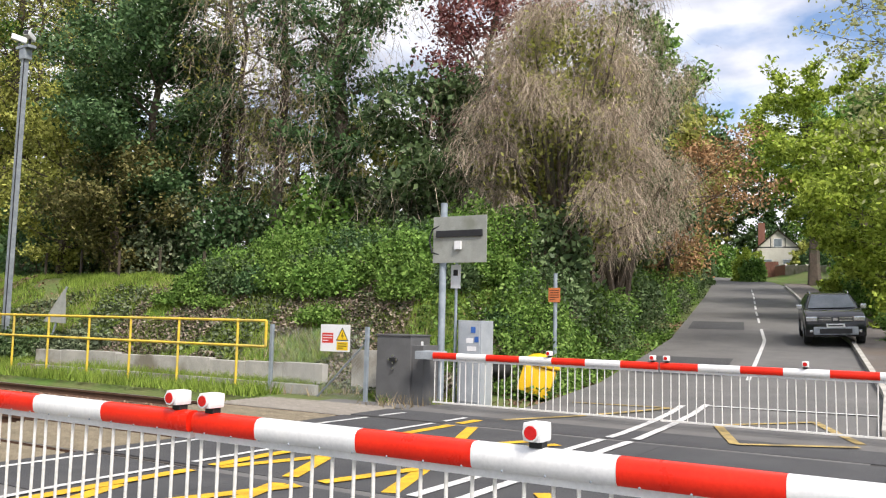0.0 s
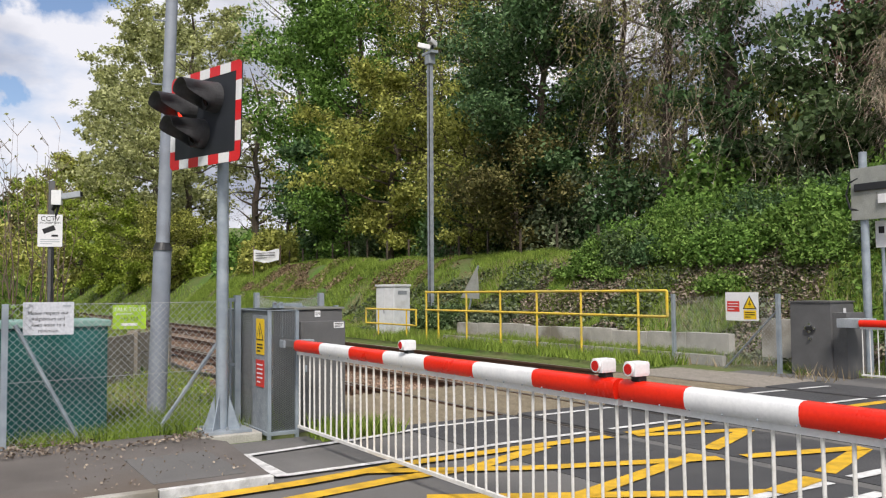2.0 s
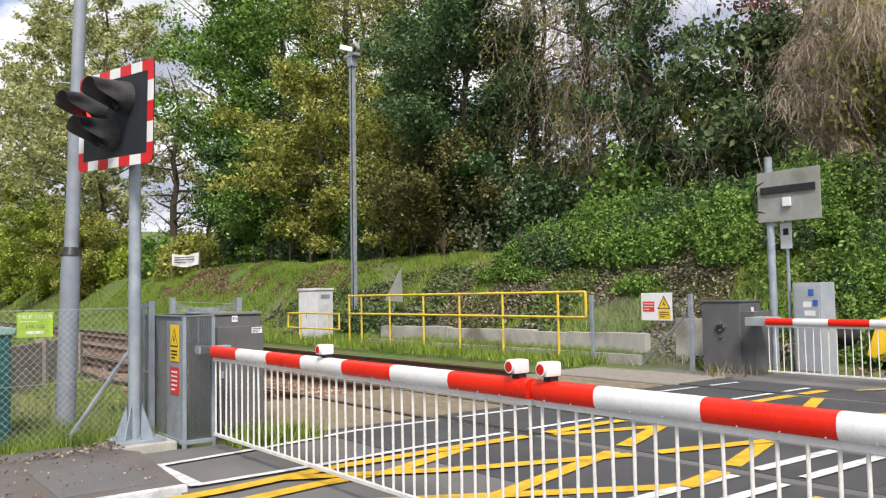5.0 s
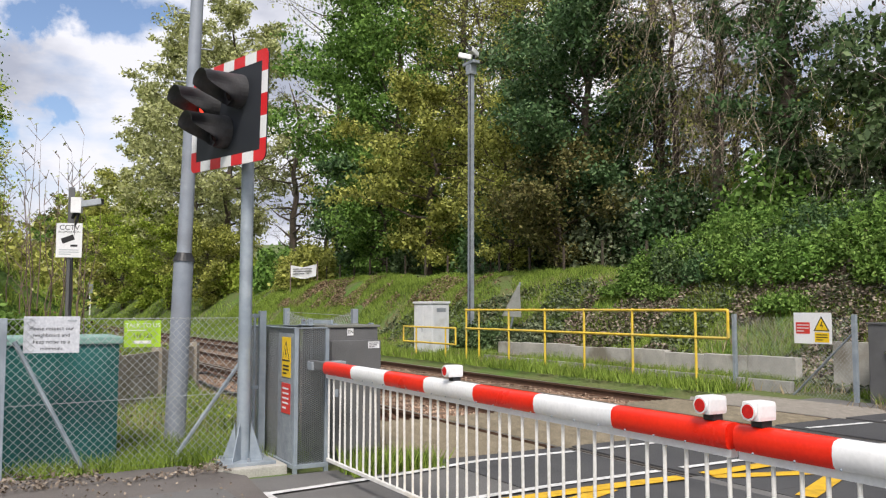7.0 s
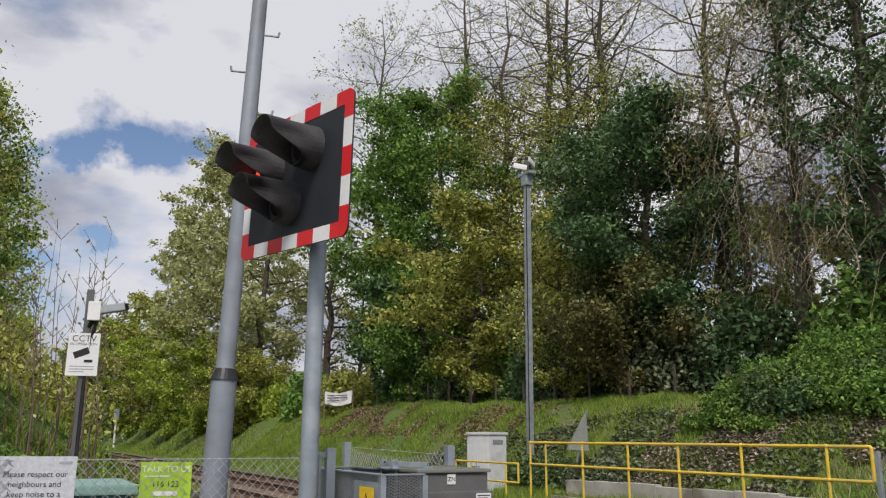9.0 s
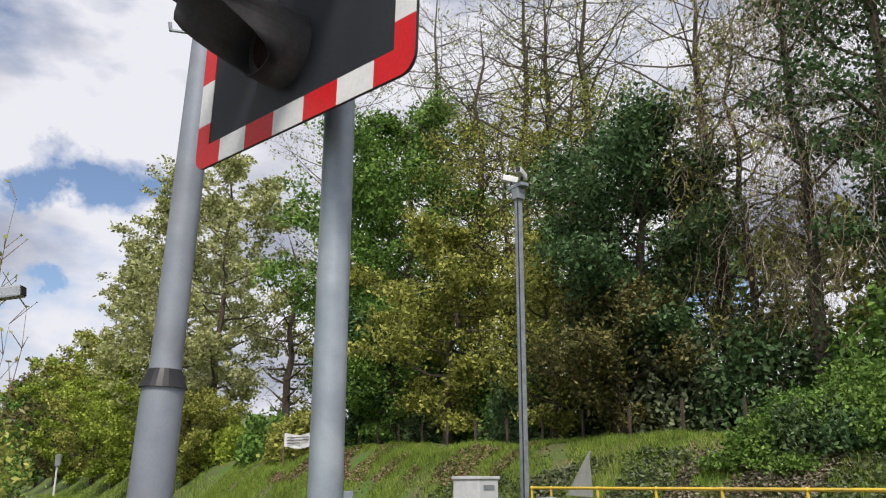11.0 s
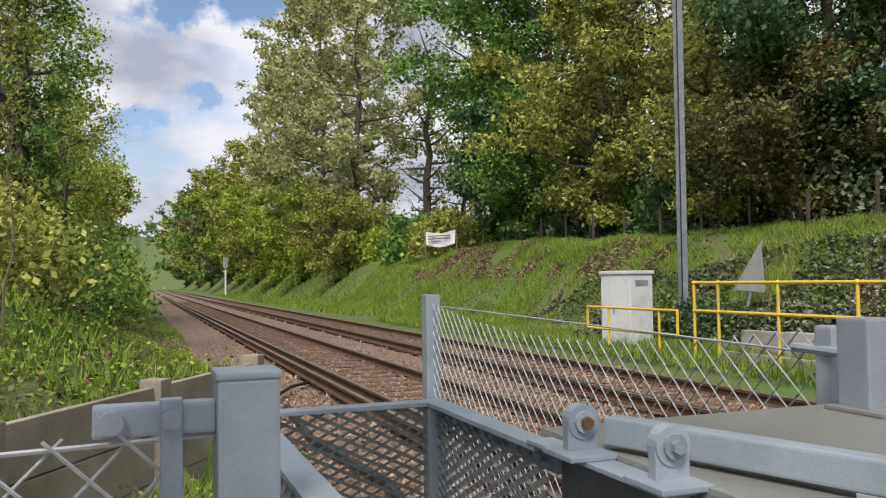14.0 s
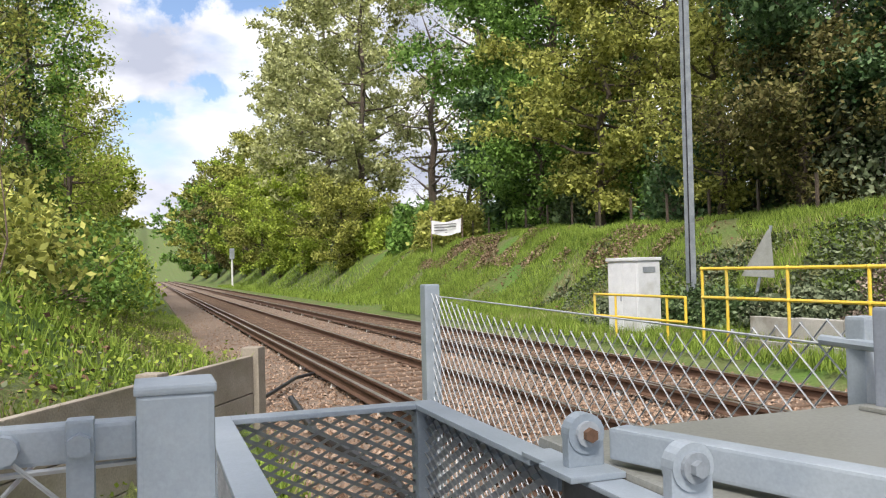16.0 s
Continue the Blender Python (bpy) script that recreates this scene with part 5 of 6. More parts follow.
# concrete panel wall holding the near bank
cw = thing("retaining_wall", "stained concrete panel wall between slotted posts", "wall", kind="structure")
wa, wb = Vector((-15.6, 3.0, 0)), Vector((-9.4, -0.66, 0))
wd = (wb - wa)
for i in range(5):
    p = wa + wd * (i / 4)
    q = wa + wd * ((i + 1) / 4)
    ang = math.degrees(math.atan2(wd.y, wd.x))
    top_z = 0.88 - 0.02 * i
    part("post", boxes((-0.08, 0.08, -0.09, 0.09, -0.2, top_z + 0.05), bevel=0.012), M["concrete_old"], cw, "", pose(p.x, p.y, 0, 0, 0, ang))
    if i < 4:
        ln = wd.length / 4
        for k in range(3):
            part("panel", boxes((0.085, ln - 0.085, -0.035, 0.035, -0.2 + k * 0.355, -0.2 + k * 0.355 + 0.345), bevel=0.008), M["concrete_old"], cw, "", pose(p.x, p.y, 0, 0, 0, ang))
# cables beside the track
part_c = thing("cable_run", "black lineside cable lying on ballast", "cable")
part("cable", pipe([(-19, 3.9, -0.10), (-16.5, 3.75, -0.10), (-14.2, 3.95, -0.09), (-12.6, 3.8, -0.09), (-11.6, 4.3, -0.1)], 0.045, 8), M["black"], part_c)
part("cable", pipe([(-22, 4.9, -0.12), (-21, 4.3, -0.08), (-20.0, 3.9, -0.08), (-19, 3.5, -0.08)], 0.03, 8), M["black"], part_c)

# ---- plants ----
def unit(a):
    return a / np.maximum(np.linalg.norm(a, axis=-1, keepdims=True), 1e-9)


def leaf_quads(c, size, rng, droop=0.0, long=1.5, up=0.35):
    """Small folded leaves at the points c."""
    n = len(c)
    nor = rng.normal(size=(n, 3))
    nor[:, 2] += up * 2
    nor = unit(nor)
    t = rng.normal(size=(n, 3))
    t[:, 2] -= droop * 2
    u = unit(t - nor * np.sum(t * nor, 1, keepdims=True))
    v = np.cross(nor, u)
    s = size * rng.uniform(0.6, 1.35, (n, 1))
    a, b = u * s * long * 0.5, v * s * 0.42
    q = np.stack([c - a, c + b * 1.0 - a * 0.1, c + a, c - b - a * 0.1], 1)
    return q.reshape(-1, 3)


def limbs_mesh(segs, k=5):
    """Tapered prisms for (p, q, r0, r1)."""
    segs = [s for s in segs if (np.linalg.norm(s[1] - s[0]) > 1e-4)]
    p = np.array([s[0] for s in segs])
    q = np.array([s[1] for s in segs])
    r0 = np.array([s[2] for s in segs])[:, None]
    r1 = np.array([s[3] for s in segs])[:, None]
    d = unit(q - p)
    ref = np.where(np.abs(d[:, 2:3]) > 0.9, np.array([[1.0, 0, 0]]), np.array([[0, 0, 1.0]]))
    u = unit(np.cross(d, ref))
    v = np.cross(d, u)
    out = []
    for i in range(k):
        a0, a1 = 2 * math.pi * i / k, 2 * math.pi * (i + 1) / k
        e0 = u * math.cos(a0) + v * math.sin(a0)
        e1 = u * math.cos(a1) + v * math.sin(a1)
        out.append(np.stack([p + e0 * r0, p + e1 * r0, q + e1 * r1, q + e0 * r1], 1))
    return np.concatenate(out).reshape(-1, 3)


def tree(x, y, h, spread, base, leaf, n, size, seed, label, trunk_r=0.22, name="tree", droop=0.0, shape="round", clump=0.55, ivy=0, twigs=False, lean=(0, 0), vines=0):
    rng = np.random.default_rng(seed)
    if -46 < x < -13 and y < 26:
        n, size = int(n * 1.5), size * 0.84
    z0 = land(x, y) - 0.15
    g = thing(name, label, "tree", pose(x, y, z0))
    segs, tips = [], []
    pts = [np.array([0.0, 0, 0])]
    k = 9
    for i in range(1, k + 1):
        pts.append(np.array([lean[0] * i / k + rng.normal(0, 0.10) * i * 0.3, lean[1] * i / k + rng.normal(0, 0.10) * i * 0.3, h * 0.93 * i / k]))
    rad = lambda f: trunk_r * (1 - f) ** 0.8 + 0.02
    for i in range(k):
        segs.append((pts[i], pts[i + 1], rad(i / k) * (1.25 if i == 0 else 1), rad((i + 1) / k)))

    def at(f):
        f = min(max(f, 0), 0.999) * k
        i = int(f)
        return pts[i] + (pts[i + 1] - pts[i]) * (f - i)

    nl = int(16 + h)
    for i in range(nl):
        f = base + (1 - base) * (i + rng.uniform(0, 0.8)) / nl
        if shape == "round":
            prof = math.sin(math.pi * min(max((f - base) / (1.04 - base), 0.06), 1)) ** 0.6
        elif shape == "cone":
            prof = (1.02 - f) / (1.02 - base) * 0.9 + 0.1
        else:
            prof = 0.5 + 0.5 * rng.uniform()
        ln = spread * prof * rng.uniform(0.75, 1.15)
        a = i * 2.4 + rng.uniform(-0.4, 0.4)
        d = np.array([math.cos(a), math.sin(a), rng.uniform(-0.05, 0.55) - droop * 0.4])
        s = at(f * 0.93)
        r = max(trunk_r * 0.42 * (1 - f) + 0.018, 0.018)
        p = s
        m = 4
        for j in range(m):
            d = d / np.linalg.norm(d) + rng.normal(0, 0.16, 3) + np.array([0, 0, 0.08 - droop * 0.15])
            q = p + d / np.linalg.norm(d) * ln / m
            segs.append((p, q, r * (1 - j / m) + 0.008, r * (1 - (j + 1) / m) + 0.007))
            for _ in range(3 if j else 1):
                dd = d / np.linalg.norm(d) + rng.normal(0, 0.65, 3)
                e = q + dd / np.linalg.norm(dd) * ln * rng.uniform(0.16, 0.34)
                segs.append((q, e, 0.012, 0.005))
                tips.append((q, e))
                if twigs:
                    for _ in range(3):
                        d3 = dd + rng.normal(0, 0.5, 3)
                        e3 = e + d3 / np.linalg.norm(d3) * rng.uniform(0.3, 0.8)
                        segs.append((e, e3, 0.005, 0.003))
                        tips.append((e, e3))
            p = q
        tips.append((p, p + d * 0.2))
    ob = new("trunk", fast_mesh("trunk", limbs_mesh(segs), 4, M["bark"]))
    ob.parent = g
    T0, T1 = np.array([t[0] for t in tips]), np.array([t[1] for t in tips])
    if n:
        idx = rng.integers(0, len(tips), n)
        c = T0[idx] + (T1 - T0)[idx] * rng.uniform(0.1, 1.2, (n, 1)) + rng.normal(0, clump * 0.55, (n, 3)) * np.array([1, 1, 0.55])
        ob = new("crown", fast_mesh("crown", leaf_quads(c, size, rng, droop), 4, leaf))
        ob.parent = g
    if ivy:
        hh = rng.uniform(0, 0.8, ivy) ** 1.1
        c = np.array([at(f) for f in hh])
        a = rng.uniform(0, 6.28, ivy)
        rr = np.abs(rng.normal(0, 1, ivy)) * 0.30 + trunk_r * (1 - hh)
        bulge = 1 + 0.8 * np.sin(hh * 19 + a)
        c += np.stack([np.cos(a) * rr * bulge, np.sin(a) * rr * bulge, rng.normal(0, 0.1, ivy)], 1)
        ob = new("ivy", fast_mesh("ivy", leaf_quads(c, 0.11, rng, 0.4, 1.2), 4, L["ivy"]))
        ob.parent = g
        ob["label"] = "dark ivy round the trunk"
    if vines:
        ob = new("hanging_vine", fast_mesh("hanging_vine", strands(T1[rng.integers(0, len(T1), vines)], rng, (0.8, 3.0), 0.6, 0.006), 4, L["vine"]))
        ob.parent = g
        ob["label"] = "brown leafless hanging vine"
    return g


def strands(start, rng, lens, wander, w=0.008, k=5):
    """Hanging ribbons from the start points."""
    n = len(start)
    p = start.copy()
    d = unit(np.stack([rng.normal(0, wander, n), rng.normal(0, wander, n), rng.uniform(-0.6, 0.2, n)], 1))
    ln = rng.uniform(*lens, (n, 1)) / k
    side = unit(np.stack([rng.normal(size=n), rng.normal(size=n), np.zeros(n)], 1)) * w
    out = []
    for _ in range(k):
        d = unit(d + np.array([0, 0, -0.30]) + rng.normal(0, 0.30, (n, 3)))
        q = p + d * ln
        out.append(np.stack([p - side, p + side, q + side * 0.85, q - side * 0.85], 1))
        p = q
    return np.concatenate(out).reshape(-1, 3)


def bush(x, y, rx, ry, rz, leaf, n, size, seed, label, name="bush", z=None, inner=0.55, droop=0.0, sprigs=40):
    """A thicket: leaves over a lumpy mound, with stems inside."""
    rng = np.random.default_rng(seed)
    z0 = land(x, y) - 0.1 if z is None else z
    g = thing(name, label, "bush", pose(x, y, z0))
    a = rng.uniform(0, 6.28, n)
    t = np.arccos(rng.uniform(-0.15, 1.0, n))
    d = np.stack([np.sin(t) * np.cos(a), np.sin(t) * np.sin(a), np.cos(t)], 1)
    lump = 1 + 0.20 * np.sin(d[:, 0] * 5 + seed) * np.cos(d[:, 1] * 6 + seed * 2) + 0.14 * np.sin(d[:, 2] * 9 + d[:, 0] * 11)
    r = (inner + (1 - inner) * rng.uniform(0, 1, n) ** 0.5) * lump
    c = d * r[:, None] * np.array([rx, ry, rz]) + rng.normal(0, 0.07, (n, 3))
    ob = new("foliage", fast_mesh("foliage", leaf_quads(c, size, rng, droop), 4, leaf))
    ob.parent = g
    segs = []
    for i in range(sprigs):
        e = c[i]
        b = np.array([e[0] * 0.25, e[1] * 0.25, 0.0])
        mid = (b + e) / 2 + rng.normal(0, 0.1, 3)
        segs += [(b, mid, 0.018, 0.012), (mid, e, 0.012, 0.004)]
    ob = new("stem", fast_mesh("stem", limbs_mesh(segs, 4), 4, M["twig"]))
    ob.parent = g
    return g


def scatter(name, n, area, mat, h, seed, label, kind="grass", keep=None, floor=-9.0, w=0.012, flat=False, size=0.08, lift=0.0):
    """Blades or leaves on the ground inside area = x0, x1, y0, y1."""
    rng = np.random.default_rng(seed)
    x0, x1, y0, y1 = area
    x, y = rng.uniform(x0, x1, n), rng.uniform(y0, y1, n)
    patch = np.array([noise.noise((a * 0.5, b * 0.5, seed)) for a, b in zip(x, y)])
    ok = patch > (-0.25 if keep is None else keep)
    if name.startswith("road_"):
        ok &= np.array([a < road_x(b) - HALF - 0.12 for a, b in zip(x, y)])
    x, y = x[ok], y[ok]
    z = np.array([max(land(a, b), floor) for a, b in zip(x, y)])
    c = np.stack([x, y, z], 1)
    n = len(c)
    if flat:
        c[:, 2] += lift * rng.uniform(0, 1, n) + 0.02
        v, k = leaf_quads(c, size, rng, 0.2, 1.2, 0.9), 4
    else:
        hh = h * rng.uniform(0.4, 1.25, (n, 1)) * (1 + 0.8 * patch[ok][:, None])
        tip = np.concatenate([rng.normal(0, 0.38, (n, 2)), np.ones((n, 1))], 1) * hh
        a = rng.uniform(0, 3.14, n)
        s = np.stack([np.cos(a), np.sin(a), np.zeros(n)], 1) * w
        v, k = np.stack([c - s, c + s, c + tip], 1).reshape(-1, 3), 3
    ob = new(name, fast_mesh(name, v, k, mat))
    return tagged(ob, label, kind, kind="stuff")


# trees along the top of the far bank, from the road towards the distance
tree(-12.7, 22.0, 6.6, 2.6, 0.06, L["ivy"], 11000, 0.15, 11, "tall tree wrapped in dark ivy on the bank", 0.34, ivy=5000, shape="round", clump=0.7, vines=500)
tree(-16.6, 21.4, 19.0, 2.5, 0.10, L["holly"], 13000, 0.14, 12, "tall dark evergreen tree with hanging brown vines", 0.3, ivy=6000, vines=1600)
tree(-19.6, 21.6, 19.0, 2.6, 0.25, L["olive"], 1800, 0.12, 13, "thin tree with young leaves and brown vines", 0.2, vines=2600, ivy=2500, twigs=True)
tree(-22.4, 22.4, 16.0, 2.4, 0.2, L["olive"], 2600, 0.12, 36, "slim tree with sparse yellow-green leaves", 0.16, vines=900, twigs=True)
tree(-25.6, 20.7, 12.6, 3.6, 0.12, L["holly"], 34000, 0.15, 14, "broad dark holly tree on the bank", 0.26, shape="round", clump=0.8)
tree(-25.4, 19.1, 5.4, 2.5, 0.05, L["bronze"], 9000, 0.12, 15, "low bronze-leaved maple under the trees", 0.12)
tree(-29.4, 19.6, 9.0, 2.6, 0.06, L["olive"], 7500, 0.13, 16, "young yellow-green maple on the bank", 0.13)
tree(-31.0, 22.4, 17.5, 4.0, 0.2, L["olive"], 6500, 0.13, 17, "tall tree with yellow-green spring leaves", 0.22, twigs=True)
tree(-37.6, 20.0, 11.0, 4.6, 0.08, L["olive"], 17000, 0.17, 18, "layered maple with yellow-green drooping leaves", 0.2, droop=0.28)
tree(-36.5, 22.5, 18.0, 4.2, 0.2, L["olive"], 7000, 0.14, 37, "tall tree with sparse young leaves", 0.22, twigs=True)
tree(-45.5, 22.2, 22.5, 5.4, 0.10, L["fresh"], 32000, 0.20, 20, "dense bright green tree on the bank", 0.32, clump=0.9)
tree(-53.5, 22.4, 21.0, 5.0, 0.22, L["fresh"], 22000, 0.21, 21, "dense bright green tree behind the banner", 0.3, clump=0.9)
tree(-47.5, 20.6, 9.5, 3.6, 0.03, L["holly"], 15000, 0.18, 38, "dark evergreen understorey tree on the bank", 0.22)
tree(-43.0, 20.0, 6.0, 3.0, 0.03, L["fresh"], 9000, 0.17, 39, "dark green young tree on the bank", 0.16)
tree(-59.5, 20.2, 17.0, 4.0, 0.15, L["pale"], 0, 0.1, 22, "bare leafless tree beside the banner", 0.32, twigs=True)
tree(-61.0, 24.5, 36.0, 7.0, 0.35, L["pale"], 2500, 0.16, 24, "tall bare tree with a few young leaves", 0.28, twigs=True)
tree(-71.0, 18.3, 29.0, 6.0, 0.05, L["pale"], 26000, 0.24, 23, "tall tree with pale young leaves", 0.3, twigs=True)
tree(-83.0, 18.0, 29.0, 6.6, 0.05, L["pale"], 22000, 0.27, 34, "tall tree with pale young leaves", 0.3, twigs=True)
tree(-96.0, 17.8, 27.0, 5.6, 0.05, L["pale"], 15000, 0.31, 35, "tall tree with pale young leaves", 0.28, twigs=True)
tree(-68.0, 15.8, 6.5, 3.6, 0.04, L["olive"], 15300, 0.14, 25, "low olive-green tree beside the railway", 0.2)
tree(-82.0, 15.6, 9.0, 4.6, 0.04, L["lime"], 15300, 0.17, 26, "lime-green tree beside the railway", 0.2)
tree(-96.0, 15.4, 14.0, 5.0, 0.04, L["lime"], 18700, 0.20, 40, "lime-green tree beside the railway", 0.2)
tree(-112.0, 15.6, 19.5, 6.0, 0.04, L["olive"], 23800, 0.24, 27, "olive-green tree beside the railway", 0.2)
tree(-130.0, 15.6, 20.5, 7.0, 0.04, L["lime"], 18700, 0.27, 28, "lime-green tree beside the railway", 0.2)
tree(-150.0, 15.5, 21.0, 7.5, 0.04, L["bronze"], 8000, 0.42, 29, "brownish tree beside the railway", 0.2, twigs=True)
tree(-176.0, 15.2, 22.0, 8.5, 0.04, L["fresh"], 9000, 0.50, 30, "green tree far down the line", 0.25)
tree(-210.0, 15.0, 23.0, 10.0, 0.04, L["olive"], 8000, 0.58, 31, "green tree far down the line", 0.25)
tree(-265.0, 14.8, 24.0, 12.0, 0.04, L["fresh"], 7000, 0.7, 32, "green tree far down the line", 0.25)
# second row that closes the wood
for i, x in enumerate((-23, -29, -35, -42, -49, -58, -70)):
    tree(x - 1.0, 27.5 + (i % 3) * 1.6, (8.0 if x > -40 else 12.0) + (i * 7 % 4) * 0.6, 4.2, 0.02, (L["olive"], L["fresh"], L["holly"])[i % 3], 5200, 0.22, 60 + i, "dark tree deeper in the wood", 0.25, ivy=1200)
tree(-14.6, 27.0, 6.0, 3.4, 0.02, L["fresh"], 6000, 0.2, 90, "low tree deeper in the wood", 0.2)
tree(-19.0, 27.5, 6.5, 3.4, 0.02, L["olive"], 5000, 0.2, 91, "low tree deeper in the wood", 0.2)
for i, (x, y, h) in enumerate(((-25.2, 24.4, 21), (-31.4, 23.8, 25), (-35.0, 24.2, 26), (-40.6, 24.0, 26), (-48.5, 25.5, 34), (-40.0, 26.5, 33))):
    tree(x, y, h, 5.0, 0.42, L["olive"], 900, 0.12, 94 + i, "tall nearly bare tree with ivy on its trunk", 0.32, ivy=4200, twigs=True)
# dark undergrowth along the top of the far bank
for i in range(16):
    x = -9.0 - i * 2.6
    bush(x, 20.6 + (i * 5 % 3) * 0.9, 2.1, 1.4, 2.6 + (i * 3 % 4) * 0.45, L[("ivy", "holly", "ivy_pale", "fresh")[i % 4]], 4200, 0.15, 400 + i, "dark undergrowth below the trees on the bank", "undergrowth")
for i in range(10):
    x = -52.0 - i * (5.5 + i * 0.9)
    bush(x, 18.6, 3.4 + 0.4 * i, 1.8, 2.6 + 0.2 * i, L[("olive", "fresh", "lime", "ivy_pale")[i % 4]], 4500, 0.20 + 0.02 * i, 430 + i, "dense shrub along the trackside fence", "undergrowth")
# trees on the near side bank
tree(-42.0, -2.3, 15.5, 1.7, 0.04, L["fresh"], 11000, 0.14, 40, "ivy-clad tree column on the near bank", 0.30, ivy=9000, twigs=True)
tree(-35.5, -2.6, 12.0, 1.8, 0.08, L["olive"], 8000, 0.11, 49, "young leafy tree high on the near bank", 0.15, twigs=True, ivy=3000)
tree(-24.0, -3.4, 14.0, 2.0, 0.15, L["olive"], 6500, 0.10, 50, "ivy-clad leafy tree on the near bank", 0.18, ivy=5000)
tree(-49.0, -1.4, 14.0, 2.0, 0.12, L["lime"], 5000, 0.14, 41, "thin birch with small spring leaves", 0.14, twigs=True, droop=0.2)
tree(-58.0, -2.2, 11.0, 2.6, 0.06, L["olive"], 9000, 0.14, 42, "young tree with small spring leaves", 0.14, twigs=True)
tree(-70.0, -2.8, 9.0, 3.2, 0.04, L["lime"], 9000, 0.17, 43, "young tree beside the railway", 0.14, twigs=True)
tree(-80.0, -2.5, 9.0, 4.2, 0.04, L["lime"], 9000, 0.22, 44, "young tree beside the railway", 0.14)
tree(-100.0, -3.5, 9.0, 5.0, 0.04, L["olive"], 9000, 0.3, 45, "trackside tree far down the line", 0.18)
tree(-17.0, -9.5, 12.0, 3.6, 0.06, L["olive"], 12000, 0.16, 46, "dark ivy-clad tree on the near bank", 0.3, ivy=4000)
def sapling(x, y, h, seed):
    """A clump of thin upright stems with short side twigs."""
    rng = np.random.default_rng(seed)
    g = thing("sapling", "thin leafless sapling stems on the near bank", "sapling", pose(x, y, land(x, y) - 0.1))
    buds = []
    for _ in range(3):
        q = np.array([rng.normal(0, 0.06), rng.normal(0, 0.06), 0.0])
        top = h * rng.uniform(0.65, 1.0)
        segs = []
        for k in range(7):
            e = q + np.array([rng.normal(0, 0.035), rng.normal(0, 0.035), top / 7])
            segs.append((q, e, 0.012 * (1 - k / 8), 0.012 * (1 - (k + 1) / 8)))
            if k > 1:
                for _ in range(2):
                    a = rng.uniform(0, 6.28)
                    tip = e + np.array([math.cos(a), math.sin(a), 1.1]) * rng.uniform(0.08, 0.26)
                    segs.append((e, tip, 0.005, 0.003))
                    buds.append(tip)
            q = e
        ob = new("stem", fast_mesh("stem", limbs_mesh(segs, 4), 4, M["twig"]))
        ob.parent = g
    ob = new("leaves", fast_mesh("leaves", leaf_quads(np.array(buds), 0.045, rng), 4, L["pale"]))
    ob.parent = g


for i, (x, y, h) in enumerate(((-13.0, 0.05, 2.9), (-13.4, 0.35, 3.3), (-13.9, 0.62, 3.7), (-14.5, 0.15, 3.3), (-15.0, 0.85, 3.4), (-14.2, -0.25, 3.0), (-13.2, 0.72, 3.1))):
    sapling(x, y, h, 47 + 3 * i)
for i in range(12):
    x = -13.5 - 1.25 * i
    bush(x, -2.4 - 0.5 * (i % 3) + 0.10 * i, 1.3, 1.1, 0.45 + 0.12 * (i * 5 % 4), L[("ivy_pale", "olive", "bramble", "ivy")[i % 4]], 5200, 0.075, 700 + i, "ivy and bramble tangle on the near bank", "bank_tangle", droop=0.2)
for i, (x, y, rx, rz, lf) in enumerate(((-18.5, -0.6, 1.8, 1.5, "olive"), (-24.0, 0.2, 2.2, 1.6, "bramble"), (-30.0, 0.2, 2.4, 1.8, "lime"), (-38.0, 0.0, 2.8, 2.2, "bramble"), (-47.0, 0.4, 3.2, 2.3, "lime"), (-58.0, 0.2, 3.6, 2.4, "olive"), (-14.2, -2.2, 1.4, 0.9, "olive"), (-11.8, -3.4, 1.5, 1.2, "ivy_pale"), (-11.4, -1.6, 1.0, 0.7, "ivy_pale"), (-10.4, -2.6, 1.1, 0.8, "olive"), (-12.8, -0.9, 0.9, 0.6, "bramble"))):
    bush(x, y, rx, 1.8 if rx > 1.2 else 0.9, rz, L[lf], 8000, 0.07 if x > -30 else 0.10, 80 + i, "tangled shrub on the near bank", droop=0.2)

# bramble thicket on the upper half of the far bank, low mounds in front of it
rb = random.Random(7)
for i in range(30):
    x = -18.2 + 11.0 * (i + rb.random()) / 30
    back = i % 3
    y = (17.0, 17.9, 18.9)[back] + rb.uniform(-0.3, 0.4)
    r = rb.uniform(0.45, 0.95) + 0.18 * back
    bush(x, y, r * rb.uniform(1.0, 1.4), r, r * rb.uniform(0.8, 1.5), L[("bramble", "fresh", "bramble", "ivy", "bramble", "fresh", "holly")[i % 7]], 4200, 0.078, 600 + i, "bright green bramble mound on the bank", "bramble", inner=0.66, sprigs=25)
for i, (x, y, r, k) in enumerate(((-12.6, 16.0, 0.55, 0.6), (-17.0, 16.5, 0.6, 0.45), (-7.9, 17.4, 1.1, 0.8), (-10.3, 16.5, 0.6, 0.7), (-18.6, 16.6, 0.7, 0.4))):
    bush(x, y, r * 1.5, r, r * k, L["bramble"], 3200, 0.06, 160 + i, "low bramble mound on the grassy bank", "bramble", inner=0.6, sprigs=20)
for i, (x, y, rx, rz) in enumerate(((-20.6, 14.6, 1.3, 0.55), (-23.4, 14.4, 1.5, 0.7), (-25.4, 14.2, 1.3, 0.5), (-26.8, 14.6, 1.2, 0.35))):
    bush(x, y, rx, 0.9, rz, L[("ivy_pale", "ivy", "ivy", "ivy_pale")[i]], 6000, 0.085, 120 + i, "grey-green ivy mound on the bank", "ivy_mound", inner=0.7)

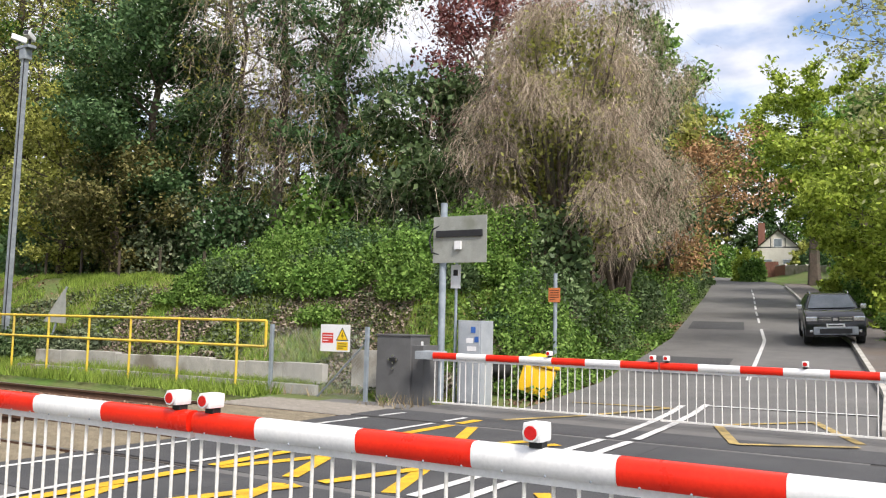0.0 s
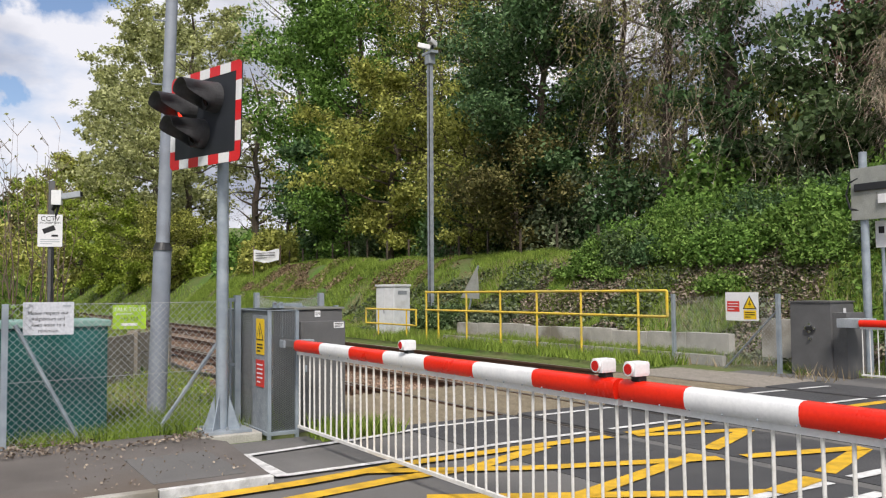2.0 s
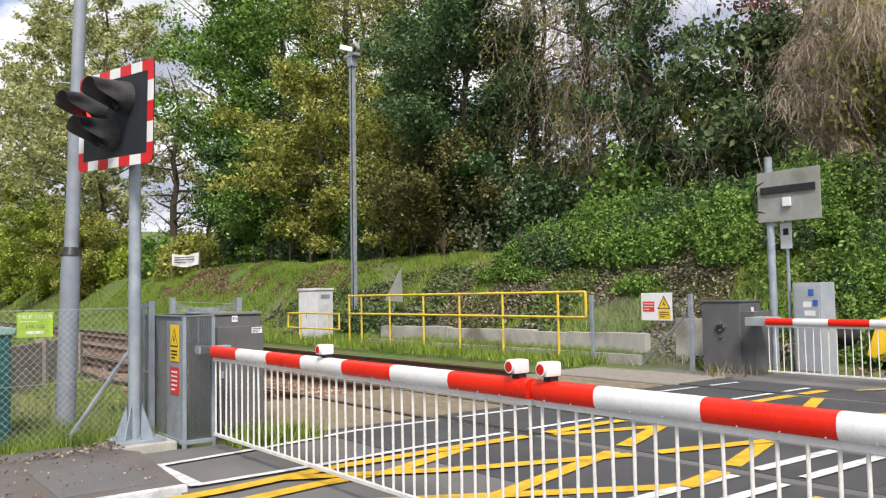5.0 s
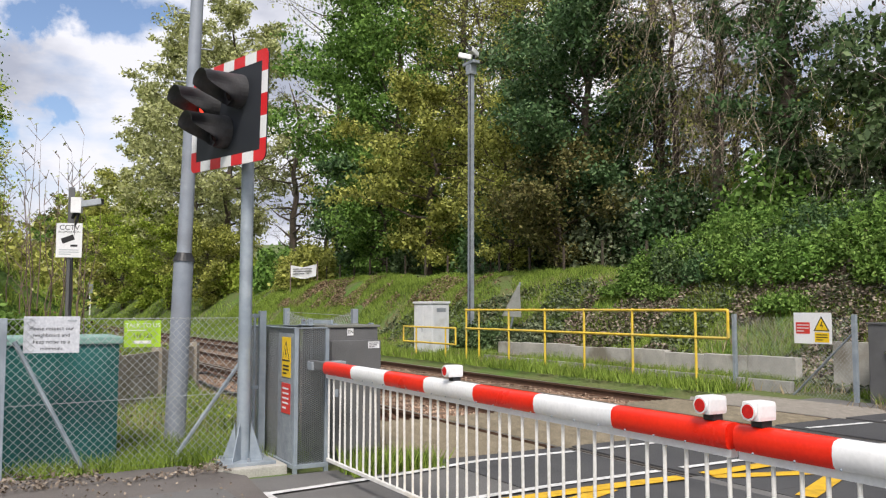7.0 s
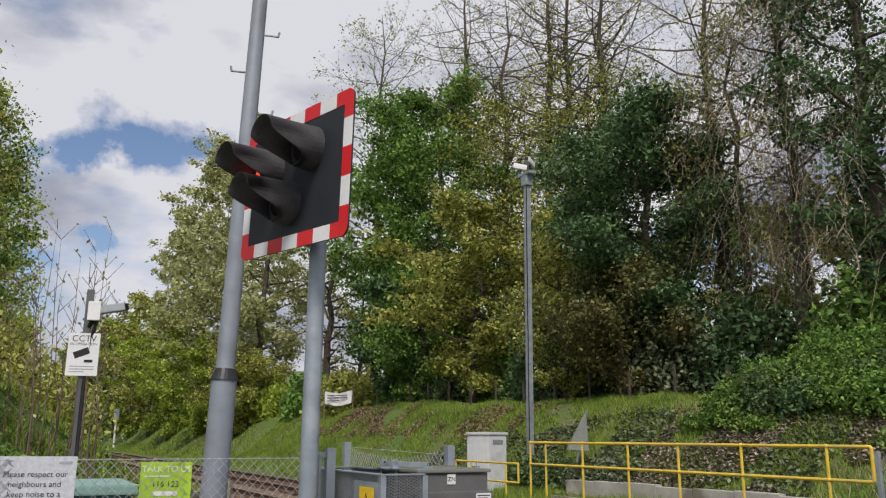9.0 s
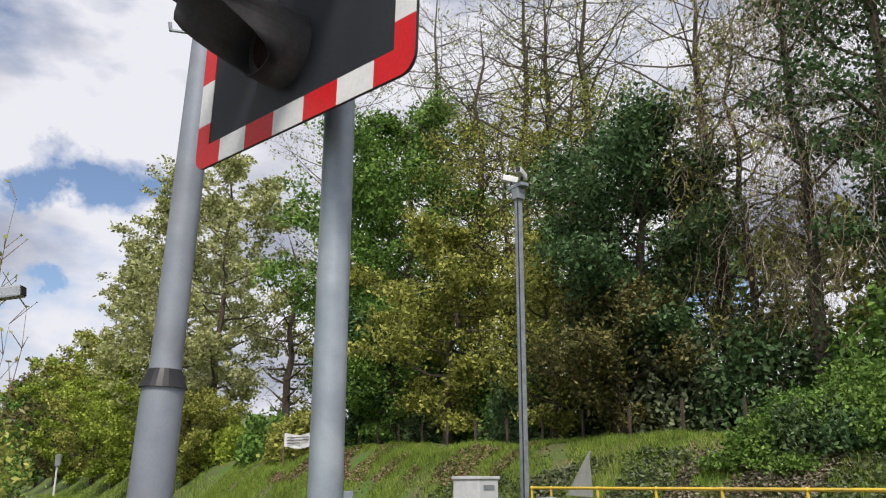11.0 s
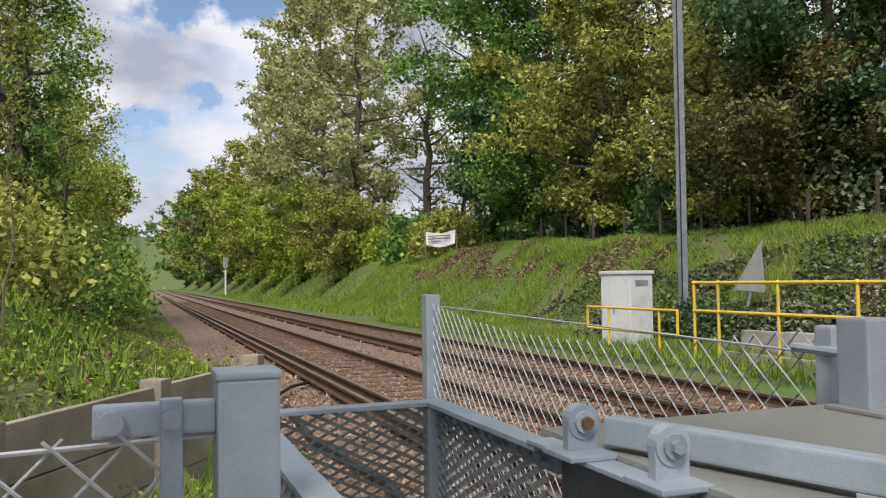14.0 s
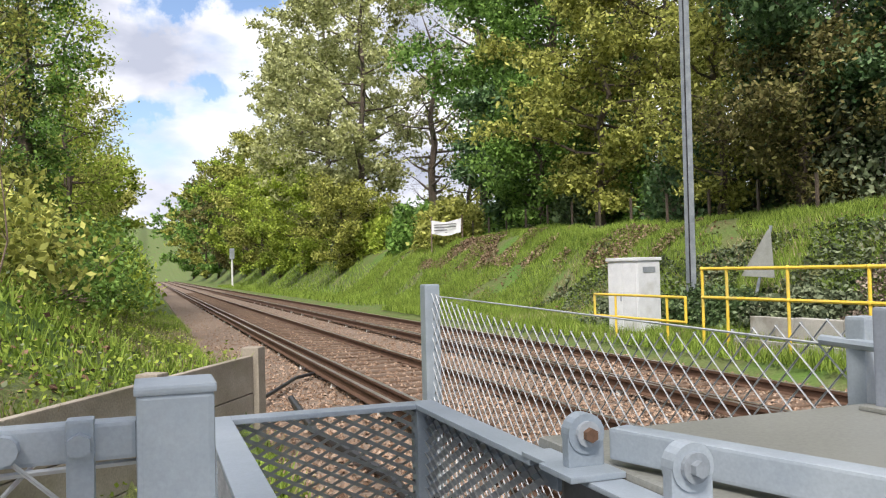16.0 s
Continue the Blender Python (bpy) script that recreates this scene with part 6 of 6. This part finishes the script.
# vine-covered trees beside the road
def vine_mass(x, y, h, r, seed, n, label, leaf=None):
    rng = np.random.default_rng(seed)
    z0 = land(x, y) - 0.1
    g = thing("vine_covered_tree", label, "tree", pose(x, y, z0))
    kk = 80
    lt, la = rng.uniform(0.28, 1.0, kk), rng.uniform(0, 6.28, kk)
    lr = r * np.sqrt(np.clip(1 - ((lt - 0.55) / 0.55) ** 2, 0.03, 1)) * rng.uniform(0.55, 1.0, kk)
    centre = np.stack([np.cos(la) * lr, np.sin(la) * lr, lt * h], 1)
    size = rng.uniform(0.35, 1.0, kk) * r * 0.30
    idx = rng.integers(0, kk, n)
    c = centre[idx] + unit(rng.normal(size=(n, 3))) * (size[idx] * rng.uniform(0.3, 1.0, n) ** 0.5)[:, None] * np.array([1, 1, 0.8])
    ob = new("hanging_vine", fast_mesh("hanging_vine", strands(c, rng, (0.35, 1.5), 1.0, 0.0042), 4, L["vine"]))
    ob.parent = g
    segs = []
    for i in range(40):
        b = np.array([rng.normal(0, 0.3), rng.normal(0, 0.3), 0])
        e = c[i]
        m = (b + e) / 2 + np.array([0, 0, h * 0.1])
        segs += [(b, m, 0.12, 0.06), (m, e, 0.06, 0.015)]
    ob = new("trunk", fast_mesh("trunk", limbs_mesh(segs), 4, M["bark"]))
    ob.parent = g
    k = n // 2
    c2 = c[:k] * np.array([0.72, 0.72, 0.93]) + rng.normal(0, 0.35, (k, 3))
    ob = new("leaves", fast_mesh("leaves", leaf_quads(c2, 0.11, rng, 0.4), 4, leaf or L["ivy"]))
    ob.parent = g


vine_mass(-8.3, 21.5, 9.4, 2.75, 201, 26000, "tree smothered in dry brown hanging vine", L["olive"])
vine_mass(-8.8, 26.5, 12.0, 3.4, 202, 16000, "tall tree smothered in dry brown vine")
vine_mass(-12.0, 24.4, 6.0, 2.2, 203, 5000, "tree smothered in dry brown vine")
tree(-12.4, 25.0, 13.0, 3.2, 0.22, L["plum"], 15000, 0.12, 204, "plum-red flowering tree behind the vines", 0.25)
tree(-9.6, 30.5, 11.0, 3.2, 0.02, L["ivy"], 14000, 0.15, 205, "ivy-covered tree beside the road", 0.3, ivy=5000)
tree(-10.4, 38.0, 8.5, 3.4, 0.30, L["orange"], 10000, 0.11, 206, "copper-leaved tree over the road", 0.16, lean=(2.2, 0), twigs=True)
tree(-11.6, 41.0, 12.0, 3.6, 0.12, L["olive"], 9000, 0.2, 207, "yellow-green tree beside the road", 0.22)
tree(-15.5, 52.0, 18.8, 5.0, 0.05, L["fresh"], 10000, 0.26, 208, "green tree beside the road", 0.26)
tree(-18.5, 66.0, 17.5, 5.5, 0.05, L["holly"], 10000, 0.3, 209, "dark tree beside the road bend", 0.3)
tree(-27.0, 98.0, 22.5, 7.5, 0.04, L["holly"], 9000, 0.4, 214, "dark tree closing the road bend", 0.3)
tree(-3.0, 106.0, 20.0, 7.0, 0.06, L["fresh"], 9000, 0.42, 215, "green tree behind the house", 0.3)
tree(-7.6, 76.0, 19.5, 6.4, 0.40, L["lime"], 17000, 0.26, 210, "large spreading spring-green tree by the wall", 0.5)
tree(-2.2, 50.0, 12.0, 4.4, 0.08, L["lime"], 17000, 0.2, 211, "spring-green tree beside the road", 0.28, droop=0.15)
tree(-0.2, 40.0, 10.5, 3.2, 0.05, L["lime"], 18000, 0.16, 212, "spring-green roadside tree with drooping twigs", 0.22, droop=0.2)
tree(2.6, 27.0, 14.0, 3.6, 0.35, L["pale"], 7000, 0.12, 213, "tall thin birch with small leaves", 0.18, droop=0.25, twigs=True)
tree(-1.0, 62.0, 15.0, 5.0, 0.06, L["fresh"], 11000, 0.26, 216, "green tree behind the roadside", 0.28)
for i, (x, y, rx, rz, lf) in enumerate(((1.0, 31.0, 1.4, 1.6, "fresh"), (0.6, 36.5, 1.5, 2.2, "lime"), (-1.6, 44.0, 1.6, 2.0, "fresh"), (2.4, 26.0, 1.4, 1.6, "fresh"), (-3.0, 54.0, 1.8, 2.0, "lime"), (-8.4, 24.0, 1.3, 1.4, "bramble"), (-9.2, 29.0, 1.3, 1.5, "ivy"), (-10.2, 33.0, 1.4, 1.6, "bramble"), (-11.8, 39.0, 1.6, 1.8, "ivy"), (-13.6, 46.0, 2.0, 2.2, "bramble"), (-15.4, 56.0, 2.2, 2.4, "ivy"), (-7.4, 19.2, 1.0, 0.9, "bramble"), (-15.0, 86.0, 1.5, 3.2, "lime"), (-14.2, 84.6, 1.2, 2.4, "fresh"))):
    bush(x, y, rx, rx, rz, L[lf], 4500, 0.10 + 0.002 * max(y - 20, 0), 140 + i, "roadside shrub with spring leaves")

# ivy and shrubs that line the road bank
for i in range(24):
    y = 16.5 + i * 2.3
    bush(road_x(y) - HALF - 1.5 - 0.5 * (i % 3), y, 1.3, 1.5, 1.2 + 0.35 * (i * 7 % 4), L[("bramble", "ivy", "ivy_pale", "ivy", "fresh")[i % 5]], 3600, 0.065 + 0.002 * i, 500 + i, "ivy and shrubs on the road bank", "bank_shrub")

# woods that close the view up the road
for i, (x, y, h) in enumerate(((-30, 118, 20), (-20, 132, 22), (-11, 128, 22), (4, 112, 20), (-25, 124, 20), (-40, 100, 20), (-34, 86, 14))):
    tree(x, y, h, 8.0, 0.04, L[("olive", "fresh", "holly", "olive", "ivy", "holly", "fresh")[i]], 9000, 0.42, 230 + i, "tall tree closing the view up the road", 0.3)

for i, (x, y, r) in enumerate(((-24.0, 95.0, 3.6), (-23.0, 104.0, 4.0), (-23.0, 80.0, 3.0), (-27.0, 90.0, 4.5), (-9.5, 98.0, 1.9), (-3.5, 84.0, 3.4), (-17.5, 72.0, 2.2), (-16.5, 63.0, 2.2), (-19.5, 127.0, 6.5), (-12.5, 126.0, 7.0), (-7.0, 118.0, 6.0), (-10.6, 105.0, 2.8))):
    bush(x, y, r, r, r * 1.1, L[("holly", "fresh", "ivy", "olive")[i % 4]], 5000, 0.3, 260 + i, "dense hedge shrub beside the road bend")

# grass and ground cover
scatter("bank_grass", 190000, (-60, -7, 12.6, 19), L["grass"], 0.19, 301, "spring grass on the far bank", keep=-0.32)
scatter("verge_grass", 26000, (-42, -10.6, 11.25, 13.3), L["grass"], 0.27, 302, "spring grass strip beside the far rail", keep=-0.35)
scatter("distant_grass", 16000, (-130, -45, 11.3, 16.5), L["grass"], 0.28, 303, "spring grass on the distant bank", keep=-0.3, w=0.03)
scatter("dry_grass", 14000, (-34, -7, 11.4, 17.5), L["straw"], 0.22, 304, "dry straw-coloured grass on the far bank", keep=0.05)
scatter("ivy_ground_cover", 34000, (-32, -7, 13.0, 17.0), L["ivy_pale"], 0, 305, "low ivy creeping over the far bank", "ground cover", keep=-0.05, flat=True, size=0.10, lift=0.15)
scatter("dead_leaves", 11000, (-60, -7, 13.4, 19), L["dead"], 0, 306, "dead brown leaves on the far bank", "leaf litter", keep=0.16, flat=True, size=0.08, lift=0.05)
scatter("bank_leaf_litter", 36000, (-20, -7.6, 13.4, 16.9), L["litter"], 0, 322, "pale dry leaf litter on the lower bank", "leaf litter", keep=-0.12, flat=True, size=0.075, lift=0.20)
scatter("bare_earth_litter", 20000, (-50, -28, 15.8, 17.8), L["bracken"], 0, 321, "brown dead bracken on the upper bank", "leaf litter", keep=-0.05, flat=True, size=0.085, lift=0.16)
scatter("near_bank_weeds", 34000, (-34, -10.5, -5, 3.0), L["lime"], 0, 315, "green weeds on the near bank", "ground cover", keep=-0.2, flat=True, size=0.038, lift=0.35)
scatter("near_bank_grass", 110000, (-42, -9.3, -4.5, 3.2), L["grass"], 0.24, 307, "spring grass on the near bank", keep=-0.3)
scatter("near_dead_leaves", 14000, (-30, -9.6, -4.5, 2.8), L["dead"], 0, 316, "dead brown stems and leaves on the near bank", "leaf litter", keep=0.05, flat=True, size=0.05, lift=0.12)
scatter("near_dry_grass", 42000, (-40, -9.3, -4.5, 3.2), L["straw"], 0.24, 308, "dry grass on the near bank", keep=-0.05)
scatter("near_weeds", 16000, (-40, -10.5, -5, 3.0), L["ivy_pale"], 0, 309, "low weeds on the near bank", "ground cover", keep=-0.1, flat=True, size=0.045, lift=0.22)
scatter("compound_grass", 12000, (-11.5, -8.2, -0.4, 3.0), L["grass"], 0.17, 310, "spring grass inside the fenced plot", keep=-0.3, w=0.008)
scatter("road_bank_weeds", 20000, (-9.5, -5.6, 14.6, 34), L["bramble"], 0, 311, "low green weeds on the road bank", "ground cover", keep=-0.2, flat=True, size=0.10, lift=0.3)
scatter("road_leaf_litter", 7000, (-10, -5.2, 14, 40), L["dead"], 0, 312, "dead leaves along the road edge", "leaf litter", keep=-0.3, flat=True, size=0.08, lift=0.03)
scatter("fence_leaf_litter", 2600, (-8.5, -7.45, -2.5, 1.55), L["litter"], 0, 313, "dead leaves along the fence foot", "leaf litter", keep=-0.3, floor=0.042, flat=True, size=0.032, lift=0.02)
scatter("footway_litter", 700, (-7.6, -5.7, -2.5, 1.4), L["litter"], 0, 317, "scattered dead leaves on the footway", "leaf litter", keep=-0.1, floor=0.042, flat=True, size=0.022, lift=0.004)
scatter("fence_weeds", 2200, (-8.4, -7.85, -1.5, 1.6), L["grass"], 0.13, 318, "green weeds along the fence foot", keep=0.0, floor=0.03, w=0.006)
scatter("cabinet_weeds", 1500, (-8.9, -6.9, 11.9, 12.3), L["grass"], 0.22, 319, "tufts of grass at the machine cabinet", keep=0.05, w=0.010)
scatter("guard_weeds", 900, (-7.4, -6.9, 2.5, 3.5), L["grass"], 0.16, 320, "tufts of grass beside the machine cabinet", keep=0.0, floor=0.0, w=0.008)

# ---- up the road ----
def side_strip(name, w0, w1, z, mat_, label, y0, y1, sgn):
    pts_ = [(road_x(y), y) for y in np.arange(y0, y1, 2.0)]
    return ribbon(name, pts_, w0, w1, mat_, label, z, category="pavement")


side_strip("pavement_strip", HALF + 0.13, HALF + 2.0, 0.10, M["asphalt_path"], "asphalt pavement beside the rising road", 12.6, 78, 1)
kb = thing("kerb", "pale concrete kerb along the rising road", "kerb", kind="structure")
ky = 13.0
while ky < 72:
    a, b = Vector((road_x(ky) + HALF, ky, rise(ky))), Vector((road_x(ky + 0.9) + HALF, ky + 0.9, rise(ky + 0.9)))
    d = b - a
    m = Matrix.Translation(a) @ d.to_track_quat("Y", "Z").to_matrix().to_4x4()
    part("kerbstone", boxes((0.0, 0.13, 0.005, d.length - 0.005, -0.15, 0.115)), M["concrete"], kb, "", m)
    ky += 0.91
for i, y in enumerate((20.0, 34.0)):
    pts_ = [(road_x(v), v) for v in (y, y + 2, y + 4)]
    ribbon("road_patch", pts_, -2.6, -0.4, M["asphalt_dark"], "darker repair patch in the road", 0.006)

# parked car
car = thing("car", "black parked sport utility car half on the pavement", "car", Matrix.Translation((-1.95, 30.6, rise(30.6) + 0.03)) @ pose(0, 0, 0, 4.6, -2.0, 10))
# front faces -y; profile along y and z
body_prof = [(-2.14, 0.30), (-2.17, 0.60), (-2.10, 0.92), (-1.90, 1.04), (-0.95, 1.16), (1.95, 1.18), (2.10, 1.05), (2.15, 0.60), (2.08, 0.30)]
secs = []
bm = B()
for x, inset in ((-0.90, 0.06), (-0.86, 0.0), (0.86, 0.0), (0.90, 0.06)):
    secs.append([bm.verts.new((x, y * (1 - inset * 0.3), z - (0.05 if inset and z > 1 else 0))) for y, z in body_prof])
for s0, s1 in zip(secs, secs[1:]):
    k = len(s0)
    for i in range(k):
        bm.faces.new((s0[i], s0[(i + 1) % k], s1[(i + 1) % k], s1[i]))
bm.faces.new(secs[0][::-1])
bm.faces.new(secs[-1])
bmesh.ops.recalc_face_normals(bm, faces=bm.faces)
bmesh.ops.bevel(bm, geom=bm.edges[:], offset=0.025, segments=2, affect="EDGES")
part("body", bm, M["car"], car, smooth=True)
bm = B()
lo = [(-0.82, -1.02, 1.12), (0.82, -1.02, 1.12), (0.84, 1.98, 1.14), (-0.84, 1.98, 1.14)]
hi = [(-0.62, -0.25, 1.60), (0.62, -0.25, 1.60), (0.64, 1.55, 1.60), (-0.64, 1.55, 1.60)]
vl, vh = [bm.verts.new(p) for p in lo], [bm.verts.new(p) for p in hi]
bm.faces.new(vh)
for i in range(4):
    bm.faces.new((vl[i], vl[(i + 1) % 4], vh[(i + 1) % 4], vh[i]))
bmesh.ops.recalc_face_normals(bm, faces=bm.faces)
bmesh.ops.bevel(bm, geom=bm.edges[:], offset=0.05, segments=3, affect="EDGES")
part("cabin", bm, M["car"], car, smooth=True)
bm = B()
q = [(-0.74, -1.012, 1.175), (0.74, -1.012, 1.175), (0.58, -0.325, 1.575), (-0.58, -0.325, 1.575)]
vs = [bm.verts.new(p) for p in q]
f = bm.faces.new(vs)
bmesh.ops.solidify(bm, geom=[f], thickness=0.012)
part("windscreen", bm, M["carglass"], car, "glass windscreen with sky reflection painted in")
for s_ in (-1, 1):
    bm = B()
    vs = [bm.verts.new(p) for p in ((s_ * 0.852, -0.70, 1.20), (s_ * 0.86, 1.7, 1.20), (s_ * 0.672, 1.40, 1.55), (s_ * 0.668, -0.20, 1.55))]
    f = bm.faces.new(vs)
    bmesh.ops.solidify(bm, geom=[f], thickness=0.015)
    part("side_window", bm, M["carglass"], car, "dark side glass")
    part("roof_rail", pipe([(s_ * 0.60, -0.10, 1.60), (s_ * 0.60, 0.0, 1.66), (s_ * 0.60, 1.3, 1.66), (s_ * 0.60, 1.4, 1.60)], 0.018, 8), M["chrome"], car, "pale roof rail")
    part("mirror", boxes((s_ * 0.90 - (0.0 if s_ > 0 else 0.18), s_ * 0.90 + (0.18 if s_ > 0 else 0.0), -0.78, -0.64, 1.12, 1.28), bevel=0.03), M["chrome"], car, "pale mirror shell")
    part("headlight", boxes((s_ * 0.70 - 0.17, s_ * 0.70 + 0.17, -2.185, -2.08, 0.80, 0.95), bevel=0.03), M["chrome"], car, "clear headlight")
    part("fog_light", boxes((s_ * 0.72 - 0.05, s_ * 0.72 + 0.05, -2.185, -2.12, 0.44, 0.52), bevel=0.015), M["chrome"], car)
    for y in (-1.32, 1.35):
        bm = B()
        tube(bm, (s_ * 0.68, y, 0.35), (s_ * 0.92, y, 0.35), 0.35, seg=24)
        bmesh.ops.bevel(bm, geom=bm.edges[:], offset=0.03, segments=2, affect="EDGES")
        w = part("wheel", bm, M["tyre"], car, "black tyre")
        bm = B()
        tube(bm, (s_ * 0.905, y, 0.35), (s_ * 0.935, y, 0.35), 0.22, seg=20)
        part("rim", bm, M["galv_rough"], w, "grey alloy rim")
part("grille", boxes((-0.52, 0.52, -2.19, -2.14, 0.78, 0.95), bevel=0.02), M["black"], car)
for k in range(3):
    for s_ in (-1, 1):
        part("grille_bar", boxes((min(s_ * 0.12, s_ * 0.50), max(s_ * 0.12, s_ * 0.50), -2.197, -2.191, 0.805 + k * 0.05, 0.825 + k * 0.05)), M["chrome"], car)
part("badge", boxes((-0.07, 0.07, -2.198, -2.191, 0.82, 0.91), bevel=0.002), M["chrome"], car, "bright plain badge")
part("skid_plate", boxes((-0.66, 0.66, -2.20, -2.12, 0.36, 0.62), bevel=0.04), M["galv_rough"], car, "grey bumper insert")
part("air_intake", boxes((-0.48, 0.48, -2.207, -2.19, 0.40, 0.56), bevel=0.02), M["black"], car)
pl = part("number_plate", boxes((-0.27, 0.27, -2.225, -2.205, 0.60, 0.72), bevel=0.003), M["sign_white"], car, "white number plate")
part("print_bar", boxes((-0.22, 0.22, -2.229, -2.226, 0.635, 0.685)), M["ink"], pl)

# wall, gate and house by the bend
bwall = thing("garden_wall", "grey brick garden wall with coping by the bend", "wall", kind="structure")
wa, wb = Vector((-13.6, 95.0, 0)), Vector((-6.0, 84.0, 0))
wd = wb - wa
ang = math.degrees(math.atan2(wd.y, wd.x))
for i in range(6):
    p = wa + wd * i / 6
    part("wall_section", boxes((0.01, wd.length / 6 - 0.01, -0.12, 0.12, -0.6, 1.15)), M["brick"] if i == 0 else M["concrete_old"], bwall, "", pose(p.x, p.y, rise(p.y) + 0.1, 0, 0, ang))
    part("coping", boxes((0.0, wd.length / 6, -0.16, 0.16, 1.152, 1.24), bevel=0.02), M["concrete"], bwall, "", pose(p.x, p.y, rise(p.y) + 0.1, 0, 0, ang))
gate = thing("gate", "dark red timber gate between hedge and wall", "gate", pose(-15.3, 95.4, rise(95) + 0.05, 0, 0, -8))
for i in range(8):
    part("board", boxes((i * 0.24, i * 0.24 + 0.225, -0.03, 0.03, 0.05, 1.75), bevel=0.006), M["brick"], gate)
for z in (0.4, 1.4):
    part("gate_rail", boxes((0, 1.92, 0.031, 0.07, z, z + 0.12)), M["brick"], gate)

hs = thing("house", "cream rendered house with brown tiled gable roof", "house", pose(-16.6, 116, 9.3, 0, 0, 12) @ Matrix.Scale(0.8, 4))
part("wall", boxes((-3.2, 3.2, 0, 7, -2, 4.2)), M["render"], hs)
bm = B()
plate(bm, [(-3.2, 4.2), (3.2, 4.2), (0, 7.0)], 0.3)
part("gable", bm, M["render"], hs, "cream gable wall")
for s_ in (-1, 1):
    bm = B()
    vs = [bm.verts.new(p) for p in ((s_ * 3.7, -0.5, 3.9), (s_ * 3.7, 7.4, 3.9), (0, 7.4, 7.2), (0, -0.5, 7.2))]
    f = bm.faces.new(vs)
    bmesh.ops.solidify(bm, geom=[f], thickness=0.2)
    part("roof", bm, M["roof"], hs, "brown tiled roof slope")
part("chimney", boxes((-3.0, -1.9, 2.0, 3.2, 4.5, 8.6), bevel=0.03), M["brick"], hs, "red brick chimney")
for x, z in ((-1.6, 0.8), (1.4, 0.8), (0.0, 4.3)):
    w = part("window", boxes((x - 0.6, x + 0.6, -0.03, 0.0, z, z + 1.3)), M["carglass"], hs, "dark window")
    part("frame", boxes((x - 0.7, x + 0.7, -0.06, -0.031, z - 0.1, z), (x - 0.7, x + 0.7, -0.06, -0.031, z + 1.3, z + 1.4), (x - 0.7, x - 0.6, -0.06, -0.031, z, z + 1.3), (x + 0.6, x + 0.7, -0.06, -0.031, z, z + 1.3)), M["white"], w)
for x0, x1, z0, z1 in ((-3.2, 3.2, 4.1, 4.3), (-1.2, -1.05, 4.3, 5.8), (1.05, 1.2, 4.3, 5.8)):
    part("timber_beam", boxes((x0, x1, -0.02, 0.0, z0, z1)), M["black"], hs, "black timber beam")

# banner and fence on the far bank
bn = thing("banner", "white cloth banner with grey print on the fence", "banner", pose(-49.3, 17.3, land(-49.3, 17.3) + 0.75, 0, 0, 30) @ Matrix.Scale(0.78, 4))
bm = B()
rows_ = 12
for i in range(rows_):
    x0, x1 = -1.35 + 2.7 * i / rows_, -1.35 + 2.7 * (i + 1) / rows_
    z = lambda x: 0.09 * math.cos(x * 2.2) * -1
    vs = [bm.verts.new(p) for p in ((x0, 0.06 * math.sin(x0 * 4), z(x0)), (x1, 0.06 * math.sin(x1 * 4), z(x1)), (x1, 0.05 * math.cos(x1 * 5), 0.95 + z(x1)), (x0, 0.05 * math.cos(x0 * 5), 0.95 + z(x0)))]
    bm.faces.new(vs)
bmesh.ops.remove_doubles(bm, verts=bm.verts, dist=0.001)
part("cloth", bm, M["sign_white"], bn)
bars(bn, pose(0, -0.1, 0), 3, M["cab_dark"], -1.0, 1.0, 0.2, 0.8, 0.35)
for s_ in (-1.4, 1.4):
    bm = B()
    tube(bm, (s_, 0.08, -1.2), (s_, 0.08, 1.3), 0.05, seg=6)
    part("stake", bm, M["twig"], bn)
bf = thing("boundary_fence", "dark wire boundary fence along the wood", "fence")
for i in range(26):
    x = -20 - i * 2.2
    z = land(x, 18.6)
    part("post", boxes((x - 0.035, x + 0.035, 18.57, 18.64, z - 0.3, z + 1.05)), M["bark"], bf)
sgp = thing("signal_post", "slim white signal post far down the line", "signal", pose(-118, 12.4, -0.3))
bm = B()
tube(bm, (0, 0, 0), (0, 0, 4.4), 0.12, seg=8)
part("post", bm, M["white"], sgp)
part("head", boxes((-0.25, 0.25, -0.3, 0.3, 4.0, 5.4), bevel=0.05), M["cab_light"], sgp)
